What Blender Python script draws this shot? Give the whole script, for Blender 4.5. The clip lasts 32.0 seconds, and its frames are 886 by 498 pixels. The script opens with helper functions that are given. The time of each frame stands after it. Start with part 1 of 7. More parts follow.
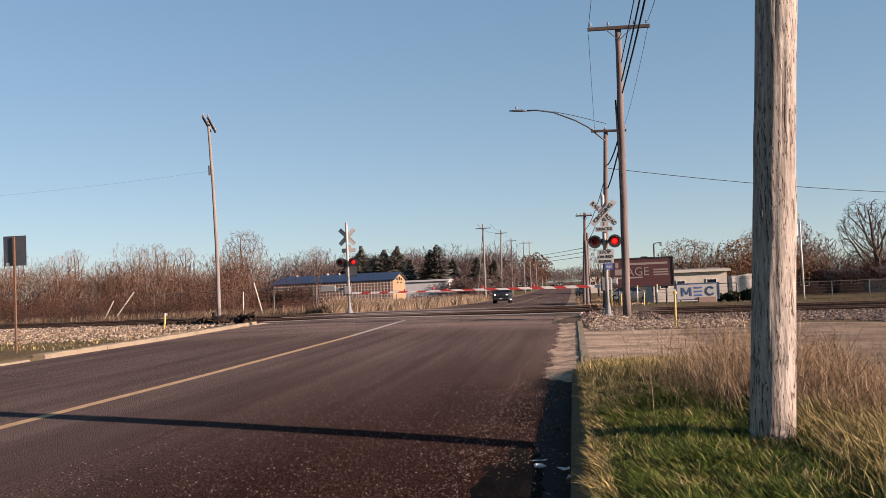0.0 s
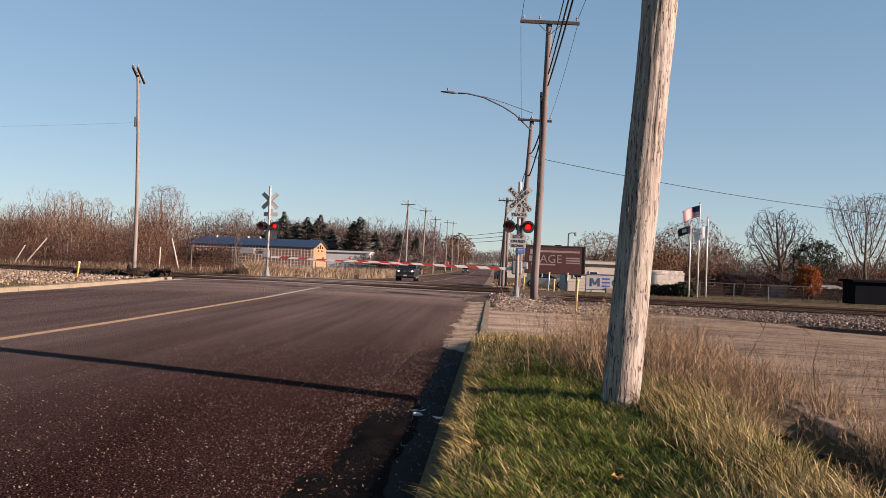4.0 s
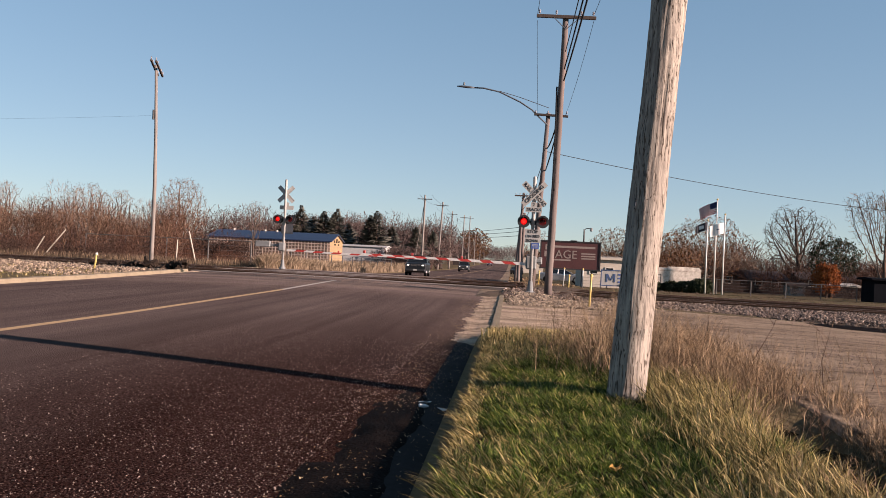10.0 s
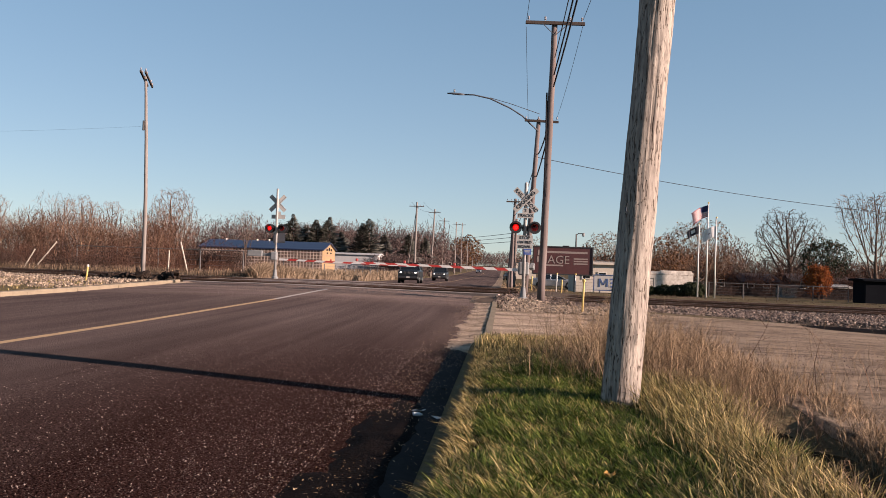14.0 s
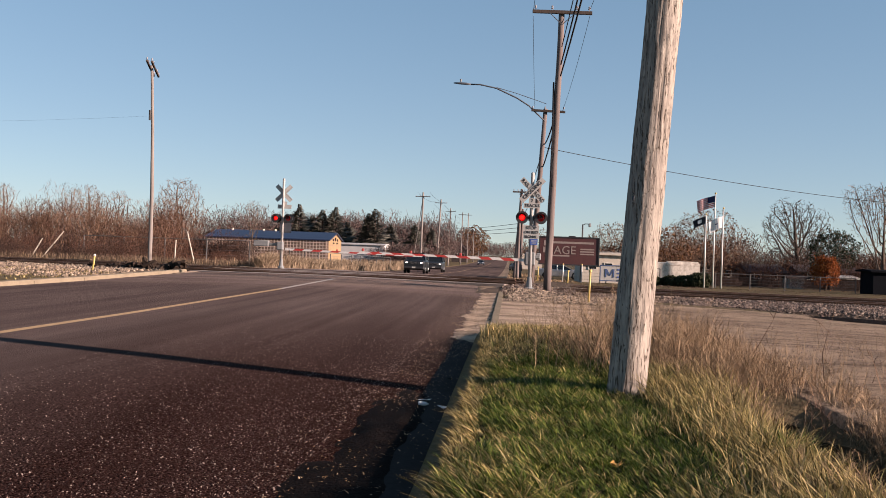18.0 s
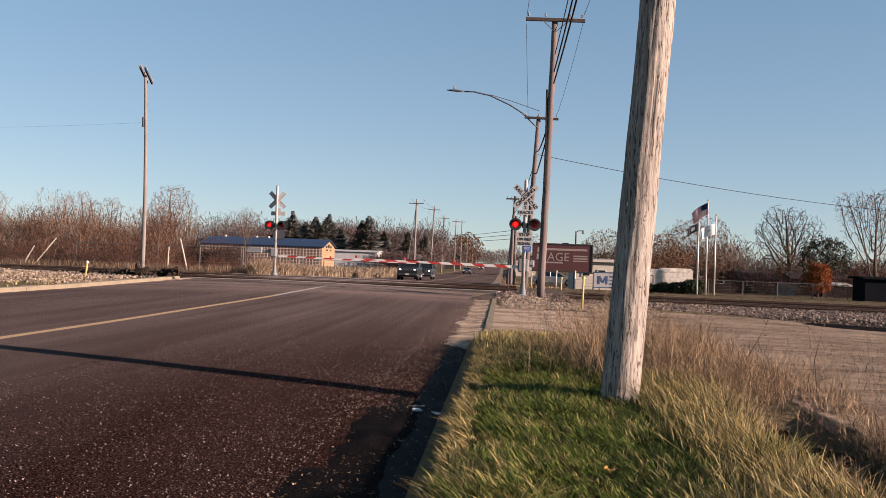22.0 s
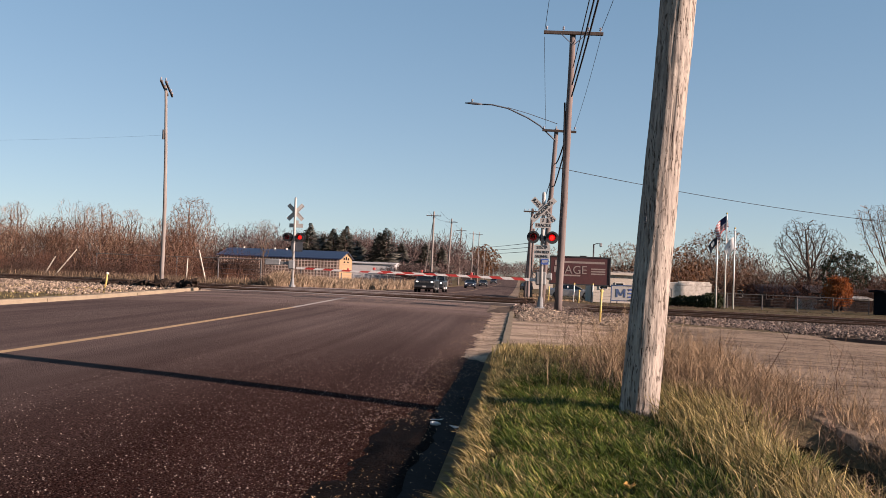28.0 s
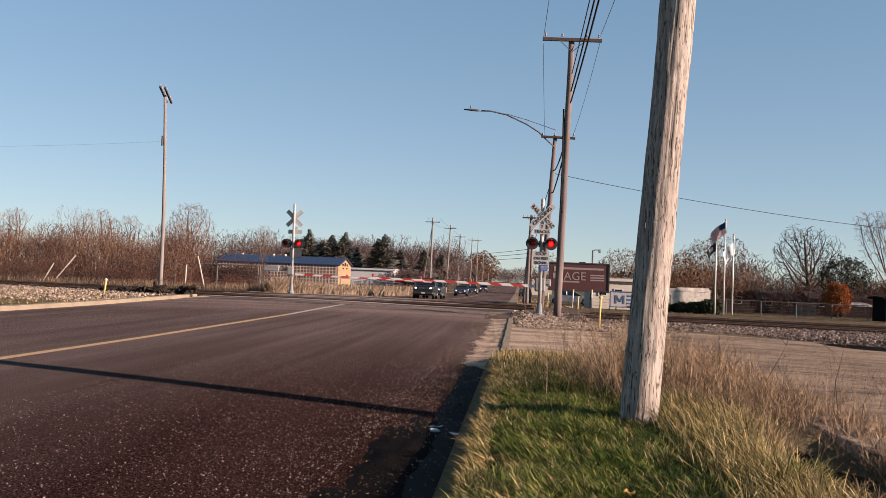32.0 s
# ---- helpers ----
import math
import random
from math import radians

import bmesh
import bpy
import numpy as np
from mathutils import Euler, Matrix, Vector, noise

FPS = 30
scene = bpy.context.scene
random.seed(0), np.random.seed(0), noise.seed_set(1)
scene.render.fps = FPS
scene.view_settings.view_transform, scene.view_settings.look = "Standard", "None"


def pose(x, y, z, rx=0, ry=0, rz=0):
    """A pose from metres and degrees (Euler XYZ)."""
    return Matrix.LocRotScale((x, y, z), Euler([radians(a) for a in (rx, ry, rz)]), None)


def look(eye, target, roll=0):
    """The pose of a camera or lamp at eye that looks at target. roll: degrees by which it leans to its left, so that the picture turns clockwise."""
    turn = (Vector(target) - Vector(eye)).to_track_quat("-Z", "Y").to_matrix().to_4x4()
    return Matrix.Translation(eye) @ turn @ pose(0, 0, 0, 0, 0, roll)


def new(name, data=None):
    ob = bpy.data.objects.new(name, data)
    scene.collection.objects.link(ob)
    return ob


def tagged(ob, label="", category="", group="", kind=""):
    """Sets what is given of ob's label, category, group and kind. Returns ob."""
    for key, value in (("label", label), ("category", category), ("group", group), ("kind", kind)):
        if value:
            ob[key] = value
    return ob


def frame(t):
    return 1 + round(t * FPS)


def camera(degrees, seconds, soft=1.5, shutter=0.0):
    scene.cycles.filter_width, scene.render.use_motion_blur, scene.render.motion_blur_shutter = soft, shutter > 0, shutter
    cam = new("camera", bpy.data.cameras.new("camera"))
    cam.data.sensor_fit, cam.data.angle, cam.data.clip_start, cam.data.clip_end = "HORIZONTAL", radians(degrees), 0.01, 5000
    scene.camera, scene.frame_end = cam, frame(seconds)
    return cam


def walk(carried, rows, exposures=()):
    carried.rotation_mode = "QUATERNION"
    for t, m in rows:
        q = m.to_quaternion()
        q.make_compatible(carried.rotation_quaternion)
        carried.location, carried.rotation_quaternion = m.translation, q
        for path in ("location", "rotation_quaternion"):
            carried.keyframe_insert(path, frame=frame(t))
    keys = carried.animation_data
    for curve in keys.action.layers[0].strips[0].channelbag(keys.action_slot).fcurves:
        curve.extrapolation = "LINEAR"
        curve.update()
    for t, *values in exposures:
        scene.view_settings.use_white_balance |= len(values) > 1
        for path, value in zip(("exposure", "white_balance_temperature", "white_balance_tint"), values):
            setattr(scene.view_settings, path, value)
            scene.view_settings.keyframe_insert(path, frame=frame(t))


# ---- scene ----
cam = camera(52.8, 32.0, 0.7)
PATH = [
    (0, (0.039, 1.06, 1.449), (-0.246, 3.038, 1.533), -2.5),
    (0.5, (0.017, 0.955, 1.446), (-0.217, 2.939, 1.529), -3.6),
    (1, (0.058, 0.865, 1.417), (0.008, 2.863, 1.489), -0.9),
    (1.2, (0.1, 0.843, 1.428), (0.058, 2.841, 1.484), 2.5),
    (1.5, (0.171, 0.802, 1.449), (0.14, 2.801, 1.5), 0.2),
    (2, (0.225, 0.653, 1.427), (0.066, 2.647, 1.447), -0.4),
    (2.5, (0.319, 0.522, 1.428), (0.105, 2.51, 1.461), -1.2),
    (3, (0.361, 0.362, 1.421), (0.11, 2.346, 1.45), 0.3),
    (3.5, (0.32, 0.205, 1.393), (0.168, 2.199, 1.428), 1.4),
    (5.5, (0.439, 0.175, 1.365), (0.35, 2.173, 1.37), 2.8),
    (6, (0.437, 0.139, 1.366), (0.329, 2.136, 1.378), 2.5),
    (6.5, (0.44, 0.146, 1.364), (0.323, 2.142, 1.382), 2.2),
    (7, (0.429, 0.137, 1.361), (0.31, 2.133, 1.382), 2.1),
    (7.5, (0.432, 0.131, 1.365), (0.313, 2.127, 1.386), 2.1),
    (8, (0.433, 0.124, 1.37), (0.309, 2.12, 1.39), 2.2),
    (8.5, (0.431, 0.143, 1.366), (0.297, 2.139, 1.386), 2.3),
    (9, (0.427, 0.152, 1.369), (0.276, 2.146, 1.385), 2.4),
    (9.5, (0.424, 0.15, 1.373), (0.265, 2.144, 1.389), 2.5),
    (10, (0.428, 0.171, 1.359), (0.275, 2.165, 1.376), 2.7),
    (10.5, (0.428, 0.132, 1.367), (0.303, 2.128, 1.39), 2.4),
    (11, (0.432, 0.156, 1.37), (0.292, 2.15, 1.45), 0.9),
    (11.5, (0.421, 0.148, 1.368), (0.309, 2.144, 1.428), 1.6),
    (12, (0.432, 0.164, 1.374), (0.317, 2.161, 1.422), 1.6),
    (12.5, (0.429, 0.163, 1.374), (0.312, 2.159, 1.419), 1.7),
    (13, (0.437, 0.174, 1.367), (0.31, 2.169, 1.41), 1.9),
    (13.5, (0.429, 0.169, 1.363), (0.295, 2.164, 1.403), 1.8),
    (14, (0.434, 0.175, 1.367), (0.297, 2.17, 1.4), 1.9),
    (14.5, (0.433, 0.184, 1.355), (0.296, 2.179, 1.384), 1.9),
    (16.5, (0.436, 0.193, 1.36), (0.308, 2.189, 1.375), 2.2),
    (17, (0.439, 0.194, 1.358), (0.311, 2.189, 1.371), 2.2),
    (17.5, (0.432, 0.211, 1.356), (0.295, 2.207, 1.369), 2.2),
    (18, (0.433, 0.209, 1.356), (0.283, 2.203, 1.367), 2.0),
    (18.5, (0.427, 0.19, 1.359), (0.275, 2.184, 1.372), 2.1),
    (19, (0.427, 0.181, 1.363), (0.275, 2.175, 1.38), 2.0),
    (19.5, (0.428, 0.163, 1.368), (0.287, 2.158, 1.389), 1.9),
    (20, (0.427, 0.168, 1.366), (0.303, 2.164, 1.394), 1.9),
    (20.5, (0.428, 0.204, 1.357), (0.307, 2.2, 1.393), 1.9),
    (21, (0.424, 0.183, 1.355), (0.297, 2.179, 1.389), 2.0),
    (21.5, (0.43, 0.189, 1.359), (0.295, 2.184, 1.388), 1.9),
    (22, (0.432, 0.191, 1.352), (0.296, 2.186, 1.379), 2.0),
    (22.5, (0.427, 0.196, 1.353), (0.29, 2.191, 1.378), 2.0),
    (23, (0.426, 0.194, 1.356), (0.288, 2.189, 1.378), 2.0),
    (23.5, (0.423, 0.187, 1.36), (0.284, 2.182, 1.382), 1.9),
    (24, (0.424, 0.176, 1.369), (0.281, 2.171, 1.395), 2.0),
    (24.5, (0.432, 0.175, 1.364), (0.283, 2.169, 1.396), 2.0),
    (25, (0.427, 0.181, 1.365), (0.275, 2.175, 1.4), 2.0),
    (25.5, (0.425, 0.182, 1.364), (0.26, 2.174, 1.402), 1.9),
    (27.5, (0.415, 0.196, 1.363), (0.235, 2.187, 1.411), 2.1),
    (28, (0.418, 0.173, 1.362), (0.243, 2.164, 1.415), 2.2),
    (28.5, (0.414, 0.188, 1.359), (0.241, 2.18, 1.417), 2.2),
    (29, (0.417, 0.191, 1.359), (0.242, 2.182, 1.42), 2.2),
    (29.5, (0.421, 0.178, 1.363), (0.246, 2.169, 1.425), 2.1),
    (30, (0.419, 0.17, 1.363), (0.246, 2.162, 1.425), 2.1),
    (30.5, (0.419, 0.163, 1.358), (0.25, 2.155, 1.419), 2.1),
    (31, (0.425, 0.167, 1.36), (0.25, 2.158, 1.42), 2.1),
    (31.5, (0.418, 0.169, 1.361), (0.242, 2.161, 1.424), 2.2),
    (32, (0.413, 0.175, 1.365), (0.24, 2.166, 1.432), 2.2),
]
walk(cam, [(t, look(eye, target, roll)) for t, eye, target, roll in PATH], [(0.0, 1.5, 6680, 19), (32.0, 1.5, 6680, 19)])


# ---- world, sun, exposure ----
SUN_FROM = Vector((0.945, -0.30, 0.0)).normalized()
SUN_EL = radians(15.5)
world = bpy.data.worlds.new("World")
scene.world = world
world.use_nodes = True
wn = world.node_tree
sky = wn.nodes.new("ShaderNodeTexSky")
sky.sky_type, sky.sun_disc = "NISHITA", False
sky.sun_elevation, sky.sun_rotation = SUN_EL, math.atan2(SUN_FROM.x, SUN_FROM.y)
sky.altitude, sky.air_density, sky.dust_density, sky.ozone_density = 200, 0.75, 0.08, 1.5
# thin high haze: it evens out the sky and greys its blue
haze = wn.nodes.new("ShaderNodeGamma")
haze.inputs["Gamma"].default_value = 0.55
tint = wn.nodes.new("ShaderNodeMix")
tint.data_type, tint.blend_type = "RGBA", "MULTIPLY"
tint.inputs["Factor"].default_value = 1.0
up = wn.nodes.new("ShaderNodeTexCoord")
height = wn.nodes.new("ShaderNodeSeparateXYZ")
blue = wn.nodes.new("ShaderNodeValToRGB")
blue.color_ramp.elements[0].position, blue.color_ramp.elements[0].color = 0.02, (0.85, 1.0, 1.05, 1)
blue.color_ramp.elements[1].position, blue.color_ramp.elements[1].color = 0.42, (0.685, 1.0, 1.13, 1)
wn.links.new(up.outputs["Generated"], height.inputs[0])
wn.links.new(height.outputs["Z"], blue.inputs[0])
wn.links.new(blue.outputs[0], tint.inputs["B"])
wn.links.new(sky.outputs[0], haze.inputs["Color"])
wn.links.new(haze.outputs[0], tint.inputs["A"])
wn.links.new(tint.outputs["Result"], wn.nodes["Background"].inputs["Color"])
wn.nodes["Background"].inputs["Strength"].default_value = 0.088
sun = new("sun", bpy.data.lights.new("sun", "SUN"))
sun.data.energy, sun.data.angle, sun.data.color = 5.0, radians(0.53), (1.0, 0.81, 0.69)
sun_from = Vector((SUN_FROM.x * math.cos(SUN_EL), SUN_FROM.y * math.cos(SUN_EL), math.sin(SUN_EL)))
sun.matrix_world = look(sun_from * 100, (0, 0, 0))


# ---- materials ----
def material(name, build):
    m = bpy.data.materials.new(name)
    m.use_nodes = True
    nt = m.node_tree
    build(nt, nt.nodes["Principled BSDF"])
    return m


def nd(nt, kind, **props):
    n = nt.nodes.new("ShaderNode" + kind)
    for k, v in props.items():
        if k in n.inputs:
            n.inputs[k].default_value = v
    return n


def ramp(nt, fac, stops):
    r = nt.nodes.new("ShaderNodeValToRGB")
    els = r.color_ramp.elements
    while len(els) < len(stops):
        els.new(0.5)
    for e, (p, c) in zip(els, stops):
        e.position, e.color = p, (*c, 1)
    nt.links.new(fac, r.inputs["Fac"])
    return r.outputs["Color"]


def coords(nt, scale=(1, 1, 1)):
    tc = nt.nodes.new("ShaderNodeTexCoord")
    mp = nt.nodes.new("ShaderNodeMapping")
    mp.inputs["Scale"].default_value = scale
    nt.links.new(tc.outputs["Object"], mp.inputs["Vector"])
    return mp.outputs["Vector"]


def noise_of(nt, scale, detail=4.0, rough=0.55, stretch=(1, 1, 1)):
    n = nt.nodes.new("ShaderNodeTexNoise")
    n.inputs["Scale"].default_value, n.inputs["Detail"].default_value, n.inputs["Roughness"].default_value = scale, detail, rough
    nt.links.new(coords(nt, stretch), n.inputs["Vector"])
    return n.outputs["Fac"]


def mixed(nt, fac, a, b, kind="MIX"):
    m = nt.nodes.new("ShaderNodeMix")
    m.data_type, m.blend_type = "RGBA", kind
    for sock, v in ((m.inputs["Factor"], fac), (m.inputs["A"], a), (m.inputs["B"], b)):
        if isinstance(v, bpy.types.NodeSocket):
            nt.links.new(v, sock)
        elif isinstance(v, (int, float)):
            sock.default_value = v
        else:
            sock.default_value = (*v, 1)
    return m.outputs["Result"]


def bumped(nt, bs, height, strength=0.3, distance=0.01):
    b = nt.nodes.new("ShaderNodeBump")
    b.inputs["Strength"].default_value, b.inputs["Distance"].default_value = strength, distance
    nt.links.new(height, b.inputs["Height"])
    nt.links.new(b.outputs["Normal"], bs.inputs["Normal"])


def surface(name, base, dark=None, scale=3.0, fine=40.0, rough=0.7, metal=0.0, bump=0.25, depth=0.004, stretch=(1, 1, 1), spread=0.0):
    """A worn surface: base colour broken up by stains and grain; spread varies it from piece to piece."""
    dark = dark or tuple(0.7 * c for c in base)

    def build(nt, bs):
        col = ramp(nt, noise_of(nt, scale, 5, 0.6, stretch), [(0.3, dark), (0.7, base)])
        f = noise_of(nt, fine, 3, 0.6, stretch)
        col = mixed(nt, 0.35, col, ramp(nt, f, [(0.3, tuple(0.6 * c for c in base)), (0.7, tuple(min(1, 1.25 * c) for c in base))]))
        if spread:
            oi = nt.nodes.new("ShaderNodeObjectInfo")
            hs = nt.nodes.new("ShaderNodeHueSaturation")
            mr = nt.nodes.new("ShaderNodeMapRange")
            mr.inputs["To Min"].default_value, mr.inputs["To Max"].default_value = 1 - spread, 1 + spread
            nt.links.new(oi.outputs["Random"], mr.inputs["Value"])
            nt.links.new(mr.outputs[0], hs.inputs["Value"])
            nt.links.new(col, hs.inputs["Color"])
            col = hs.outputs[0]
        nt.links.new(col, bs.inputs["Base Color"])
        bs.inputs["Roughness"].default_value, bs.inputs["Metallic"].default_value = rough, metal
        bs.inputs["Specular IOR Level"].default_value = 0.5 if rough < 0.6 else 0.02
        if bump:
            bumped(nt, bs, f, bump, depth)

    return material(name, build)


# ---- building helpers ----
def smooth(a, b, t):
    t = min(1.0, max(0.0, (t - a) / (b - a)))
    return t * t * (3 - 2 * t)


SKEW = 0.25  # the tracks cross the road aslant
NEAR_TRACK, FAR_TRACK = 35.7, 40.0


def grade(x, y):
    """Height of the land along the road: level, up to the tracks, then down into a shallow dip."""
    s = y + SKEW * x
    return float(np.interp(s, (14, 24, 33, 37, 43, 60, 79, 99, 120, 150, 195, 260, 340, 700), (0, 0.045, 0.15, 0.21, 0.24, -0.22, -0.62, -0.84, -1.08, -1.23, -1.53, -1.72, -1.5, -0.9)))


def road_z(x, y):
    c = (x + 6.3) / 6.3
    return grade(x, y) + 0.11 * (1 - min(1, abs(c)) ** 2) + 0.06 * smooth(-4, -13, x)


def obj(name, verts, faces, mat=None, parent=None, label="", sm=False):
    me = bpy.data.meshes.new(name)
    me.from_pydata(verts, [], faces)
    if sm:
        me.polygons.foreach_set("use_smooth", [True] * len(me.polygons))
    me.update()
    ob = new(name, me)
    if mat:
        me.materials.append(mat)
    if parent:
        ob.parent = parent
    if label:
        ob["label"] = label
    return ob


def part(name, bm, mat, parent=None, label="", sm=False):
    me = bpy.data.meshes.new(name)
    bm.normal_update()
    bm.to_mesh(me)
    bm.free()
    if sm:
        me.polygons.foreach_set("use_smooth", [True] * len(me.polygons))
    ob = new(name, me)
    for m in mat if isinstance(mat, (list, tuple)) else [mat]:
        me.materials.append(m)
    if parent:
        ob.parent = parent
    if label:
        ob["label"] = label
    return ob


def thing(name, m, label, category, group="", kind=""):
    e = new(name)
    e.matrix_world = m
    return tagged(e, label, category, group, kind)


def box(bm, cx, cy, cz, sx, sy, sz, bevel=0.0, turn=None):
    r = bmesh.ops.create_cube(bm, size=1.0)
    vs = r["verts"]
    bmesh.ops.scale(bm, vec=(sx, sy, sz), verts=vs)
    if bevel:
        es = list({e for v in vs for e in v.link_edges})
        out = bmesh.ops.bevel(bm, geom=es, offset=bevel, segments=1, affect="EDGES", profile=0.5)
        vs = list({v for f in out["faces"] for v in f.verts} | {v for v in vs if v.is_valid})
    m = Matrix.Translation((cx, cy, cz))
    bmesh.ops.transform(bm, matrix=m @ turn if turn else m, verts=vs)
    return vs


def tube(bm, pts, radii, seg=8, cap=True):
    """A round bar along points with a radius at each."""
    pts = [Vector(p) for p in pts]
    radii = radii if isinstance(radii, (list, tuple)) else [radii] * len(pts)
    rings = []
    ref = None
    for i, p in enumerate(pts):
        d = (pts[min(i + 1, len(pts) - 1)] - pts[max(i - 1, 0)]).normalized()
        if ref is None:
            ref = Vector((1, 0, 0)) if abs(d.x) < 0.8 else Vector((0, 1, 0))
        a = (ref - d * ref.dot(d)).normalized()
        ref = a
        b = d.cross(a)
        rings.append([bm.verts.new(p + radii[i] * (math.cos(2 * math.pi * k / seg) * a + math.sin(2 * math.pi * k / seg) * b)) for k in range(seg)])
    for r0, r1 in zip(rings, rings[1:]):
        for k in range(seg):
            bm.faces.new((r0[k], r0[(k + 1) % seg], r1[(k + 1) % seg], r1[k]))
    if cap and seg > 2:
        bm.faces.new(rings[0][::-1])
        bm.faces.new(rings[-1])
    return rings


def disc(bm, c, axis, r, depth, seg=20):
    """A short cylinder whose axis points along axis, from c - axis * depth to c."""
    axis = Vector(axis).normalized()
    tube(bm, [Vector(c) - axis * depth, Vector(c)], r, seg)


def strip(xs, ys, fz):
    """A grid sheet over xs by ys at height fz(x, y)."""
    vs = [(x, y, fz(x, y)) for y in ys for x in xs]
    n = len(xs)
    fs = [(j * n + i, j * n + i + 1, j * n + n + i + 1, j * n + n + i) for j in range(len(ys) - 1) for i in range(n - 1)]
    return vs, fs


def steps(a, b, d0, grow=1.0):
    out, d = [a], d0
    while out[-1] + d < b:
        out.append(out[-1] + d)
        d *= grow
    out.append(b)
    return out




# ---- the materials of the place ----
def ranged(nt, value, a, b):
    m = nt.nodes.new("ShaderNodeMapRange")
    m.interpolation_type = "SMOOTHSTEP"
    m.inputs["From Min"].default_value, m.inputs["From Max"].default_value = a, b
    nt.links.new(value, m.inputs["Value"])
    return m.outputs[0]


def asphalt_build(nt, bs):
    big = noise_of(nt, 0.35, 4, 0.6, (1.6, 0.25, 1))
    streak = noise_of(nt, 1.0, 4, 0.65, (2.4, 0.035, 1))
    # a smooth, paler far lane and a coarse dark patch along the near lane
    sx = nt.nodes.new("ShaderNodeSeparateXYZ")
    nt.links.new(coords(nt), sx.inputs[0])
    wob = nt.nodes.new("ShaderNodeMath")
    wob.operation = "MULTIPLY_ADD"
    wob.inputs[1].default_value = 3.0
    nt.links.new(noise_of(nt, 0.5, 3, 0.6, (1.0, 0.2, 1)), wob.inputs[0])
    nt.links.new(sx.outputs["X"], wob.inputs[2])
    lane = ranged(nt, wob.outputs[0], -4.6, 0.0)
    near = ranged(nt, sx.outputs["Y"], 22.0, 6.5)
    coarse = mixed(nt, 1.0, lane, near, "MULTIPLY")
    pale = ramp(nt, big, [(0.3, (0.080, 0.061, 0.056)), (0.7, (0.112, 0.088, 0.081))])
    pale = mixed(nt, 0.4, pale, ramp(nt, streak, [(0.35, (0.55, 0.52, 0.51)), (0.65, (1.4, 1.35, 1.32))]), "MULTIPLY")
    dark = ramp(nt, big, [(0.3, (0.016, 0.0082, 0.0072)), (0.7, (0.034, 0.0185, 0.0162))])
    # dust tracked over the crossing
    dusty = mixed(nt, 1.0, ranged(nt, sx.outputs["Y"], 25.0, 31.0), ranged(nt, sx.outputs["Y"], 60.0, 44.0), "MULTIPLY")
    dust = ramp(nt, noise_of(nt, 0.6, 4, 0.65, (0.25, 1.6, 1)), [(0.33, (0.1, 0.1, 0.1)), (0.6, (0.8, 0.8, 0.8))])
    pale = mixed(nt, mixed(nt, 1.0, dusty, dust, "MULTIPLY"), pale, (0.21, 0.16, 0.138))
    col = mixed(nt, coarse, pale, dark)
    fine = noise_of(nt, 60, 3, 0.7)
    grain = ramp(nt, fine, [(0.38, (0.15, 0.12, 0.11)), (0.64, (1.6, 1.5, 1.45))])
    col = mixed(nt, mixed(nt, coarse, (0.35, 0.35, 0.35), (0.85, 0.85, 0.85)), col, grain, "MULTIPLY")
    # pale stones showing through where the binder has worn off
    worn = ramp(nt, noise_of(nt, 0.9, 4, 0.65, (1.2, 0.6, 1)), [(0.3, (0.35, 0.35, 0.35)), (0.6, (1, 1, 1))])
    strip = ranged(nt, sx.outputs["X"], -5.5, -1.6)
    reach = ranged(nt, sx.outputs["Y"], 26.0, 8.0)
    hs = []
    for scale, lo, size, tone in ((62, 0.40, 0.36, (0.105, 0.066, 0.056)), (44, 0.62, 0.27, (0.23, 0.158, 0.135))):
        vor = nt.nodes.new("ShaderNodeTexVoronoi")
        vor.inputs["Scale"].default_value = scale
        nt.links.new(coords(nt), vor.inputs["Vector"])
        spot = ramp(nt, vor.outputs["Distance"], [(size * 0.6, (1, 1, 1)), (size, (0, 0, 0))])
        pick = ramp(nt, vor.outputs["Color"], [(lo, (0, 0, 0)), (lo + 0.06, (1, 1, 1))])
        f = mixed(nt, 1.0, mixed(nt, 1.0, spot, pick, "MULTIPLY"), worn, "MULTIPLY")
        f = mixed(nt, 1.0, mixed(nt, 1.0, f, strip, "MULTIPLY"), reach, "MULTIPLY")
        col = mixed(nt, f, col, tone)
        hs.append(vor.outputs["Distance"])
    nt.links.new(col, bs.inputs["Base Color"])
    bs.inputs["Roughness"].default_value = 0.85
    bs.inputs["Specular IOR Level"].default_value = 0.0
    bumped(nt, bs, mixed(nt, 0.5, fine, hs[0]), 1.0, 0.03)


M_ROAD = material("asphalt", asphalt_build)


def land_build(nt, bs):
    big = noise_of(nt, 0.12, 4, 0.6)
    col = ramp(nt, big, [(0.3, (0.112, 0.083, 0.049)), (0.5, (0.086, 0.066, 0.036)), (0.7, (0.128, 0.094, 0.058))])
    fine = noise_of(nt, 9, 5, 0.7)
    col = mixed(nt, 0.5, col, ramp(nt, fine, [(0.3, (0.042, 0.033, 0.018)), (0.7, (0.156, 0.12, 0.072))]))
    nt.links.new(col, bs.inputs["Base Color"])
    bs.inputs["Roughness"].default_value = 0.95
    bs.inputs["Specular IOR Level"].default_value = 0.03
    bumped(nt, bs, fine, 0.8, 0.06)


M_LAND = material("rough_land", land_build)


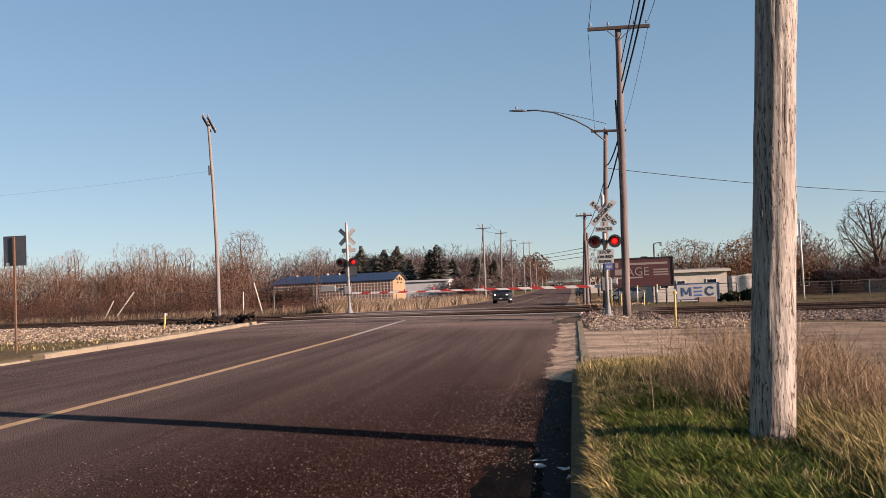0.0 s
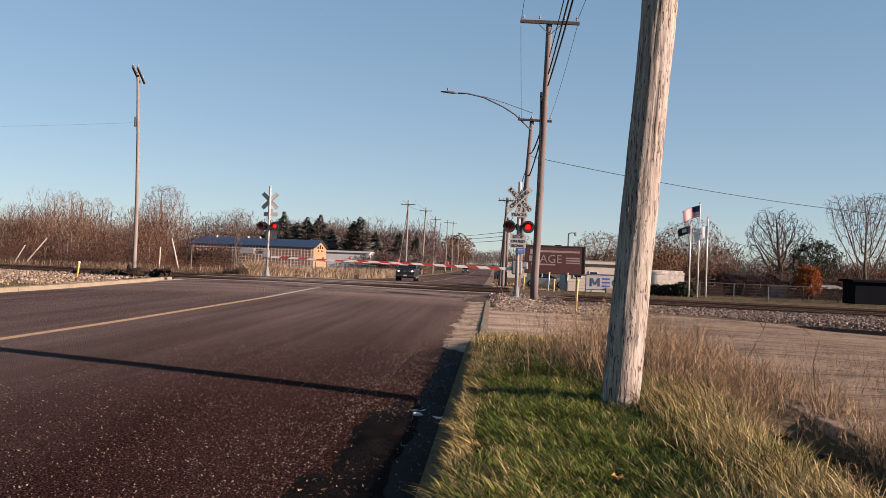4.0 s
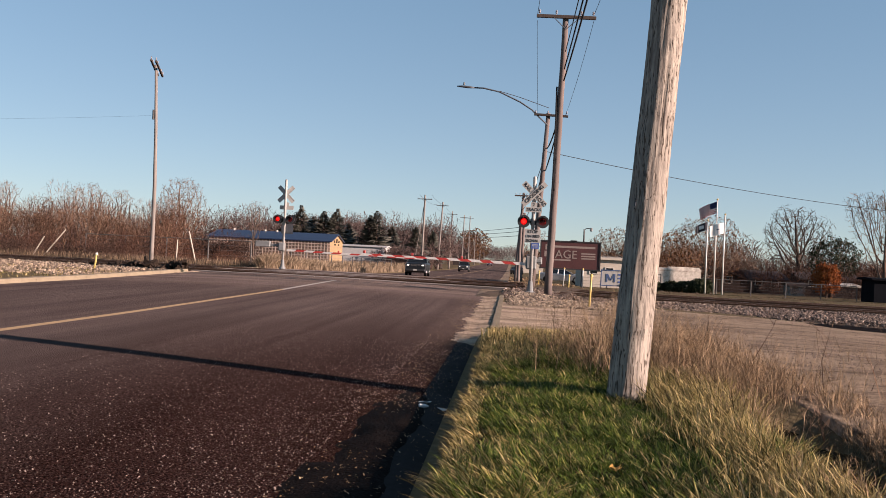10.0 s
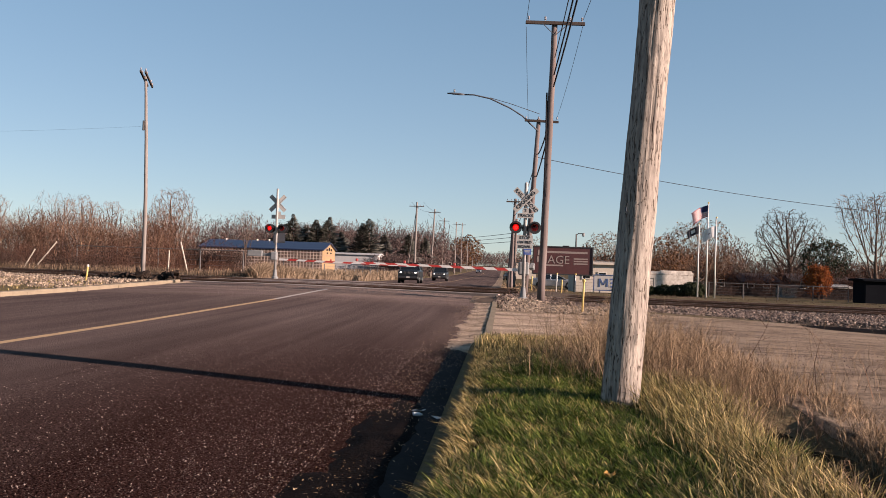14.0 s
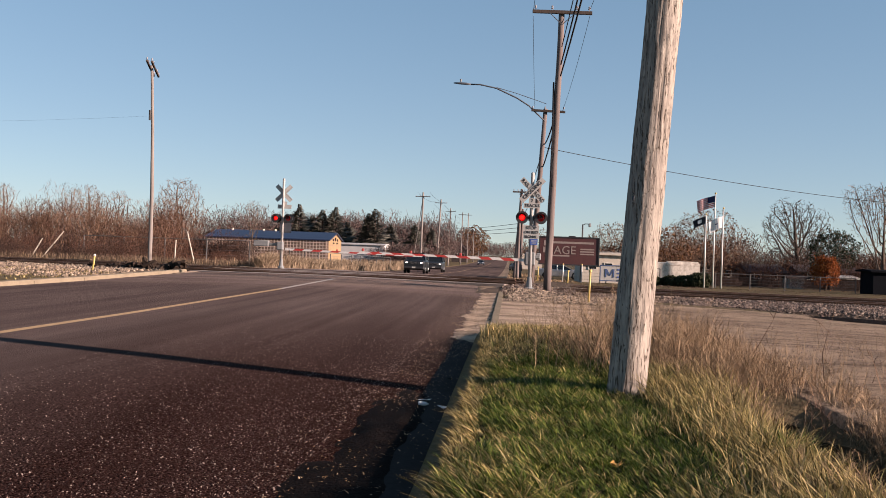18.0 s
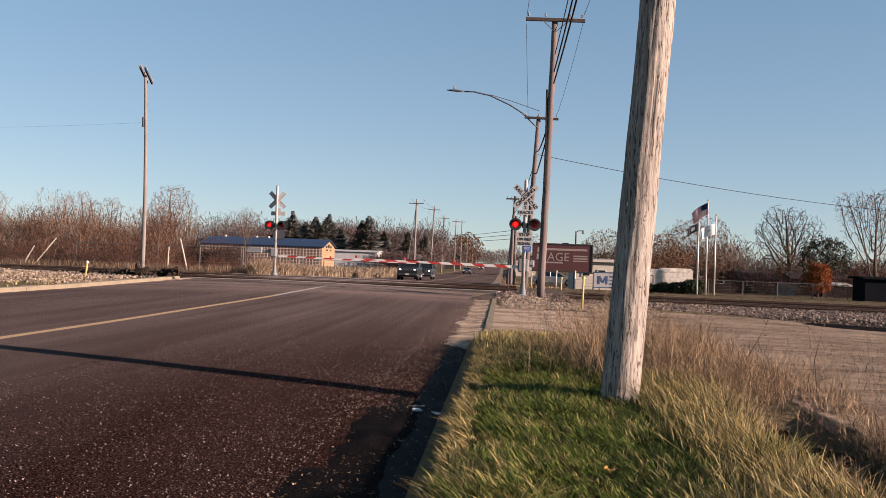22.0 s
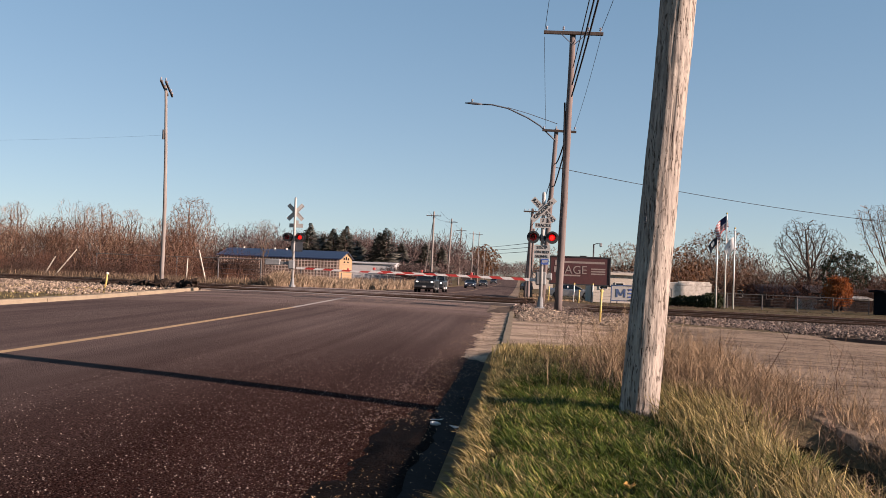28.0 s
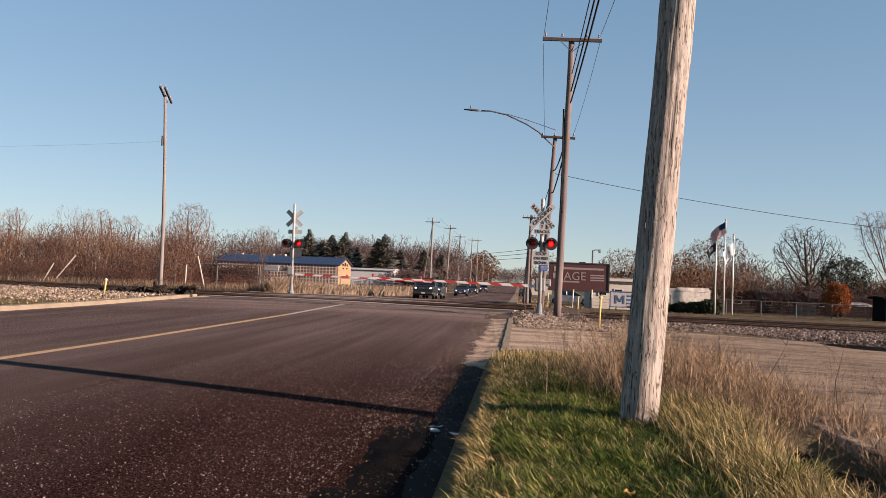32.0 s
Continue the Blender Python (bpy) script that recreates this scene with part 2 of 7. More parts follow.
def lot_build(nt, bs, pale=1.0):
    big = noise_of(nt, 0.6, 6, 0.7, (0.34, 1.4, 1))
    col = ramp(nt, big, [(0.32, (0.09, 0.065, 0.046)), (0.46, (0.205, 0.155, 0.116)), (0.70, (0.335, 0.26, 0.198))])
    fine = noise_of(nt, 22, 5, 0.75)
    col = mixed(nt, 0.5, col, ramp(nt, fine, [(0.32, (0.04, 0.028, 0.02)), (0.66, (0.325, 0.252, 0.190))]))
    col = mixed(nt, 1.0, col, (pale, pale * 0.99, pale * 0.97), "MULTIPLY")
    # darker trodden patches and thin cracks
    patch = ramp(nt, noise_of(nt, 0.9, 5, 0.7, (0.6, 1.2, 1)), [(0.42, (0.62, 0.6, 0.58)), (0.55, (1.1, 1.08, 1.05))])
    col = mixed(nt, 0.8, col, patch, "MULTIPLY")
    n = noise_of(nt, 0.7, 3, 0.5, (0.5, 1.6, 1))
    crack = ramp(nt, n, [(0.485, (1, 1, 1)), (0.5, (0.3, 0.27, 0.25)), (0.515, (1, 1, 1))])
    col = mixed(nt, 0.7, col, crack, "MULTIPLY")
    nt.links.new(col, bs.inputs["Base Color"])
    bs.inputs["Roughness"].default_value = 0.92
    bs.inputs["Specular IOR Level"].default_value = 0.03
    bumped(nt, bs, fine, 0.8, 0.04)


M_LOT = material("packed_gravel", lot_build)
M_SAND = material("pale_sand", lambda nt, bs: lot_build(nt, bs, 1.55))
# near black for silt and for shade put into the colour
M_SILT_SHADE = surface("black_silt_and_shade", (0.009, 0.0065, 0.0058), (0.003, 0.0025, 0.0022), 3, 40, 0.9, 0, 0.8, 0.02)
M_PANEL = surface("worn_crossing_concrete", (0.27, 0.22, 0.19), (0.15, 0.12, 0.10), 1.2, 26, 0.85, 0, 0.3, 0.006)
M_LAWN = surface("mown_lawn", (0.078, 0.081, 0.03), (0.054, 0.06, 0.021), 0.5, 14, 0.95, 0, 0.6, 0.04)
M_CONC = surface("old_concrete", (0.118, 0.099, 0.080), (0.052, 0.043, 0.036), 1.2, 30, 0.85, 0, 0.5, 0.006)
M_KERB = surface("kerb_concrete", (0.228, 0.186, 0.132), (0.132, 0.105, 0.075), 1.5, 25, 0.85, 0, 0.4, 0.006)
# dirt plus the kerb's shade, put into the base colour
M_GUTTER = surface("dirty_shaded_gutter", (0.030, 0.027, 0.026), (0.016, 0.0145, 0.014), 0.9, 24, 0.9, 0, 0.3, 0.004)
M_YLINE = surface("yellow_road_paint", (0.40, 0.275, 0.15), (0.24, 0.16, 0.095), 6, 50, 0.75, 0, 0.2)
M_WLINE = surface("white_road_paint", (0.39, 0.352, 0.315), (0.225, 0.195, 0.173), 6, 50, 0.75, 0, 0.2)
M_BALLAST = surface("ballast_bed", (0.102, 0.078, 0.06), (0.048, 0.036, 0.03), 2.5, 14, 0.95, 0, 0.9, 0.05)


def stone_build(nt, bs):
    g = nt.nodes.new("ShaderNodeNewGeometry")
    col = ramp(nt, g.outputs["Random Per Island"], [(0.0, (0.045, 0.031, 0.022)), (0.35, (0.12, 0.086, 0.060)), (0.75, (0.22, 0.163, 0.114)), (1.0, (0.35, 0.270, 0.193))])
    nt.links.new(col, bs.inputs["Base Color"])
    bs.inputs["Roughness"].default_value = 0.85


M_STONE = material("crushed_stone", stone_build)


def brown_stone_build(nt, bs):
    g = nt.nodes.new("ShaderNodeNewGeometry")
    col = ramp(nt, g.outputs["Random Per Island"], [(0.0, (0.022, 0.014, 0.010)), (0.45, (0.07, 0.046, 0.034)), (0.85, (0.15, 0.106, 0.08)), (1.0, (0.28, 0.215, 0.165))])
    nt.links.new(col, bs.inputs["Base Color"])
    bs.inputs["Roughness"].default_value = 0.85


M_STONE_BROWN = material("brown_crushed_stone", brown_stone_build)
M_TIE = surface("creosoted_tie", (0.036, 0.026, 0.020), (0.016, 0.012, 0.010), 4, 30, 0.85, 0, 0.5, 0.01, (0.3, 1, 1), 0.25)
M_RAIL = surface("rusty_rail", (0.135, 0.080, 0.055), (0.07, 0.042, 0.03), 5, 40, 0.7, 0.0, 0.2)
M_RAILTOP = surface("worn_rail_head", (0.26, 0.20, 0.165), (0.15, 0.11, 0.09), 3, 30, 0.45, 0.4, 0.05)


def pole_wood_build(nt, bs):
    grain = noise_of(nt, 30, 6, 0.7, (1, 1, 0.12))
    col = ramp(nt, grain, [(0.34, (0.13, 0.11, 0.095)), (0.5, (0.26, 0.225, 0.19)), (0.7, (0.39, 0.345, 0.29))])
    stain = noise_of(nt, 2.2, 4, 0.65, (1, 1, 0.5))
    col = mixed(nt, ramp(nt, stain, [(0.45, (0, 0, 0)), (0.72, (0.6, 0.6, 0.6))]), col, (0.17, 0.14, 0.12))
    wander = mixed(nt, 0.06, coords(nt, (1, 1, 0.035)), nt_colour_noise(nt, 5))
    n = nt.nodes.new("ShaderNodeTexNoise")
    n.inputs["Scale"].default_value, n.inputs["Detail"].default_value, n.inputs["Roughness"].default_value = 68, 4, 0.6
    nt.links.new(wander, n.inputs["Vector"])
    crack = ramp(nt, n.outputs["Fac"], [(0.37, (0.22, 0.19, 0.17)), (0.43, (1, 1, 1))])
    col = mixed(nt, 0.9, col, crack, "MULTIPLY")
    nt.links.new(col, bs.inputs["Base Color"])
    bs.inputs["Roughness"].default_value = 0.9
    bs.inputs["Specular IOR Level"].default_value = 0.03
    bumped(nt, bs, mixed(nt, 0.5, grain, crack), 1.0, 0.02)


def nt_colour_noise(nt, scale):
    n = nt.nodes.new("ShaderNodeTexNoise")
    n.inputs["Scale"].default_value = scale
    nt.links.new(coords(nt), n.inputs["Vector"])
    return n.outputs["Color"]


M_POLE = material("weathered_pole_wood", pole_wood_build)
M_POLE_FAR = surface("pole_wood", (0.165, 0.134, 0.124), (0.066, 0.052, 0.048), 5, 30, 0.9, 0, 0.4, 0.01, (0.75, 0.75, 0.06))
M_POLE_DARK = surface("dark_pole_wood", (0.060, 0.048, 0.042), (0.032, 0.026, 0.023), 5, 30, 0.9, 0, 0.4, 0.01, (0.75, 0.75, 0.06))
M_GREY_WOOD = surface("grey_pole_wood", (0.215, 0.19, 0.172), (0.105, 0.092, 0.084), 5, 30, 0.9, 0, 0.4, 0.01, (1, 1, 0.08))
M_WIRE = surface("wire", (0.026, 0.026, 0.028), None, 3, 20, 0.6, 0.0, 0)
M_CERAMIC = surface("insulator_porcelain", (0.262, 0.255, 0.27), None, 8, 30, 0.25, 0, 0)
M_GALV = surface("galvanised_steel", (0.09, 0.095, 0.105), (0.06, 0.064, 0.07), 5, 40, 0.6, 0.3, 0.1)
M_ALU = surface("aluminium_mast", (0.38, 0.37, 0.35), (0.26, 0.25, 0.235), 4, 40, 0.6, 0.1, 0.1)
M_SIGNWHITE = surface("white_sheeting", (0.3, 0.292, 0.274), (0.232, 0.225, 0.206), 3, 40, 0.5, 0, 0.05)
M_SIGNBACK = surface("sign_back", (0.083, 0.086, 0.098), (0.06, 0.064, 0.071), 3, 40, 0.5, 0.5, 0.05)
M_BLACK = surface("black_paint", (0.012, 0.012, 0.013), (0.0075, 0.0075, 0.0083), 5, 50, 0.55, 0, 0.05)
M_LETTER = surface("black_lettering", (0.022, 0.022, 0.024), None, 5, 50, 0.6, 0, 0)
M_BLUE = surface("blue_plate", (0.038, 0.083, 0.27), (0.03, 0.06, 0.203), 5, 40, 0.5, 0, 0)
M_RED = surface("red_stripe", (0.31, 0.026, 0.019), (0.225, 0.019, 0.017), 5, 40, 0.45, 0, 0)
M_WHITE = surface("white_stripe", (0.454, 0.442, 0.423), (0.363, 0.351, 0.332), 5, 40, 0.45, 0, 0)
M_YELLOW = surface("yellow_paint", (0.45, 0.33, 0.098), (0.338, 0.232, 0.068), 5, 40, 0.55, 0, 0.1)
M_CASE = surface("grey_machine_case", (0.188, 0.195, 0.195), (0.12, 0.124, 0.124), 4, 40, 0.6, 0.1, 0.1)


def glow_build(nt, bs):
    bs.inputs["Base Color"].default_value = (0.6, 0.02, 0.015, 1)
    bs.inputs["Emission Color"].default_value = (1.0, 0.05, 0.03, 1)
    bs.inputs["Emission Strength"].default_value = 1.1


def core_build(nt, bs):
    bs.inputs["Base Color"].default_value = (0.8, 0.2, 0.15, 1)
    bs.inputs["Emission Color"].default_value = (1.0, 0.45, 0.36, 1)
    bs.inputs["Emission Strength"].default_value = 5.0


def headlight_build(nt, bs):
    bs.inputs["Base Color"].default_value = (0.8, 0.8, 0.78, 1)
    bs.inputs["Emission Color"].default_value = (1.0, 0.93, 0.82, 1)
    bs.inputs["Emission Strength"].default_value = 0.7
    bs.inputs["Roughness"].default_value = 0.15


def lens_build(nt, bs):
    out = nt.nodes["Material Output"]
    tr = nt.nodes.new("ShaderNodeBsdfTransparent")
    tr.inputs["Color"].default_value = (0.75, 0.12, 0.1, 1)
    bs.inputs["Base Color"].default_value = (0.09, 0.006, 0.006, 1)
    bs.inputs["Roughness"].default_value = 0.25
    mx = nt.nodes.new("ShaderNodeMixShader")
    mx.inputs[0].default_value = 0.35
    nt.links.new(tr.outputs[0], mx.inputs[1])
    nt.links.new(bs.outputs[0], mx.inputs[2])
    nt.links.new(mx.outputs[0], out.inputs["Surface"])


M_GLOW, M_CORE = material("lit_red_lamp", glow_build), material("lamp_filament", core_build)
M_HEADLIGHT, M_LENS = material("headlight", headlight_build), material("red_lens", lens_build)


def blades_build(stops, rough=0.6, thin=0.0, patchy=0.4, tuft=0.0):
    """Blades that differ one by one, in broad patches and, with tuft, from tuft to tuft."""

    def build(nt, bs):
        g = nt.nodes.new("ShaderNodeNewGeometry")
        col = ramp(nt, g.outputs["Random Per Island"], stops)
        patch = noise_of(nt, 0.9, 3, 0.6)
        if patchy:
            col = mixed(nt, patchy, col, ramp(nt, patch, [(0.35, tuple(0.55 * c for c in stops[0][1])), (0.65, stops[-1][1])]))
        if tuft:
            # tone differs by tuft; its dark end also paints shadow into the grass
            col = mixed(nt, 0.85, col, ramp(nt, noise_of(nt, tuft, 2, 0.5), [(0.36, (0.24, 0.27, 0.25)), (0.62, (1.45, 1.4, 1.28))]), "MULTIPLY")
        nt.links.new(col, bs.inputs["Base Color"])
        bs.inputs["Roughness"].default_value = rough
        bs.inputs["Specular IOR Level"].default_value = 0.1
        if thin:
            tr = nt.nodes.new("ShaderNodeBsdfTranslucent")
            nt.links.new(col, tr.inputs["Color"])
            mx = nt.nodes.new("ShaderNodeMixShader")
            mx.inputs[0].default_value = thin
            nt.links.new(bs.outputs[0], mx.inputs[1])
            nt.links.new(tr.outputs[0], mx.inputs[2])
            nt.links.new(mx.outputs[0], nt.nodes["Material Output"].inputs["Surface"])

    return build


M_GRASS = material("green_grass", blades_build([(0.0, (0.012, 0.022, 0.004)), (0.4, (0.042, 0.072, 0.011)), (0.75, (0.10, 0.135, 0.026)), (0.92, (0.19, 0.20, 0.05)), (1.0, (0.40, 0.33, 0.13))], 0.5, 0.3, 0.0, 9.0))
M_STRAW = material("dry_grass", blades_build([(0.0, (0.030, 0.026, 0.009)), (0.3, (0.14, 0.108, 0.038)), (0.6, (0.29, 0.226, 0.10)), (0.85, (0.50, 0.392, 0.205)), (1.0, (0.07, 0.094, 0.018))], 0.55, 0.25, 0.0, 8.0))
M_WEED = material("dead_weeds", blades_build([(0.0, (0.022, 0.013, 0.007)), (0.4, (0.12, 0.074, 0.042)), (0.75, (0.28, 0.186, 0.108)), (1.0, (0.48, 0.35, 0.22))], 0.7, 0.0, 0.2))
M_REED = material("dry_reeds", blades_build([(0.0, (0.08, 0.050, 0.030)), (0.5, (0.20, 0.142, 0.092)), (1.0, (0.32, 0.245, 0.17))], 0.7, 0.0, 0.35))
M_DULL = material("dull_dead_grass", blades_build([(0.0, (0.03, 0.02, 0.014)), (0.5, (0.085, 0.058, 0.040)), (1.0, (0.17, 0.122, 0.085))], 0.8, 0.0, 0.3))
M_FARWOOD = material("far_bare_twigs", blades_build([(0.0, (0.034, 0.022, 0.020)), (0.5, (0.085, 0.058, 0.052)), (1.0, (0.15, 0.108, 0.096))], 0.95))
M_SHEDGREY = surface("dull_white_metal", (0.36, 0.35, 0.345), (0.29, 0.28, 0.275), 0.8, 12, 0.75, 0, 0.1)
M_TWIG = material("bare_twigs", blades_build([(0.0, (0.038, 0.022, 0.016)), (0.4, (0.10, 0.058, 0.037)), (0.8, (0.175, 0.105, 0.066)), (1.0, (0.26, 0.17, 0.115))], 0.9))
M_THICKET = material("brown_thicket", blades_build([(0.0, (0.026, 0.012, 0.0090)), (0.5, (0.067, 0.032, 0.022)), (1.0, (0.124, 0.065, 0.043))], 0.95))
M_NEEDLE = material("conifer_needles", blades_build([(0.0, (0.040, 0.040, 0.036)), (0.5, (0.090, 0.088, 0.074)), (1.0, (0.18, 0.172, 0.14))], 0.8))
M_OAKLEAF = material("brown_oak_leaves", blades_build([(0.0, (0.045, 0.018, 0.0090)), (0.5, (0.09, 0.038, 0.016)), (1.0, (0.135, 0.068, 0.027))], 0.8))
M_ORANGE = material("orange_leaves", blades_build([(0.0, (0.137, 0.032, 0.0097)), (0.5, (0.224, 0.058, 0.014)), (1.0, (0.268, 0.098, 0.025))], 0.8))
M_SHRUB = material("evergreen_leaves", blades_build([(0.0, (0.013, 0.017, 0.0090)), (0.5, (0.026, 0.032, 0.017)), (1.0, (0.053, 0.056, 0.026))], 0.8))
M_BARK = surface("bark", (0.096, 0.072, 0.057), (0.048, 0.036, 0.03), 6, 30, 0.95, 0, 0.5, 0.02, (0.75, 0.75, 0.15))
M_THATCH_SHADE = surface("thatch_and_shade", (0.032, 0.023, 0.011), (0.010, 0.008, 0.005), 2.5, 30, 0.95, 0, 0.8, 0.03)
M_HOUSE = surface("dull_brown_siding", (0.045, 0.038, 0.035), (0.034, 0.028, 0.026), 0.8, 12, 0.85, 0, 0.1)
M_LEAF = surface("fallen_leaf", (0.375, 0.232, 0.075), (0.27, 0.135, 0.041), 20, 90, 0.8, 0, 0.3)
M_PLY = surface("plywood_sheathing", (0.27, 0.188, 0.109), (0.203, 0.135, 0.075), 1.2, 20, 0.8, 0, 0.1)
M_BLUEROOF = surface("blue_metal_roof", (0.015, 0.024, 0.056), (0.012, 0.019, 0.045), 0.6, 20, 0.45, 0.2, 0.05)
M_STUD = surface("lumber_studs", (0.345, 0.27, 0.225), (0.27, 0.21, 0.176), 2, 20, 0.8, 0, 0.1)
M_WRAP = surface("dark_wall_wrap", (0.231, 0.168, 0.137), (0.168, 0.121, 0.095), 1, 20, 0.8, 0, 0.1)
M_WALLWHITE = surface("white_siding", (0.495, 0.465, 0.413), (0.405, 0.375, 0.33), 0.8, 12, 0.75, 0, 0.1)
M_WALLTAN = surface("tan_wall", (0.42, 0.375, 0.315), (0.338, 0.3, 0.247), 0.8, 12, 0.8, 0, 0.1)
M_BRICKPALE = surface("pale_blotched_block", (0.615, 0.555, 0.48), (0.165, 0.135, 0.112), 3.6, 14, 0.85, 0, 0.2)
M_DARKWALL = surface("dark_shed_wall", (0.0075, 0.0085, 0.0105), (0.0045, 0.005, 0.0064), 0.7, 12, 0.95, 0, 0.1)
M_ROOFDARK = surface("dark_shingles", (0.053, 0.045, 0.045), (0.034, 0.03, 0.03), 1.2, 14, 0.9, 0, 0.2)
M_FENCE = surface("grey_fence_wire", (0.112, 0.109, 0.105), (0.075, 0.071, 0.068), 3, 20, 0.6, 0.4, 0)
M_BOARD = surface("dark_red_poster", (0.052, 0.013, 0.012), (0.032, 0.008, 0.008), 0.9, 8, 0.5, 0, 0.02)
M_PRINT = surface("pale_print", (0.20, 0.165, 0.15), (0.15, 0.122, 0.112), 5, 30, 0.6, 0, 0)
M_LOGO = surface("navy_print", (0.038, 0.068, 0.15), (0.03, 0.053, 0.12), 5, 30, 0.5, 0, 0)
M_PAINT_BLACK = surface("black_car_paint", (0.004, 0.0045, 0.005), (0.003, 0.003, 0.004), 2, 30, 0.4, 0.0, 0)
M_PAINT_GREY = surface("grey_car_paint", (0.018, 0.02, 0.022), (0.014, 0.015, 0.018), 2, 30, 0.35, 0.1, 0)
M_PAINT_BLUE = surface("dark_blue_car_paint", (0.010, 0.015, 0.03), (0.008, 0.012, 0.025), 2, 30, 0.3, 0.1, 0)
M_PAINT_SILVER = surface("silver_car_paint", (0.3, 0.3, 0.3), (0.247, 0.247, 0.247), 2, 30, 0.3, 0.6, 0)
M_GLASS = surface("dark_car_glass", (0.0090, 0.011, 0.012), (0.0075, 0.0083, 0.0097), 2, 20, 0.08, 0, 0)
M_TYRE = surface("tyre_rubber", (0.015, 0.015, 0.015), (0.011, 0.011, 0.011), 6, 40, 0.85, 0, 0.2)
M_CHROME = surface("bright_trim", (0.45, 0.45, 0.45), (0.375, 0.375, 0.375), 4, 30, 0.25, 0.9, 0)


def cloth(name, colour):
    """Thin flag cloth that lets some light through."""

    def build(nt, bs):
        col = ramp(nt, noise_of(nt, 60, 2, 0.5), [(0.3, tuple(0.85 * c for c in colour)), (0.7, colour)])
        nt.links.new(col, bs.inputs["Base Color"])
        bs.inputs["Roughness"].default_value = 0.8
        tr = nt.nodes.new("ShaderNodeBsdfTranslucent")
        nt.links.new(col, tr.inputs["Color"])
        mx = nt.nodes.new("ShaderNodeMixShader")
        mx.inputs[0].default_value = 0.4
        nt.links.new(bs.outputs[0], mx.inputs[1])
        nt.links.new(tr.outputs[0], mx.inputs[2])
        nt.links.new(mx.outputs[0], nt.nodes["Material Output"].inputs["Surface"])

    return material(name, build)


M_FLAGRED, M_FLAGWHITE = cloth("flag_red", (0.42, 0.04, 0.05)), cloth("flag_white", (0.8, 0.79, 0.78))
M_FLAGBLUE, M_FLAGBLACK = cloth("flag_blue", (0.022, 0.03, 0.105)), cloth("flag_black", (0.03, 0.03, 0.042))
M_POLEWHITE = surface("white_flag_pole", (0.525, 0.51, 0.473), (0.45, 0.435, 0.405), 5, 40, 0.4, 0.1, 0)
M_PAPER = surface("litter_plastic", (0.525, 0.51, 0.495), (0.375, 0.36, 0.345), 20, 60, 0.4, 0, 0)
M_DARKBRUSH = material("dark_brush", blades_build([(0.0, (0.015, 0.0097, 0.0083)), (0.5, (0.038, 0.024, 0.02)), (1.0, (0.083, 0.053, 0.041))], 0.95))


def grit_build(nt, bs):
    g = nt.nodes.new("ShaderNodeNewGeometry")
    col = ramp(nt, g.outputs["Random Per Island"], [(0.0, (0.038, 0.021, 0.017)), (0.5, (0.105, 0.068, 0.055)), (1.0, (0.315, 0.232, 0.195))])
    nt.links.new(col, bs.inputs["Base Color"])
    bs.inputs["Roughness"].default_value = 0.8


M_GRIT = material("pale_grit", grit_build)


# ---- ground, road, kerbs ----
def berm(x, y):
    """The grassed bank beside the kerb."""
    return 0.03 * smooth(0.0, 0.9, x) * (1 - smooth(2.2, 4.2, x)) * (1 - smooth(13, 17, y))


def land_z(x, y):
    s = y + SKEW * x
    k = smooth(28.8, 31.0, s) * (1 - smooth(44.5, 47.5, s)) * (1.0 if x < -13.1 or x > 0.1 else 0.0)
    return plain_z(x, y) * (1 - k) + (0.08 if x < 0 else -0.1) * k


def gully_x(y):
    """The washed-out runnel between the bank and the lot."""
    return 2.85 + 0.05 * (y - 7) + 0.08 * math.sin(y * 1.7)


def plain_z(x, y):
    g = grade(x, y)
    if -13.1 < x < -0.05:
        return g - 0.12
    if x >= -0.05:
        gully = 0.42 * math.exp(-((x - gully_x(y)) ** 2) / 0.09) * (1 - smooth(7.0, 8.6, y))
        low = 0.02 + 0.09 * (1 - smooth(13.8, 16.0, y))
        hollow = 0.16 * smooth(4.5, 11.0, x) * smooth(8.0, 16.0, y) * (1 - smooth(40, 44, y))
        return g + low * (1 - smooth(20, 60, y)) + berm(x, y) - gully - hollow
    return g + 0.10 + 0.06 * smooth(-13.1, -15, x) * (1 - smooth(50, 70, y))


xs = sorted(set([-1200, -800, -500, -300, -200, -140, -100, -80] + steps(-70, -14, 2.5) + [-13.12, -13.0, -6, -0.06, -0.04] + steps(0.1, 5.0, 0.22) + steps(5.3, 40, 1.2, 1.06) + [50, 65, 90, 130, 200, 300, 500, 800, 1200]))
ys = steps(-40, 2, 3) + steps(2.3, 16, 0.3)[0:] + steps(17, 60, 1.0) + steps(62, 2600, 3, 1.05)
v, fa = strip(xs, sorted(set(ys)), land_z)
tagged(obj("ground", v, fa, M_LAND, sm=True), "rough brown and green land", "ground", kind="structure")

v, fa = strip([-13.0, -12.0, -10.5, -9, -7.5, -6.3, -5, -3.5, -2, -1.2, -0.64, -0.36], steps(-40, 24, 2) + steps(25, 60, 1) + steps(62, 1200, 3, 1.05), road_z)
tagged(obj("road", v, fa, M_ROAD, sm=True), "dark worn asphalt road with pale stones showing", "road", kind="structure")

# the pan's colour carries the shade; its sunlit stretch lies under pale sand
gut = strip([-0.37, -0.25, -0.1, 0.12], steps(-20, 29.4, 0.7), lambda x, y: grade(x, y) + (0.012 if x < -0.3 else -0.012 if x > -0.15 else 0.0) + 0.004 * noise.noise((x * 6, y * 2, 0)))
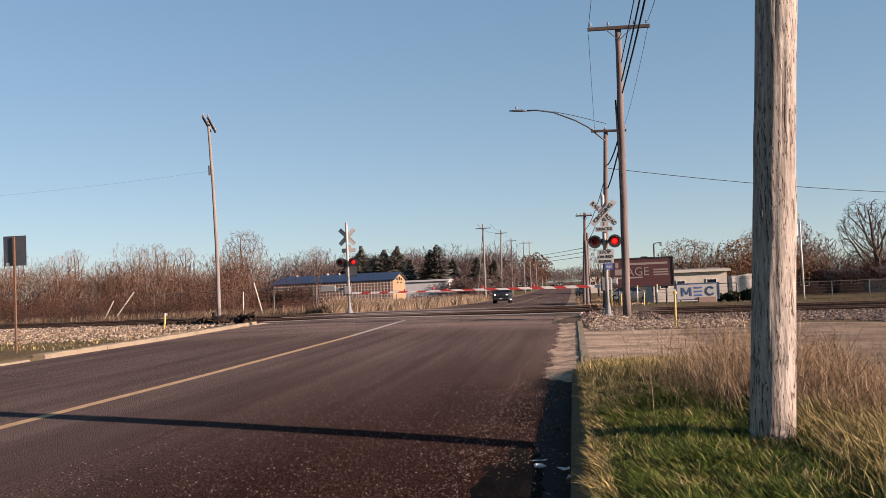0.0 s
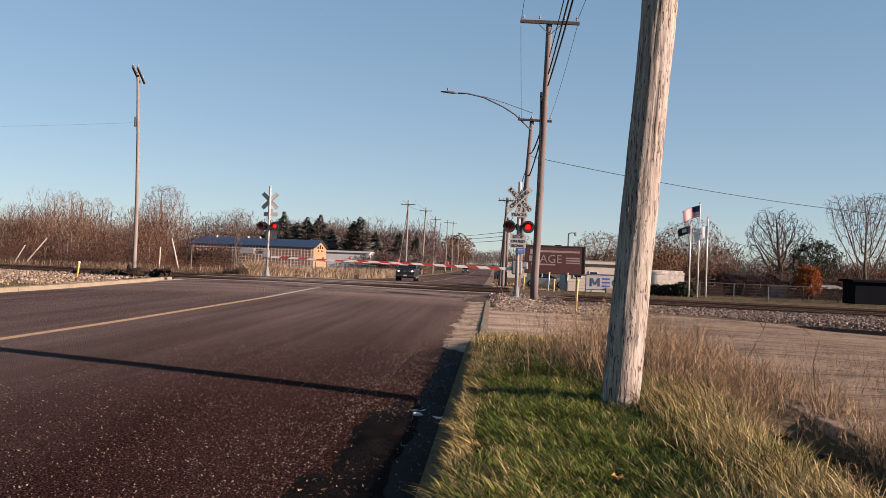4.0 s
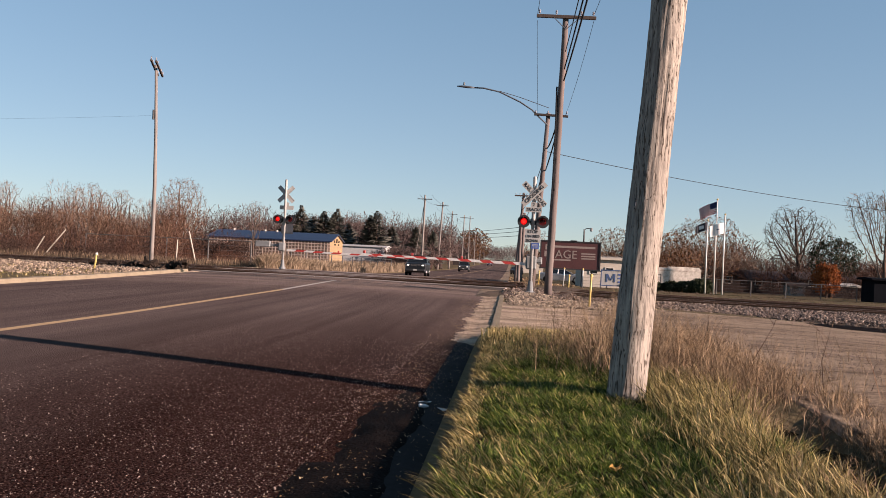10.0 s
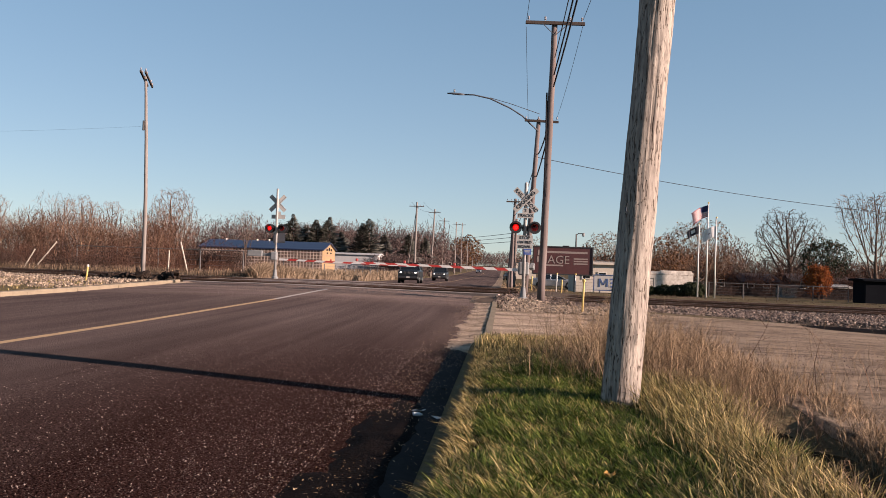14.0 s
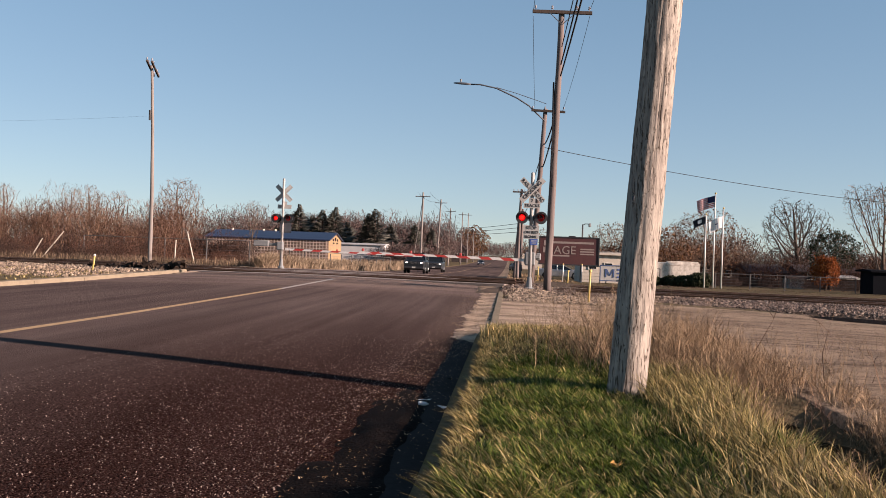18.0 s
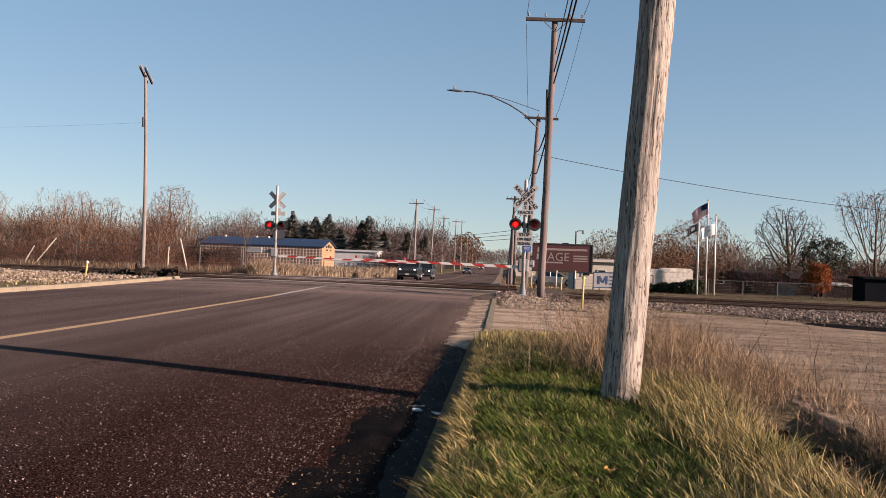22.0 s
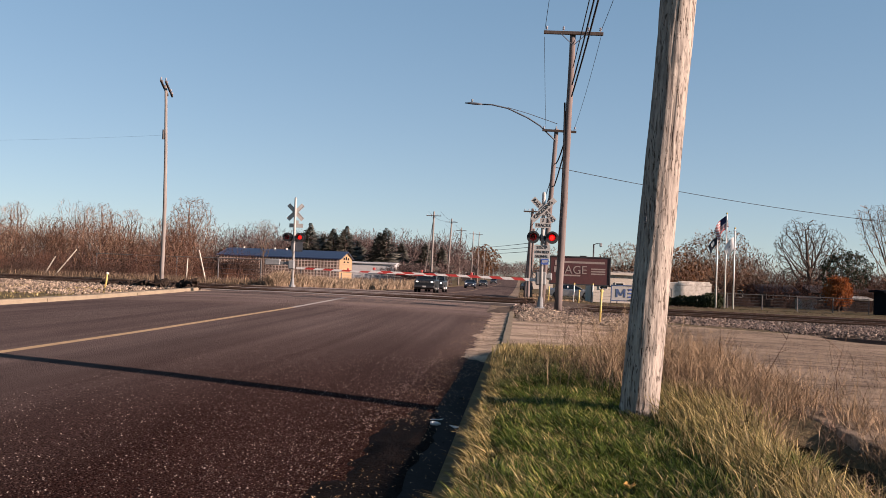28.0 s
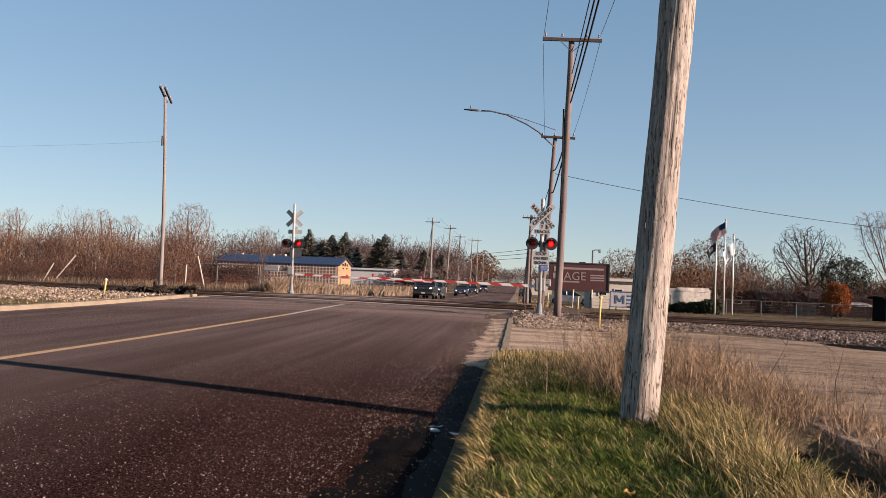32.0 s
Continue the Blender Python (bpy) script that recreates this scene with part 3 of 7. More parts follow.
gutter = tagged(obj("gutter", *gut, M_GUTTER, sm=True), "dirty concrete gutter along the kerb, coloured dark for its shade", "gutter", kind="structure")


def kerb_piece(length, mat, width, high):
    bm = bmesh.new()
    prof = [(0, -0.15), (0, high - 0.03), (0.025, high - 0.004), (0.05, high), (width, high), (width, -0.15)]
    rng = random.Random(int(length * 100))
    n = 9
    rings = []
    for i in range(n):
        y = (i / (n - 1)) * (length - 0.015)
        rings.append([bm.verts.new((px + rng.uniform(-0.006, 0.006), y, pz + (rng.uniform(-0.012, 0.006) if pz > 0 else 0))) for px, pz in prof])
    for a, b in zip(rings, rings[1:]):
        for k in range(len(prof) - 1):
            bm.faces.new((a[k], b[k], b[k + 1], a[k + 1]))
    bm.faces.new(rings[0])
    bm.faces.new(rings[-1][::-1])
    me = bpy.data.meshes.new("kerb_stone")
    bm.normal_update()
    bm.to_mesh(me)
    bm.free()
    me.materials.append(mat)
    return me


def kerb_run(name, x, y0, y1, turned, mat, label, width, high, lift):
    top = tagged(new(name), label, "kerb", kind="structure")
    me = kerb_piece(3.0, mat, width, high)
    y = y0
    while y < y1 - 0.1:
        o = new("kerb_stone", me)
        o.parent = top
        slope = math.degrees(math.atan2(grade(x, y + 3) - grade(x, y), 3))
        o.matrix_basis = pose(x, y + (3.0 if turned else 0), grade(x, y + (3.0 if turned else 0)) + lift, slope if not turned else -slope, 0, 180 if turned else 0)
        y += 3.0
    return top


# pale sand washed into the gutter where the bank ends
def sand_z(x, y):
    edge = -0.42 - 0.3 * max(0.0, noise.noise((y * 0.8, 6.0, 0.0)) + 0.1) - 0.12 * noise.noise((y * 3.1, 2.0, 0.0))
    start = 14.7 + 0.5 * noise.noise((x * 4.0, 1.0, 0.0))
    lip = 0.02 * noise.noise((x * 9, y * 5, 1.0)) + 0.012 * noise.noise((x * 3, y * 1.2, 6.0))
    return max(road_z(x, y), grade(x, y)) + 0.012 + lip + 0.022 * smooth(-0.3, 0.04, x) - 0.09 * smooth(edge + 0.1, edge - 0.25, x) - 0.1 * smooth(start, start - 1.2, y)


drift = strip(steps(-1.2, 0.075, 0.06), steps(12.6, 30, 0.12), sand_z)
tagged(obj("sand_drift", *drift, M_SAND, sm=True), "pale sand washed into the gutter", "sand", kind="structure")


def silt_shade_z(x, y):
    """Black silt heaped along the broken edge of the asphalt; its black also paints the shade there."""
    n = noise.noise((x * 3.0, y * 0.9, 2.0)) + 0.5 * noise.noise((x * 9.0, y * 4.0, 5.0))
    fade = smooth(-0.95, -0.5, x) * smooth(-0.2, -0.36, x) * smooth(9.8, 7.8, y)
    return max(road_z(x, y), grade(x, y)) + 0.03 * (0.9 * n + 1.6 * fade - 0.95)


dirt = strip(steps(-1.3, -0.15, 0.05), steps(2.6, 10.0, 0.08), silt_shade_z)
tagged(obj("gutter_dirt", *dirt, M_SILT_SHADE, sm=True), "black silt and painted shade along the broken edge of the asphalt", "dirt", kind="structure")
kerb_run("kerb_right", 0.10, -12, 15.0, False, M_CONC, "broken grey concrete kerb at the grass bank", 0.14, 0.12, 0.0)
kerb_run("kerb_right", 0.08, 15.0, 27.5, False, M_KERB, "worn low concrete kerb along the gravel", 0.17, 0.062, 0.0)
kerb_run("kerb_left", -13.0, 21.6, 36.0, True, M_KERB, "wide sunlit concrete kerb", 0.34, 0.13, 0.06)
kerb_run("kerb_left", -13.0, -12, 21.0, True, M_KERB, "low dropped concrete kerb at a drive", 0.3, 0.05, 0.06)


def painted(name, x0, x1, y0, y1, mat, label):
    v, fa = strip([x0, x1], steps(y0, y1, 1.0), lambda x, y: road_z(x, y) + 0.004)
    tagged(obj(name, v, fa, mat), label, "road line", kind="structure")


painted("centre_line", -6.31, -6.14, -12, 26.0, M_YLINE, "worn yellow centre line")
painted("centre_line", -6.31, -6.15, 26.0, 33.9, M_WLINE, "faded pale end of the centre line")
painted("centre_line", -6.36, -6.24, 46.0, 320, M_YLINE, "yellow centre line beyond the tracks")

apron = strip(steps(-14.4, -12.3, 0.15), steps(35.0, 52.0, 0.3), lambda x, y: max(road_z(x, y), 0.2) + 0.014 + 0.03 * noise.noise((x * 1.5, y * 0.9, 3)) - 0.06 * smooth(-13.0, -12.3, x) - 0.3 * smooth(-13.9, -14.4, x))
tagged(obj("sand_apron", *apron, M_SAND, sm=True), "pale sandy apron where the kerb ends", "sand", kind="structure")
shoulder = strip([-0.66, -0.1, 0.35], steps(29.4, 60, 1.0) + steps(62, 500, 4, 1.05), lambda x, y: grade(x, y) + 0.03 - 0.02 * (x + 0.66))
tagged(obj("road_shoulder", *shoulder, M_LOT, sm=True), "tan gravel shoulder of the road past the tracks", "road shoulder", kind="structure")

# soil sheet under the grass, its colour lowered to paint shade between the blades
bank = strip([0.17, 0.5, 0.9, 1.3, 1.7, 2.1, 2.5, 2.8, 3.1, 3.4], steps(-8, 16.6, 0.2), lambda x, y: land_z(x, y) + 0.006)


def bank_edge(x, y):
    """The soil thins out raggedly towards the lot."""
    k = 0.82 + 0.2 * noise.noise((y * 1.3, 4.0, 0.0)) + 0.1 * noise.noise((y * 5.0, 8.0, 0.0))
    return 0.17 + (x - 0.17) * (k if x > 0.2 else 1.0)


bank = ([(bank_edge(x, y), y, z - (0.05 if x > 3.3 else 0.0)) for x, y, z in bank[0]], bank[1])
tagged(obj("bank_soil", *bank, M_THATCH_SHADE, sm=True), "thatch and soil under the grass, darkened for the shade between blades", "soil", kind="structure")

# packed gravel lot between the grass bank and the tracks
U = Vector((1, -SKEW, 0)).normalized()
W = Vector((SKEW, 1, 0)).normalized()


def lot_z(x, y):
    return land_z(x, y) + 0.012 + 0.008 * noise.noise((x * 0.8, y * 2.0, 3))


lot_x = [0.17, 0.5, 1, 1.6, 2.2, 2.6, 2.8, 3.0, 3.2, 3.4, 3.6, 3.8, 4.1, 4.8] + steps(5.5, 60, 1.5, 1.05)
rows_y = [i / 40 for i in range(41)]
lv = []
for q in rows_y:
    for x in lot_x:
        near = 16.6 + 0.7 * math.sin(x * 2.1) if x < 2.7 else 16.6 - 26 * smooth(2.7, 4.0, x) + 0.4 * math.sin(x * 3)
        far = 27.6 - SKEW * x - 0.3 * math.sin(x * 1.3) - 1.2 * (1 - smooth(0, 3, x))
        y = near + (far - near) * q
        lv.append((x, y, lot_z(x, y) - (0.03 if q == 0 else 0.0)))
n = len(lot_x)
lf = [(j * n + i, j * n + i + 1, j * n + n + i + 1, j * n + n + i) for j in range(len(rows_y) - 1) for i in range(n - 1)]
tagged(obj("gravel_lot", lv, lf, M_LOT, sm=True), "tan packed gravel lot with dark wheel ruts", "gravel lot", kind="structure")


def spill_z(x, y):
    """Thin uneven spill over the lot beside the kerb."""
    n = noise.noise((x * 0.7, y * 0.5, 9.0)) + 0.5 * noise.noise((x * 2.4, y * 1.6, 3.0))
    fade = smooth(4.2, 1.0, x) * smooth(14.6, 16.6, y) * smooth(27.4, 25.0, y + SKEW * x)
    return lot_z(x, y) + 0.03 * (n + 1.5 * fade - 0.85)


spill = strip(steps(0.2, 5.0, 0.15), steps(14.4, 27.0, 0.2), spill_z)
tagged(obj("sand_spill", *spill, M_SAND, sm=True), "pale sand spread over the gravel beside the kerb", "sand", kind="structure")


# shadow at the foot of the ballast, put in as a dark sheet
def foot_shade_z(x, s):
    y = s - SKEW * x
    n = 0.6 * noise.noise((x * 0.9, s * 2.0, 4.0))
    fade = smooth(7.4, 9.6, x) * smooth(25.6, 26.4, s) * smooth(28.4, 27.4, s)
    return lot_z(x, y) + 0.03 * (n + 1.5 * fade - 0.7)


foot_shade = strip(steps(6.8, 20, 0.25), steps(25.2, 28.6, 0.15), foot_shade_z)
foot_shade = ([(x, q - SKEW * x, z) for x, q, z in foot_shade[0]], foot_shade[1])
tagged(obj("damp_soil", *foot_shade, M_SILT_SHADE, sm=True), "dark sheet painting the shadow at the foot of the ballast", "soil", kind="structure")
v, fa = strip(steps(0.6, 60, 2.0, 1.05), steps(50, 66, 1.0), lambda x, y: land_z(x, y - SKEW * x) + 0.02)
v = [(a, b - SKEW * a, c) for a, b, c in v]
tagged(obj("lawn", v, fa, M_LAWN, sm=True), "short dull green lawn behind the tracks", "lawn", kind="structure")

# ---- the railway ----
DROP = 0.18  # how far the tracks lie lower beyond the signal


def on_track(d, u, z=0.0):
    """A place at u metres along the tracks from the road's kerb line and s = d."""
    return Vector((0, d, z)) + u * U


prof = [(-8.8, -0.36), (-7.6, -0.1), (-6.2, 0.1), (-4.8, 0.18), (-2.2, 0.20), (2.1, 0.21), (6.5, 0.20), (7.8, 0.1), (8.6, 0.0)]


def bed_z(w, u):
    """Height of the ballast across the tracks; it sits lower beyond the signal."""
    return float(np.interp(w, [q[0] for q in prof], [q[1] for q in prof])) - DROP * smooth(-7.4, -5.0, w) * smooth(0.9, 3.5, u)


for side, (a, b) in (("ballast_bed", (-75, -13.6)), ("ballast_bed", (0.9, 60))):
    uu = steps(a, b, 0.8)
    vs, fs = [], []
    for u in uu:
        for w, z in prof:
            p = on_track(NEAR_TRACK, u) + w * W
            vs.append((p.x, p.y, 0.05 + bed_z(w, u) + 0.03 * noise.noise((p.x * 1.7, p.y * 1.7, 0))))
    k = len(prof)
    fs = [(j * k + i, j * k + i + 1, j * k + k + i + 1, j * k + k + i) for j in range(len(uu) - 1) for i in range(k - 1)]
    tagged(obj(side, vs, [f[::-1] for f in fs], M_BALLAST, sm=True), "bed of crushed railway ballast", "ballast", kind="structure")


def stones(name, label, count, place, size, mat=M_STONE, seed=3):
    """Loose crushed stones as one heap: place(rng) gives a point, size a range of radii."""
    rng = random.Random(seed)
    base = [(1, 0, 0), (-1, 0, 0), (0, 1, 0), (0, -1, 0), (0, 0, 1), (0, 0, -1)]
    tri = [(0, 2, 4), (2, 1, 4), (1, 3, 4), (3, 0, 4), (2, 0, 5), (1, 2, 5), (3, 1, 5), (0, 3, 5)]
    vs, fs = [], []
    for _ in range(count):
        p = place(rng)
        m = Euler([rng.uniform(0, 6.3) for _ in range(3)]).to_matrix()
        r = rng.uniform(*size)
        sc = [r * rng.uniform(0.6, 1.2) for _ in range(3)]
        i0 = len(vs)
        for b in base:
            q = m @ Vector((b[0] * sc[0], b[1] * sc[1], b[2] * sc[2]))
            vs.append((p[0] + q.x, p[1] + q.y, p[2] + q.z * 0.8))
        fs += [(a + i0, b + i0, c + i0) for a, b, c in tri]
    return tagged(obj(name, vs, fs, mat), label, "gravel", kind="stuff")


def ballast_place(u0, u1):
    def place(rng):
        u, w = rng.uniform(u0, u1), rng.triangular(-8.4, 1.5, -5.2)
        p = on_track(NEAR_TRACK, u) + w * W
        if -13.4 < p.x < 0.2:
            p.x -= 2.5 if p.x < -6 else -2.5
        z = bed_z(w, u) + 0.05
        return (p.x, p.y, z + rng.uniform(0, 0.035))

    return place


stones("ballast_stones", "brown crushed ballast stones along the lot", 16000, ballast_place(0.9, 19), (0.025, 0.065), M_STONE_BROWN)


def left_verge_place(rng):
    x, y = rng.uniform(-30, -13.45), rng.uniform(27.5, 34.5)
    w = y + SKEW * x - NEAR_TRACK
    return (x, y, max(land_z(x, y), bed_z(w, x) + 0.05) + rng.uniform(0, 0.03))


stones("ballast_stones", "brown crushed ballast stones beside the near track", 8000, ballast_place(-38, -13.9), (0.035, 0.09), seed=8)
stones("ballast_stones", "brown stones spilled behind the kerb", 4500, left_verge_place, (0.03, 0.08), seed=9)


def skirt_place(rng):
    x = rng.triangular(0.3, 5.0, 1.2)
    y = rng.uniform(25.2 - 0.15 * x, 31.0 - SKEW * x)
    w = y + SKEW * x - NEAR_TRACK
    z = max(land_z(x, y), bed_z(w, x) + 0.05)
    return (x, y, z + rng.uniform(0.0, 0.04))


stones("gravel_heap", "pale stones round the foot of the signal", 5000, skirt_place, (0.03, 0.075), seed=5)


def rail_mesh(name, u0, u1):
    prof = [(-0.07, 0), (0.07, 0), (0.07, 0.015), (0.012, 0.03), (0.012, 0.11), (0.036, 0.122), (0.036, 0.155), (0.028, 0.16), (-0.028, 0.16), (-0.036, 0.155), (-0.036, 0.122), (-0.012, 0.11), (-0.012, 0.03), (-0.07, 0.015)]
    bm = bmesh.new()
    a = [bm.verts.new((0, y, z)) for y, z in prof]
    b = [bm.verts.new((u1 - u0, y, z)) for y, z in prof]
    for i in range(len(prof)):
        f = bm.faces.new((a[i], a[(i + 1) % len(prof)], b[(i + 1) % len(prof)], b[i]))
        f.material_index = 1 if i == 7 else 0
    bm.faces.new(a[::-1])
    bm.faces.new(b)
    return bm


tie_bm = bmesh.new()
box(tie_bm, 0, 0, 0, 0.23, 2.6, 0.16, 0.015)
tie_me = bpy.data.meshes.new("tie")
tie_bm.to_mesh(tie_me)
tie_bm.free()
tie_me.materials.append(M_TIE)
ang = -math.degrees(math.atan(SKEW))
for d in (NEAR_TRACK, FAR_TRACK):
    for u0, u1, z, t0, t1 in ((-75, 0.9, 0.13, -44.0, -13.6), (0.9, 60, 0.13 - DROP, 1.2, 34.0)):
        track = thing("railway_track", pose(0, d, z, 0, 0, ang), "rusty railway track on dark wooden ties", "railway track", "railway tracks")
        for y in (-0.72, 0.72):
            part("rail", rail_mesh("rail", u0, u1), (M_RAIL, M_RAILTOP), track).matrix_basis = pose(u0, y, 0.07)
        u, rng = t0, random.Random(int(d + u0))
        while u < t1:
            o = new("tie", tie_me)
            o.parent = track
            o.matrix_basis = pose(u, rng.uniform(-0.05, 0.05), rng.uniform(-0.015, 0.01), 0, 0, rng.uniform(-2, 2))
            u += 0.56

# crossing panels: concrete strips along the rails where the road passes over
for d in (NEAR_TRACK, FAR_TRACK):
    cross = thing("level_crossing", pose(0, d, 0), "worn crossing panels set between the rails", "level crossing", "level crossings", "structure")
    for w, wide, mat, nm in ((-1.25, 0.75, M_PANEL, "edge_panel"), (0, 1.22, M_ROAD, "middle_panel"), (1.25, 0.75, M_PANEL, "edge_panel")):
        for i in range(7):
            u0 = -13.3 + i * 2.0
            vs, fs = [], []
            for a in (u0, u0 + 0.98, u0 + 1.97):
                for ww in (w - wide / 2, w + wide / 2):
                    p = on_track(0, a) + ww * W
                    vs.append((p.x, p.y, max(road_z(p.x, p.y + d), 0.265) + 0.02))
            for a, b, c in list(vs):
                vs.append((a, b, c - 0.12))
            fs = [(0, 2, 3, 1), (2, 4, 5, 3)] + [(0, 6, 8, 2), (2, 8, 10, 4), (1, 3, 9, 7), (3, 5, 11, 9), (0, 1, 7, 6), (4, 10, 11, 5)]
            obj(nm, vs, [f[::-1] for f in fs], mat, cross)


# ---- poles, wires, signals ----
def text_mesh(body, size, extrude=0.004):
    cu = bpy.data.curves.new("lettering", "FONT")
    cu.body, cu.size, cu.extrude, cu.align_x, cu.align_y = body, size, extrude, "CENTER", "CENTER"
    cu.resolution_u = 3
    tmp = bpy.data.objects.new("tmp", cu)
    scene.collection.objects.link(tmp)
    me = bpy.data.meshes.new_from_object(tmp.evaluated_get(bpy.context.evaluated_depsgraph_get()))
    bpy.data.objects.remove(tmp)
    me.name = "lettering"
    return me


def lettering(body, size, mat, parent, m, label=""):
    """Raised letters that face -y in their parent's space."""
    me = text_mesh(body, size)
    me.materials.clear()
    me.materials.append(mat)
    o = new("lettering", me)
    o.parent = parent
    o.matrix_basis = m @ pose(0, 0, 0, 90)
    if label:
        o["label"] = label
    return o


def bars(parent, rows, mat, y):
    """Unreadable writing as plain bars: rows of x, z, width, height."""
    for x, z, w, h in rows:
        bm = bmesh.new()
        box(bm, x, y, z, w, 0.006, h)
        part("print_bar", bm, mat, parent)


def insulator(parent, p, r=0.045):
    bm = bmesh.new()
    x, y, z = p
    tube(bm, [(x, y, z), (x, y, z + 0.06)], 0.012, 6)
    tube(bm, [(x, y, z + 0.05), (x, y, z + 0.07), (x, y, z + 0.1), (x, y, z + 0.13), (x, y, z + 0.17)], [r * 0.7, r, r * 0.6, r * 0.9, r * 0.4], 8)
    part("insulator", bm, M_CERAMIC, parent)


def utility_pole(base, top, r0, r1, mat, label, arms=(), group="utility poles", seg=14, bow=0.0):
    """arms: (height, x from, x to, yaw) in metres; the pole stands at its base."""
    b, t = Vector(base), Vector(top)
    pole = thing("utility_pole", Matrix.Translation(b), label, "utility pole", group)
    d = t - b
    bm = bmesh.new()
    n = 10
    rng = random.Random(int(b.x * 10 + b.y))
    pts = [d * (i / n) + Vector((bow * math.sin(math.pi * i / n) + rng.uniform(-0.008, 0.008), 0, 0)) for i in range(n + 1)]
    tube(bm, pts, [r0 + (r1 - r0) * i / n for i in range(n + 1)], seg)
    part("shaft", bm, mat, pole, sm=True)
    for h, xa, xb, yaw in arms:
        c = d * (h / d.length)
        bm = bmesh.new()
        box(bm, (xa + xb) / 2, -r1 - 0.05, 0, xb - xa, 0.09, 0.115, 0.008)
        arm = part("crossarm", bm, M_POLE_DARK, pole)
        arm.matrix_basis = Matrix.Translation(c) @ pose(0, 0, 0, 0, 0, yaw)
        for x in (xa + 0.1, xa + (xb - xa) * 0.33, xb - (xb - xa) * 0.25, xb - 0.1):
            insulator(arm, (x, -r1 - 0.05, 0.055))
        for s in (-1, 1):
            bm = bmesh.new()
            tube(bm, [(s * min(0.45, (xb - xa) * 0.22), -r1 - 0.09, -0.03), (0, -r1 - 0.03, -0.42)], 0.014, 6)
            part("brace", bm, M_GALV, arm)
    return pole


def wire(a, b, sag, r, label, group="overhead wires", name="overhead_wire"):
    a, b = Vector(a), Vector(b)
    n = 14
    bm = bmesh.new()
    tube(bm, [a.lerp(b, i / n) - Vector((0, 0, 4 * sag * (i / n) * (1 - i / n))) for i in range(n + 1)], r, 5)
    o = part(name, bm, M_WIRE)
    return tagged(o, label, "wire", group)


# the big weathered pole on the grass bank, with splits and flaking grain
def near_pole(base, top, r0, r1):
    b, d = Vector(base), Vector(top) - Vector(base)
    pole = thing("utility_pole", Matrix.Translation(b), "thick weathered grey-brown wooden pole, split and leaning, on the grass bank", "utility pole")
    seg, n = 72, 260
    vs, fs = [], []
    for i in range(n + 1):
        q = i / n
        z = d.z * q
        c = d * q
        for k in range(seg):
            a = 2 * math.pi * k / seg
            g = Vector((math.cos(a) * 3.2, math.sin(a) * 3.2, z * 0.55))
            deep = noise.noise(g * 2.1) * 0.006 + noise.noise(Vector((g.x * 5, g.y * 5, z * 0.9))) * 0.005
            crack = max(0.0, noise.noise(Vector((g.x * 3.1, g.y * 3.1, z * 0.35 + 7))) - 0.32) * 0.045
            flake = max(0.0, noise.noise(Vector((g.x * 4.3 + 9, g.y * 4.3, z * 1.3))) - 0.2) * 0.02
            r = r0 + (r1 - r0) * q + deep - crack + flake + 0.012 * math.exp(-z * 2.2)
            for hz, ha in ((0.72, 3.3), (0.71, 5.2), (3.3, 5.0), (4.6, 4.2)):
                da = math.atan2(math.sin(a - ha), math.cos(a - ha))
                r += 0.022 * math.exp(-(da / 0.16) ** 2 - ((z - hz) / 0.035) ** 2)
            if abs(z - 0.70) < 0.02:
                r -= 0.004
            vs.append((c.x + r * math.cos(a), c.y + r * math.sin(a), c.z))
    fs = [(i * seg + k, i * seg + (k + 1) % seg, (i + 1) * seg + (k + 1) % seg, (i + 1) * seg + k) for i in range(n) for k in range(seg)]
    fs.append(tuple(n * seg + k for k in range(seg)))
    obj("shaft", vs, fs, M_POLE, pole, sm=True)
    bm = bmesh.new()
    box(bm, d.x * 0.175 - 0.125, d.y * 0.175 - 0.128, d.z * 0.175, 0.02, 0.006, 0.04, 0, pose(0, 0, 0, 0, 0, -45))
    part("number_tag", bm, M_GALV, pole, "small pale tag nailed to the pole")
    for h in (0.171, 0.179):
        bm = bmesh.new()
        disc(bm, (d.x * h - 0.125, d.y * h - 0.145, d.z * h), (-0.5, -1, 0), 0.008, 0.02, 6)
        part("nail", bm, M_BLACK, pole)
    for h, xa, xb in ((10.2, -1.05, 1.05),):
        bm = bmesh.new()
        box(bm, 0, 0, 0, xb - xa, 0.09, 0.115, 0.008)
        arm = part("crossarm", bm, M_POLE_DARK, pole)
        arm.matrix_basis = Matrix.Translation(d * (h / d.length) + Vector((0, -0.17, 0)))
        for x in (xa + 0.08, xa + 0.5, xb - 0.5, xb - 0.08):
            insulator(arm, (x, 0, 0.055))
    return pole


NP = Vector((1.52, 8.42, 0.05))
NP_TOP = Vector((2.20, 8.42, 10.7))
near_pole(NP, NP_TOP, 0.166, 0.135)
FP_TOP = Vector((1.93, 31.1, 9.85))
utility_pole((1.75, 31.3, 0.15), FP_TOP, 0.135, 0.10, M_POLE_FAR, "tall brown wooden pole with a crossarm beside the crossing signal", [(9.63, -1.02, 1.02, 4)], seg=16)
P2 = thing("street_light_pole", pose(1.5, 44.0, 0.1), "leaning wooden pole with a long curved street lamp arm", "street light")
bm = bmesh.new()
tube(bm, [(0, 0, 0), (0.12, 0, 2.5), (0.25, 0, 5), (0.42, 0, 8.5)], [0.14, 0.13, 0.12, 0.1], 12)
part("shaft", bm, M_POLE_FAR, P2, sm=True)
bm = bmesh.new()
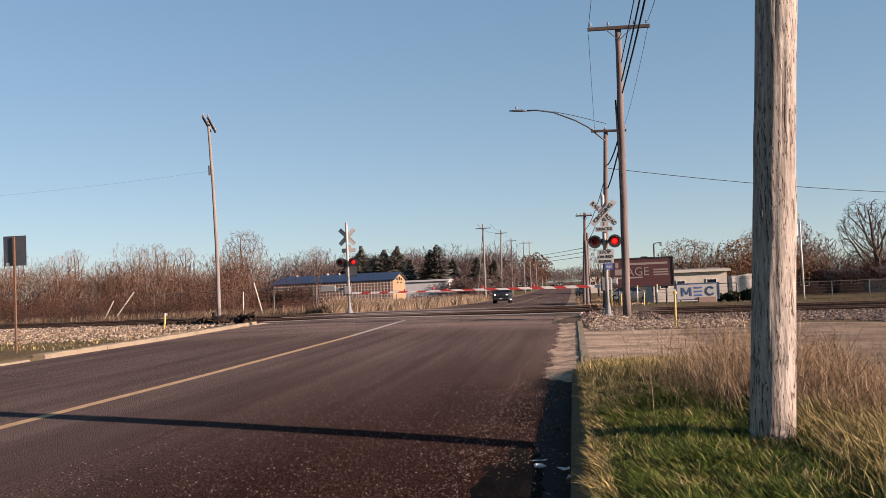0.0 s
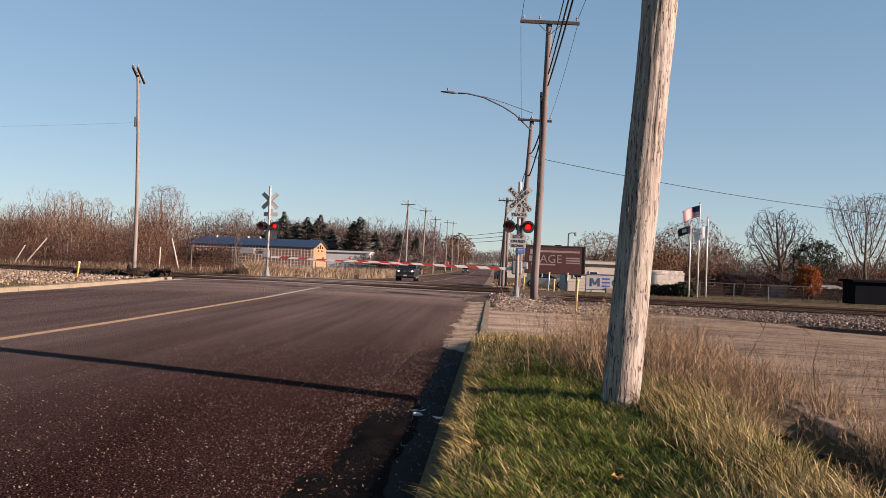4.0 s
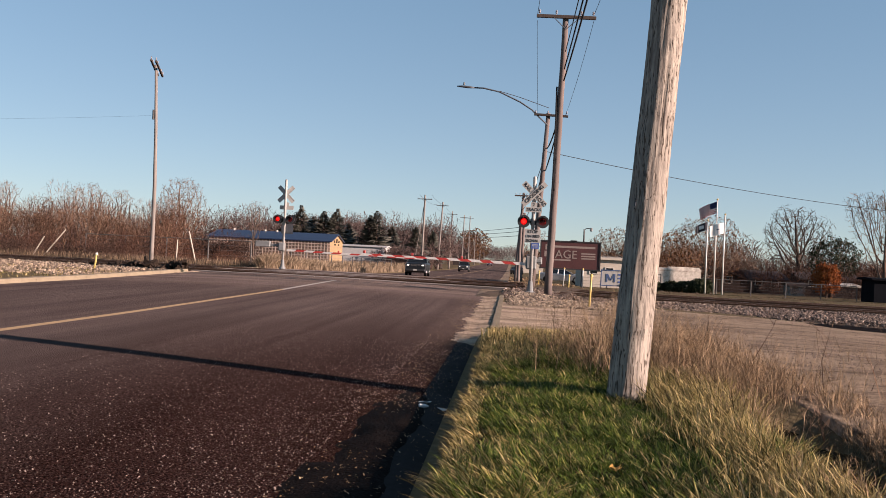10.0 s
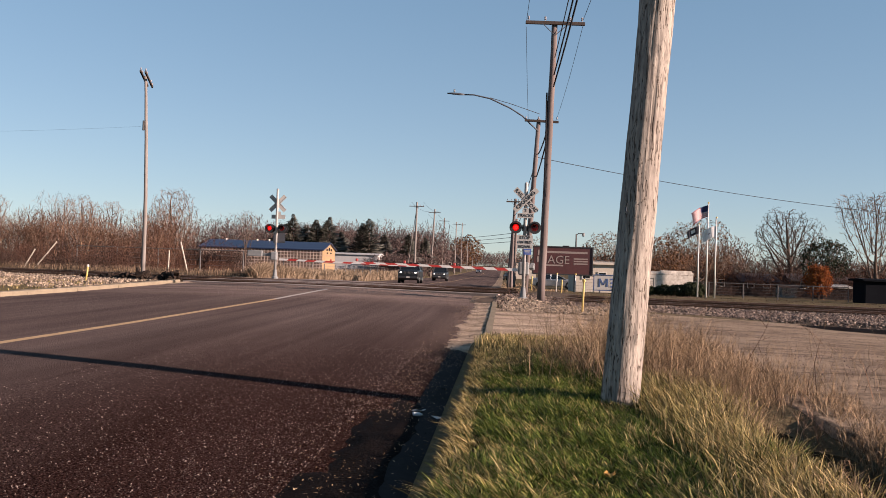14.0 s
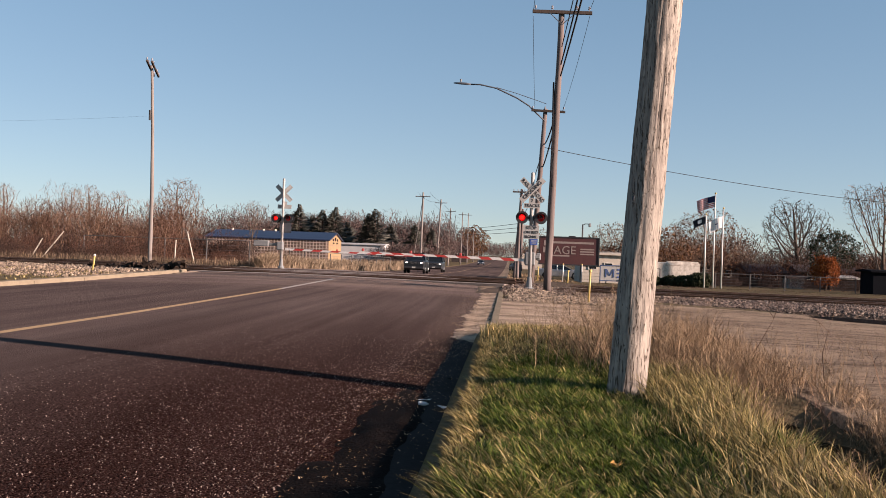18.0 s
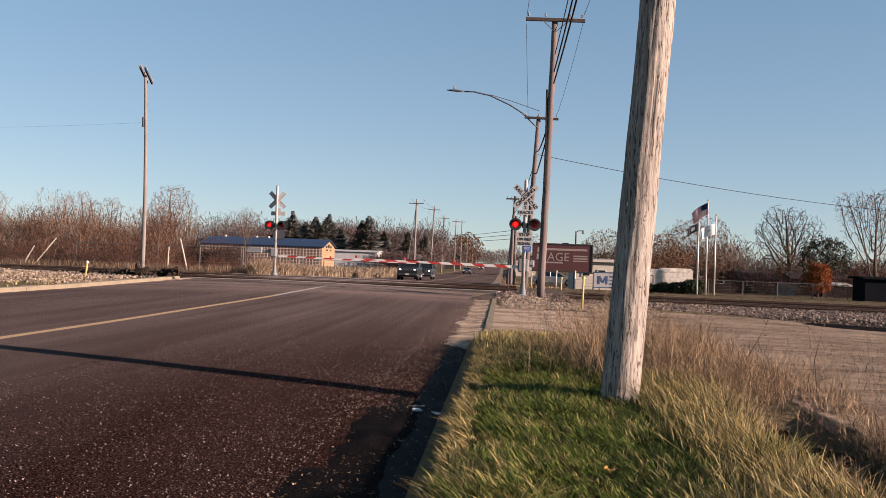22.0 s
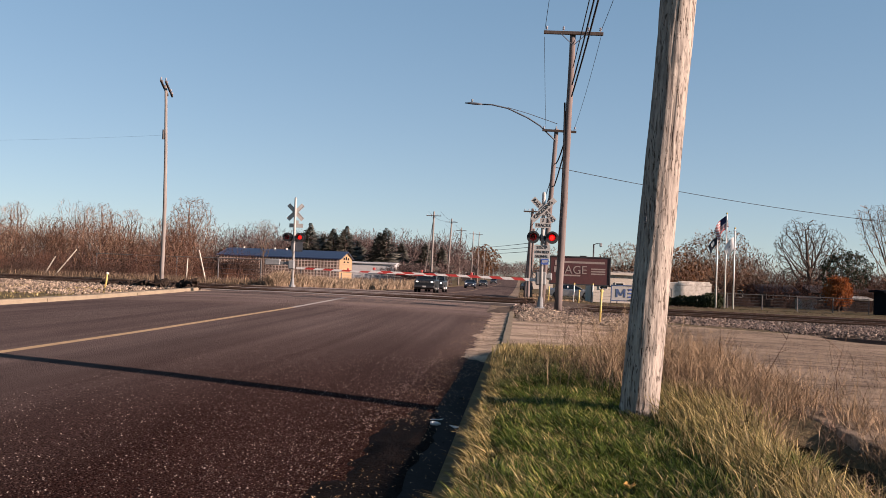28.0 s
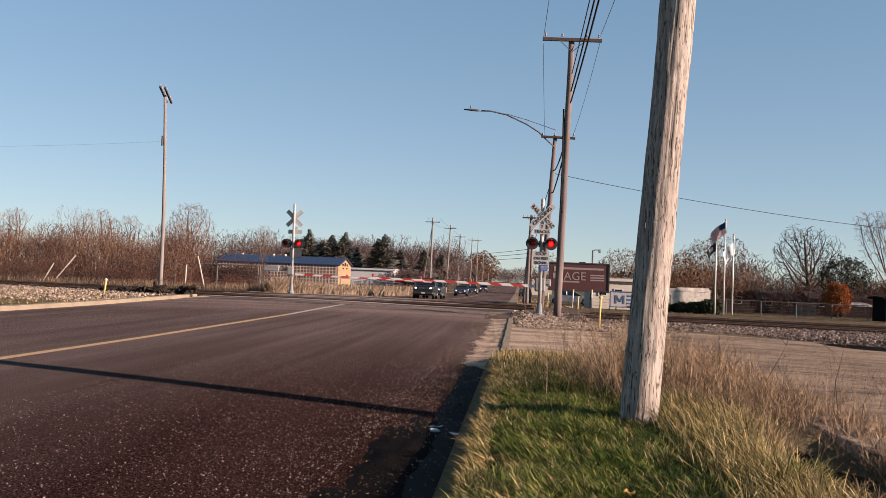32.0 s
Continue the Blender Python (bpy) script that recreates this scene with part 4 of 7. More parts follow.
box(bm, 0.55, -0.15, 8.38, 1.65, 0.1, 0.11, 0.008, pose(0, 0, 0, 0, 2, 0))
arm = part("crossarm", bm, M_POLE_DARK, P2)
for x in (-0.2, 0.4, 1.3):
    insulator(arm, (x, -0.15, 8.44))
bm = bmesh.new()
tube(bm, [(0.4, -0.1, 7.9), (0.0, -0.12, 8.25), (-0.4, -0.15, 8.62), (-1.0, -0.2, 8.98), (-2.0, -0.25, 9.42), (-2.8, -0.28, 9.58), (-3.3, -0.3, 9.58)], 0.035, 8)
part("lamp_arm", bm, M_GALV, P2, sm=True)
bm = bmesh.new()
tube(bm, [(0.45, -0.05, 8.75), (-1.0, -0.2, 9.2), (-2.0, -0.25, 9.46)], 0.016, 6)
part("stay_rod", bm, M_GALV, P2)
bm = bmesh.new()
tube(bm, [(-3.25, -0.3, 9.58), (-3.5, -0.3, 9.6), (-3.8, -0.3, 9.62), (-4.1, -0.3, 9.63)], [0.035, 0.06, 0.055, 0.025], 10)
part("lamp_head", bm, M_GALV, P2, "flat grey street lamp head", True)
bm = bmesh.new()
tube(bm, [(-3.75, -0.3, 9.7), (-3.75, -0.3, 9.82)], 0.045, 8)
part("photocell", bm, M_CASE, P2)

left_pole = utility_pole((-18.05, 44.9, 0.15), (-18.3, 44.9, 10.55), 0.11, 0.068, M_GREY_WOOD, "tall pale grey pole with twin slanted crossarms", [], seg=12, bow=0.09)
for y, dz in ((-0.12, 0.0), (0.12, 0.05)):
    bm = bmesh.new()
    box(bm, 0, 0, 0, 0.09, 1.9, 0.1, 0.01)
    a = part("crossarm", bm, M_POLE_DARK, left_pole)
    a.matrix_basis = pose(-0.2 + (0.13 if y < 0 else -0.13), 0, 10.2 + dz, -13, 0, 11)
    for q in (-0.88, -0.5, 0.5, 0.88):
        insulator(a, (0, q, 0.05))
bm = bmesh.new()
tube(bm, [(-0.18, -0.2, 7.55), (-0.18, -0.2, 8.05)], 0.055, 10)
part("fuse_cutout", bm, M_BLACK, left_pole)

utility_pole((0.85, 75, -0.45), (1.25, 75, 7.0), 0.15, 0.11, M_POLE_FAR, "wooden pole with a short crossarm along the road", [(7.2, -0.75, 0.6, 0)])
utility_pole((1.35, 80, -0.5), (1.45, 80, 5.6), 0.14, 0.11, M_POLE_FAR, "bare wooden pole along the road", [])
utility_pole((1.0, 66, -0.35), (1.05, 66, 4.3), 0.13, 0.1, M_POLE_FAR, "short wooden stub pole along the road", [])
for y, x, h, lean in ((144, -14.0, 12.4, 0.1), (176, -14.0, 13.5, 0.5), (208, -14.0, 13.6, 0.3), (262, -14.0, 15.5, 0.2), (300, -14.0, 17.0, 0.1), (350, -14, 13, 0), (410, -14, 13, 0.2), (480, -14, 13, 0)):
    z = grade(x, y)
    utility_pole((x, y, z - 0.2), (x + lean, y, z + h), 0.19, 0.13, M_GREY_WOOD, "distant pale wooden pole beside the road", [(h - 0.5, -1.2, 1.2, 0)], "poles down the road", 8)
bm = bmesh.new()
tube(bm, [(-14.0, 144, 9.6), (-15.3, 144, -1.0)], 0.05, 6)
tagged(part("guy_wire", bm, M_GREY_WOOD), "leaning stay beside the far pole", "guy wire")
for y0, y1 in ((144, 176), (176, 208), (208, 262), (262, 300)):
    for dx in (-1.0, 1.0):
        wire((-13.8 + dx, y0, grade(-14, y0) + 12.4), (-13.6 + dx, y1, grade(-14, y1) + 13.0), 0.5, 0.018, "thin overhead wire between the far poles")

# wires from the tall pole up to the near pole and onward
for a, b, s, r in (
    ((0.95, 31.0, 9.85), (1.2, 8.1, 10.5), 0.25, 0.009), ((2.9, 31.1, 9.95), (3.15, 8.1, 10.5), 0.3, 0.009),
    ((1.95, 31.0, 8.0), (2.08, 8.1, 9.6), 0.3, 0.024), ((1.95, 31.0, 7.6), (2.12, 8.1, 9.3), 0.35, 0.026), ((1.96, 31.0, 8.6), (2.04, 8.1, 9.9), 0.25, 0.016),
    ((1.85, 31.1, 6.4), (1.95, 44.0, 6.9), 0.15, 0.03), ((1.85, 31.1, 6.1), (1.9, 44.0, 5.8), 0.1, 0.03),
    ((1.75, 44.0, 5.6), (1.2, 75, 4.6), 0.5, 0.02), ((1.75, 44.0, 6.2), (1.2, 75, 5.6), 0.4, 0.02),
    ((0.95, 31.2, 9.7), (1.4, 44, 8.6), 0.2, 0.008), ((2.9, 31.2, 9.75), (2.75, 44, 8.55), 0.2, 0.008),
):
    wire(a, b, s, r, "black overhead cable between the poles")
utility_pole((27.35, 60, land_z(27.35, 60) - 0.1), (27.3, 60, 10.2), 0.14, 0.1, M_POLE_FAR, "wooden pole with a short crossarm behind the lawn", [(10.0, -0.8, 0.65, 0)])
wire((1.78, 44.0, 6.75), (27.3, 59.9, 5.5), 0.35, 0.016, "thin service wire slung over the lawn")
wire((-18.35, 44.7, 7.9), (-60, 52, 8.7), 0.6, 0.003, "thin wire leading off from the grey pole")
for za, zb in ((4.1, 7.4), (3.75, 6.8), (3.4, 6.1)):
    wire((1.0, 75, za), (-13.2, 208, zb), 0.2, 0.022, "black cable crossing over the road")
# dark cable clutter down the tall pole
bundle = thing("cable_bundle", pose(1.79, 31.12, 0.15), "black cable loops strapped to the tall pole", "cable")
for k in range(6):
    bm = bmesh.new()
    tube(bm, [(0.03 * k - 0.06, 0, 7.25 - 0.4 * k), (-0.05, -0.02, 6.15 - 0.4 * k), (0.01, 0, 5.15 - 0.3 * k)], 0.03, 6)
    part("cable", bm, M_WIRE, bundle)


# ---- crossing signals ----
LAMPS = []


def lamp_unit(parent, x, y, z, face=-1, phase=0):
    """A round black target with hood and red lens; a glowing reflector turns behind the lens."""
    u = new("signal_lamp")
    u.parent = parent
    u.matrix_basis = pose(x, y, z, 0, 0, 0 if face < 0 else 180)
    bm = bmesh.new()
    inner, outer, nseg = 0.125, 0.215, 28
    ring = [[bm.verts.new((r * math.cos(2 * math.pi * k / nseg), yy, r * math.sin(2 * math.pi * k / nseg))) for k in range(nseg)] for r, yy in ((inner, -0.012), (outer, -0.012), (outer, 0.012), (inner, 0.012))]
    for a, b in ((0, 1), (1, 2), (2, 3), (3, 0)):
        for k in range(nseg):
            bm.faces.new((ring[a][k], ring[a][(k + 1) % nseg], ring[b][(k + 1) % nseg], ring[b][k]))
    part("target_disc", bm, M_BLACK, u)
    bm = bmesh.new()
    for r0, r1, y0, y1 in ((0.13, 0.13, 0.0, 0.26), (0.13, 0.04, 0.26, 0.3)):
        a = [bm.verts.new((r0 * math.cos(2 * math.pi * k / 20), y0, r0 * math.sin(2 * math.pi * k / 20))) for k in range(20)]
        b = [bm.verts.new((r1 * math.cos(2 * math.pi * k / 20), y1, r1 * math.sin(2 * math.pi * k / 20))) for k in range(20)]
        for k in range(20):
            bm.faces.new((a[k], b[k], b[(k + 1) % 20], a[(k + 1) % 20]))
    part("housing", bm, M_BLACK, u)
    bm = bmesh.new()
    pr = None
    for k in range(13):
        a = math.radians(10 + 160 * k / 12)
        q = [bm.verts.new((0.15 * math.cos(a), -0.012, 0.15 * math.sin(a))), bm.verts.new((0.15 * math.cos(a), -0.2 * math.sin(a) - 0.03, 0.15 * math.sin(a)))]
        if pr:
            bm.faces.new((pr[0], pr[1], q[1], q[0]))
        pr = q
    hood = part("hood", bm, M_BLACK, u)
    md = hood.modifiers.new("thick", "SOLIDIFY")
    md.thickness = 0.006
    bm = bmesh.new()
    tube(bm, [(0, -0.004, 0), (0, 0.004, 0)], 0.127, 24)
    lens = part("lens", bm, M_LENS, u, "dark red glass lens")
    lens.visible_shadow = False
    bm = bmesh.new()
    for r, y0, y1, mi in ((0.112, -0.006, 0.0, 0), (0.072, -0.014, -0.007, 1), (0.113, 0.001, 0.012, 2)):
        n0 = len(bm.faces)
        tube(bm, [(0, y0, 0), (0, y1, 0)], r, 20)
        bm.faces.ensure_lookup_table()
        for f in list(bm.faces)[n0:]:
            f.material_index = mi
    glow = part("reflector", bm, (M_GLOW, M_CORE, M_BLACK), u, "glowing red reflector with a black back")
    glow.matrix_basis = pose(0, 0.125, 0)
    LAMPS.append((glow, phase))
    return u


def crossbuck(parent, y, z, lit):
    c = new("crossbuck")
    c.parent = parent
    c.matrix_basis = pose(0, y, z)
    for s in (-1, 1):
        bm = bmesh.new()
        box(bm, 0, 0, 0, 1.06, 0.02, 0.2, 0.0)
        m = pose(0, -0.012 * s, 0, 0, -45 * s if s > 0 else 45, 0)
        blade = part("blade", bm, M_SIGNWHITE if lit else M_ALU, c)
        blade.matrix_basis = m
        if not lit:
            for dz in (-0.085, 0.085):
                bm = bmesh.new()
                box(bm, 0, -0.014, dz, 1.06, 0.012, 0.03)
                part("rim", bm, M_SIGNWHITE, blade, "pale folded edge")
    if lit:
        up = pose(0, -0.03, 0, 0, -45, 0)
        dn = pose(0, -0.003, 0, 0, 45, 0)
        lettering("CROSSING", 0.17, M_LETTER, c, up)
        lettering("RAIL", 0.165, M_LETTER, c, dn @ pose(-0.33, 0, 0))
        lettering("ROAD", 0.165, M_LETTER, c, dn @ pose(0.33, 0, 0))
    return c


def plate(parent, name, x, y, z, w, h, mat, label=""):
    bm = bmesh.new()
    box(bm, x, y, z, w, 0.008, h, 0.0)
    return part(name, bm, mat, parent, label)


def gate_arm(parent, m, length, stripe, label):
    """The striped arm, along +x of its own space, in short red and white lengths."""
    arm = new("gate_arm")
    arm.parent = parent
    arm.matrix_basis = m
    arm["label"] = label
    n = int(length / stripe)
    for i in range(n):
        h0 = 0.10 - 0.045 * i / n
        h1 = 0.10 - 0.045 * (i + 1) / n
        bm = bmesh.new()
        x0, x1, lean = i * stripe, (i + 1) * stripe, 0.07
        q = [(x0 - lean * (i > 0), -h0 / 2), (x1 - lean, -h1 / 2), (x1 + lean * (i < n - 1), h1 / 2), (x0 + lean * (i > 0), h0 / 2)]
        a = [bm.verts.new((x, -0.02, z)) for x, z in q]
        b = [bm.verts.new((x, 0.02, z)) for x, z in q]
        bm.faces.new(a)
        bm.faces.new(b[::-1])
        for k in range(4):
            bm.faces.new((a[k], b[k], b[(k + 1) % 4], a[(k + 1) % 4]))
        part("stripe", bm, M_RED if i % 2 else M_WHITE, arm)
    for q in (0.38, 0.68, 0.97):
        bm = bmesh.new()
        box(bm, q * length, 0, 0.085, 0.09, 0.07, 0.1, 0.02)
        part("arm_lamp", bm, M_RED, arm)
    return arm


def crossing_signal(x, y, z, face, label, height, lz, cz, gap=0.32):
    """face -1: the written side looks to -y."""
    s = thing("crossing_signal", pose(x, y, z), label, "crossing signal", "crossing signals")
    bm = bmesh.new()
    tube(bm, [(0, 0, 0.35), (0, 0, height - 0.05), (0, 0, height), (0, 0, height + 0.03)], [0.062, 0.062, 0.06, 0.02], 14)
    part("mast", bm, M_ALU, s, sm=True)
    bm = bmesh.new()
    tube(bm, [(0, 0, -0.1), (0, 0, 0.03), (0, 0, 0.05), (0, 0, 0.28), (0, 0, 0.4)], [0.16, 0.16, 0.11, 0.085, 0.07], 12)
    part("base_casting", bm, M_CASE, s, "grey cast base")
    bm = bmesh.new()
    tube(bm, [(-gap - 0.05, 0.13, lz), (gap + 0.05, 0.13, lz)], 0.035, 8)
    box(bm, 0, 0.09, lz, 0.2, 0.16, 0.22, 0.02)
    part("lamp_crossarm", bm, M_BLACK, s)
    for k, dx in ((0, -gap), (1, gap)):
        lamp_unit(s, dx, -0.2, lz, -1, k)
    crossbuck(s, face * 0.09, cz, face < 0)
    return s


SR = crossing_signal(1.12, 30.8, 0.27, -1, "aluminium crossing signal with flashing red lamps and lowered gate", 3.95, 2.42, 3.36)
plate(SR, "tracks_plate", 0, -0.1, 2.83, 0.56, 0.17, M_SIGNWHITE)
lettering("TRACKS", 0.14, M_LETTER, SR, pose(0, -0.108, 2.83))
plate(SR, "number_plate", 0, -0.1, 3.0, 0.22, 0.16, M_SIGNWHITE)
lettering("2", 0.15, M_LETTER, SR, pose(0, -0.108, 3.0))
plate(SR, "stop_plate", 0.0, -0.12, 1.93, 0.54, 0.46, M_SIGNWHITE)
for i, w in enumerate(("STOP", "ON RED", "SIGNAL")):
    lettering(w, 0.15 if i == 0 else 0.13, M_LETTER, SR, pose(0, -0.13, 2.07 - 0.15 * i))
plate(SR, "notice_plate", 0.1, -0.12, 1.6, 0.26, 0.2, M_BLUE, "small blue notice plate")
bars(SR, [(0.1, 1.64, 0.2, 0.02), (0.1, 1.6, 0.2, 0.02), (0.1, 1.56, 0.16, 0.02)], M_SIGNWHITE, -0.127)
bm = bmesh.new()
box(bm, 0.0, 0.3, 1.02, 0.36, 0.36, 0.46, 0.04)
part("gate_machine", bm, M_CASE, SR, "grey gate machine case")
bm = bmesh.new()
box(bm, 0.2, 0.3, 1.1, 0.3, 0.1, 0.14, 0.02)
box(bm, 0.3, 0.42, 1.1, 0.16, 0.2, 0.26, 0.03)
part("counterweight", bm, M_CASE, SR)
gate_arm(SR, pose(-0.2, 0.08, 0.97, 0, 0, 180) @ pose(0, 0, 0, 0, -0.8, 0), 5.75, 0.38, "lowered red and white striped gate arm")

SL = crossing_signal(-10.93, 44.0, 0.42, 1, "crossing signal seen from behind with red lamps and lowered gate", 4.4, 2.43, 3.69)
plate(SL, "tracks_plate", 0.05, 0.1, 3.02, 0.7, 0.2, M_SIGNWHITE)
plate(SL, "number_plate", 0.05, 0.1, 3.2, 0.24, 0.16, M_SIGNWHITE)
plate(SL, "stop_plate", 0.12, 0.12, 1.97, 0.6, 0.5, M_SIGNBACK)
for dx in (-0.32, 0.32):
    lamp_unit(SL, dx, 0.25, 2.43, 1, 0 if dx > 0 else 1)
bm = bmesh.new()
box(bm, 0.0, -0.28, 1.05, 0.3, 0.3, 0.42, 0.04)
part("gate_machine", bm, M_CASE, SL, "grey gate machine case")
bm = bmesh.new()
box(bm, -0.55, -0.28, 1.12, 0.8, 0.1, 0.14, 0.02)
box(bm, -0.95, -0.28, 1.16, 0.75, 0.25, 0.3, 0.03)
part("counterweight", bm, M_CASE, SL)
gate_arm(SL, pose(0.2, -0.1, 0.90, 0, 0, 0) @ pose(0, 0, 0, 0, 1.1, 0), 6.9, 0.46, "lowered red and white striped gate arm")


# ---- plants ----
def blades(name, label, category, count, place, mat, seed, curl=0.5, kind="stuff"):
    """Curved blades as one mesh: place(rng) gives x, y, z, height, width, lean direction, lean."""
    rng = random.Random(seed)
    vs, fs = [], []
    for _ in range(count):
        x, y, z, h, w, ld, ln = place(rng)
        a = rng.uniform(0, math.pi)
        dx, dy = math.cos(a) * w / 2, math.sin(a) * w / 2
        lx, ly = math.cos(ld) * ln * h, math.sin(ld) * ln * h
        i = len(vs)
        vs += [(x - dx, y - dy, z), (x + dx, y + dy, z)]
        for q, k in ((0.45, 0.9), (0.78, 0.65)):
            ox, oy, oz = x + lx * q * q, y + ly * q * q, z + h * (q - 0.42 * ln * curl * q * q)
            vs += [(ox + dx * k, oy + dy * k, oz), (ox - dx * k, oy - dy * k, oz)]
        vs.append((x + lx, y + ly, z + h * (1 - 0.42 * ln * curl)))
        fs += [(i, i + 1, i + 2, i + 3), (i + 3, i + 2, i + 4, i + 5), (i + 5, i + 4, i + 6)]
    return tagged(obj(name, vs, fs, mat), label, category, kind=kind)


def lush(x, y):
    """How green the bank is at a place, 0 to 1."""
    n = noise.noise((x * 0.9, y * 0.55, 1.5)) + 0.5 * noise.noise((x * 2.6, y * 1.8, 4.5))
    g = (0.45 + 0.55 * smooth(0.1, 0.5, x)) * (1 - smooth(1.7, 2.3, x)) * (0.35 + 0.65 * smooth(3.8, 6.6, y)) * (1 - smooth(9.8, 12.2, y))
    return min(0.86, max(0.12, g + 0.6 * n + 0.08))


def in_gully(x, y):
    return y < 8.6 and abs(x - gully_x(y)) < 0.3


def tufts(spots, blade):
    """Grass in tufts: spots(rng) gives x, y of a tuft, blade(rng, x, y) its height, lay, and how many blades it has."""
    left = []

    def place(rng):
        while not left:
            cx, cy = spots(rng)
            tall, lay, count, wide = blade(rng, cx, cy)
            for _ in range(count):
                a, r = rng.uniform(0, 6.3), wide * rng.random() ** 0.6
                x, y = max(0.12, cx + r * math.cos(a)), cy + r * math.sin(a)
                out = math.atan2(y - cy, x - cx)
                ld = rng.gauss(lay, 0.5) if rng.random() < 0.65 else rng.gauss(out, 0.6)
                left.append((x, y, land_z(max(x, 0.02), y) - 0.015, tall * rng.uniform(0.45, 1.15), rng.uniform(0.0045, 0.0095), ld, rng.uniform(0.35, 1.35)))
        return left.pop()

    return place


def bank_spots(green):
    def spot(rng):
        while True:
            x, y = rng.uniform(0.13, 2.75), 1.2 + 15.6 * rng.random() ** 1.35
            edge = 2.35 + 0.2 * noise.noise((y * 0.7, 2, 2)) - 0.7 * smooth(9.0, 13.0, y) + 1.2 * smooth(13.0, 15.0, y)
            if x > edge or in_gully(x, y) or (y > 15.2 and rng.random() < 0.6):
                continue
            if (rng.random() < lush(x, y)) == green:
                return x, y

    return spot


def bank_blade(rng, x, y):
    rise = 0.75 + 0.7 * max(0.0, noise.noise((x * 1.6, y * 1.3, 9)) + 0.3)
    tall = rng.uniform(0.07, 0.135) * rise * (0.62 + 0.38 * smooth(0.15, 0.6, x) + 0.9 * (1 - smooth(4.6, 6.2, y)) * (1 - smooth(0.5, 1.0, x))) * (1 + 0.45 * smooth(1.9, 2.3, x))
    lay = 2.5 + 2.2 * noise.noise((x * 0.8, y * 0.8, 5))
    return tall, rng.gauss(lay, 0.5), rng.randint(7, 14), rng.uniform(0.02, 0.055)


blades("grass", "thick matted green grass on the bank", "grass", 86000, tufts(bank_spots(True), bank_blade), M_GRASS, 11)
blades("dry_grass", "yellow dry grass on the bank", "grass", 86000, tufts(bank_spots(False), bank_blade), M_STRAW, 12)


def back_place(rng):
    x, y = rng.uniform(0.1, 2.2), rng.uniform(-8.0, 1.3)
    return x, y, land_z(x, y) - 0.02, rng.uniform(0.05, 0.16), rng.uniform(0.006, 0.013), rng.uniform(0, 6.3), rng.uniform(0.2, 1.2)


blades("dry_grass", "yellow dry grass farther back along the bank", "grass", 9000, back_place, M_STRAW, 17)
blades("grass", "green grass farther back along the bank", "grass", 8000, back_place, M_GRASS, 18)


def kerb_fringe(rng):
    y = 1.2 + 13.0 * rng.random() ** 1.2
    x = rng.uniform(0.09, 0.26)
    tuft = 0.5 + 1.1 * max(0.0, noise.noise((x * 2, y * 2.6, 7)) + 0.25)
    return x, y, land_z(max(x, 0.02), y) + 0.005, rng.uniform(0.06, 0.125) * tuft, rng.uniform(0.005, 0.01), rng.gauss(3.2, 0.9), rng.uniform(0.6, 1.7)


blades("dry_grass", "dry grass hanging over the kerb", "grass", 4200, kerb_fringe, M_STRAW, 14)


def tall_place(rng):
    while True:
        y = rng.uniform(3.2, 9.6)
        x = rng.gauss(2.1, 0.26)
        if 1.6 < x < 2.6 and not in_gully(x, y):
            break
    return x, y, land_z(x, y) - 0.02, rng.uniform(0.1, 0.34), rng.uniform(0.004, 0.009), rng.gauss(2.7, 1.4), rng.uniform(0.2, 1.1)


blades("dry_grass", "tall golden dead grass beside the lot", "grass", 6500, tall_place, M_STRAW, 15)


def fringe_place(rng):
    x = rng.triangular(0.0, 2.6, 0.5)
    y = rng.gauss(14.2, 0.8)
    return x, y, land_z(x, y) - 0.02, rng.uniform(0.08, 0.24), rng.uniform(0.006, 0.012), rng.uniform(0, 6.3), rng.uniform(0.05, 0.6)


blades("dry_grass", "tall straw-coloured grass at the edge of the gravel", "grass", 7000, fringe_place, M_STRAW, 13)


def weeds(name, label, count, place, mat, seed):
    """Thin branching dead stems, one mesh."""
    rng = random.Random(seed)
    vs, fs = [], []

    def stem(p, d, ln, w, depth):
        q = p + d * ln
        a = rng.uniform(0, 6.3)
        s = Vector((math.cos(a), math.sin(a), 0)) * w
        mid = (p + q) / 2 + Vector((rng.uniform(-1, 1), rng.uniform(-1, 1), 0)) * ln * 0.08
        i = len(vs)
        vs.extend([tuple(p - s), tuple(p + s), tuple(mid + s * 0.8), tuple(mid - s * 0.8), tuple(q)])
        fs.extend([(i, i + 1, i + 2, i + 3), (i + 3, i + 2, i + 4)])
        if depth:
            for _ in range(rng.randint(2, 4)):
                t = rng.uniform(0.35, 0.95)
                o = p.lerp(q, t)
                nd = (d + Vector((rng.gauss(0, 0.75), rng.gauss(0, 0.75), rng.gauss(-0.1, 0.3)))).normalized()
                stem(o, nd, ln * rng.uniform(0.3, 0.55), w * 0.65, depth - 1)

    for _ in range(count):
        x, y, z, h, w, depth = place(rng)
        stem(Vector((x, y, z)), Vector((rng.gauss(-0.08, 0.42), rng.gauss(0, 0.42), 1)).normalized(), h, w, depth)
    return tagged(obj(name, vs, fs, mat), label, "weeds", kind="stuff")


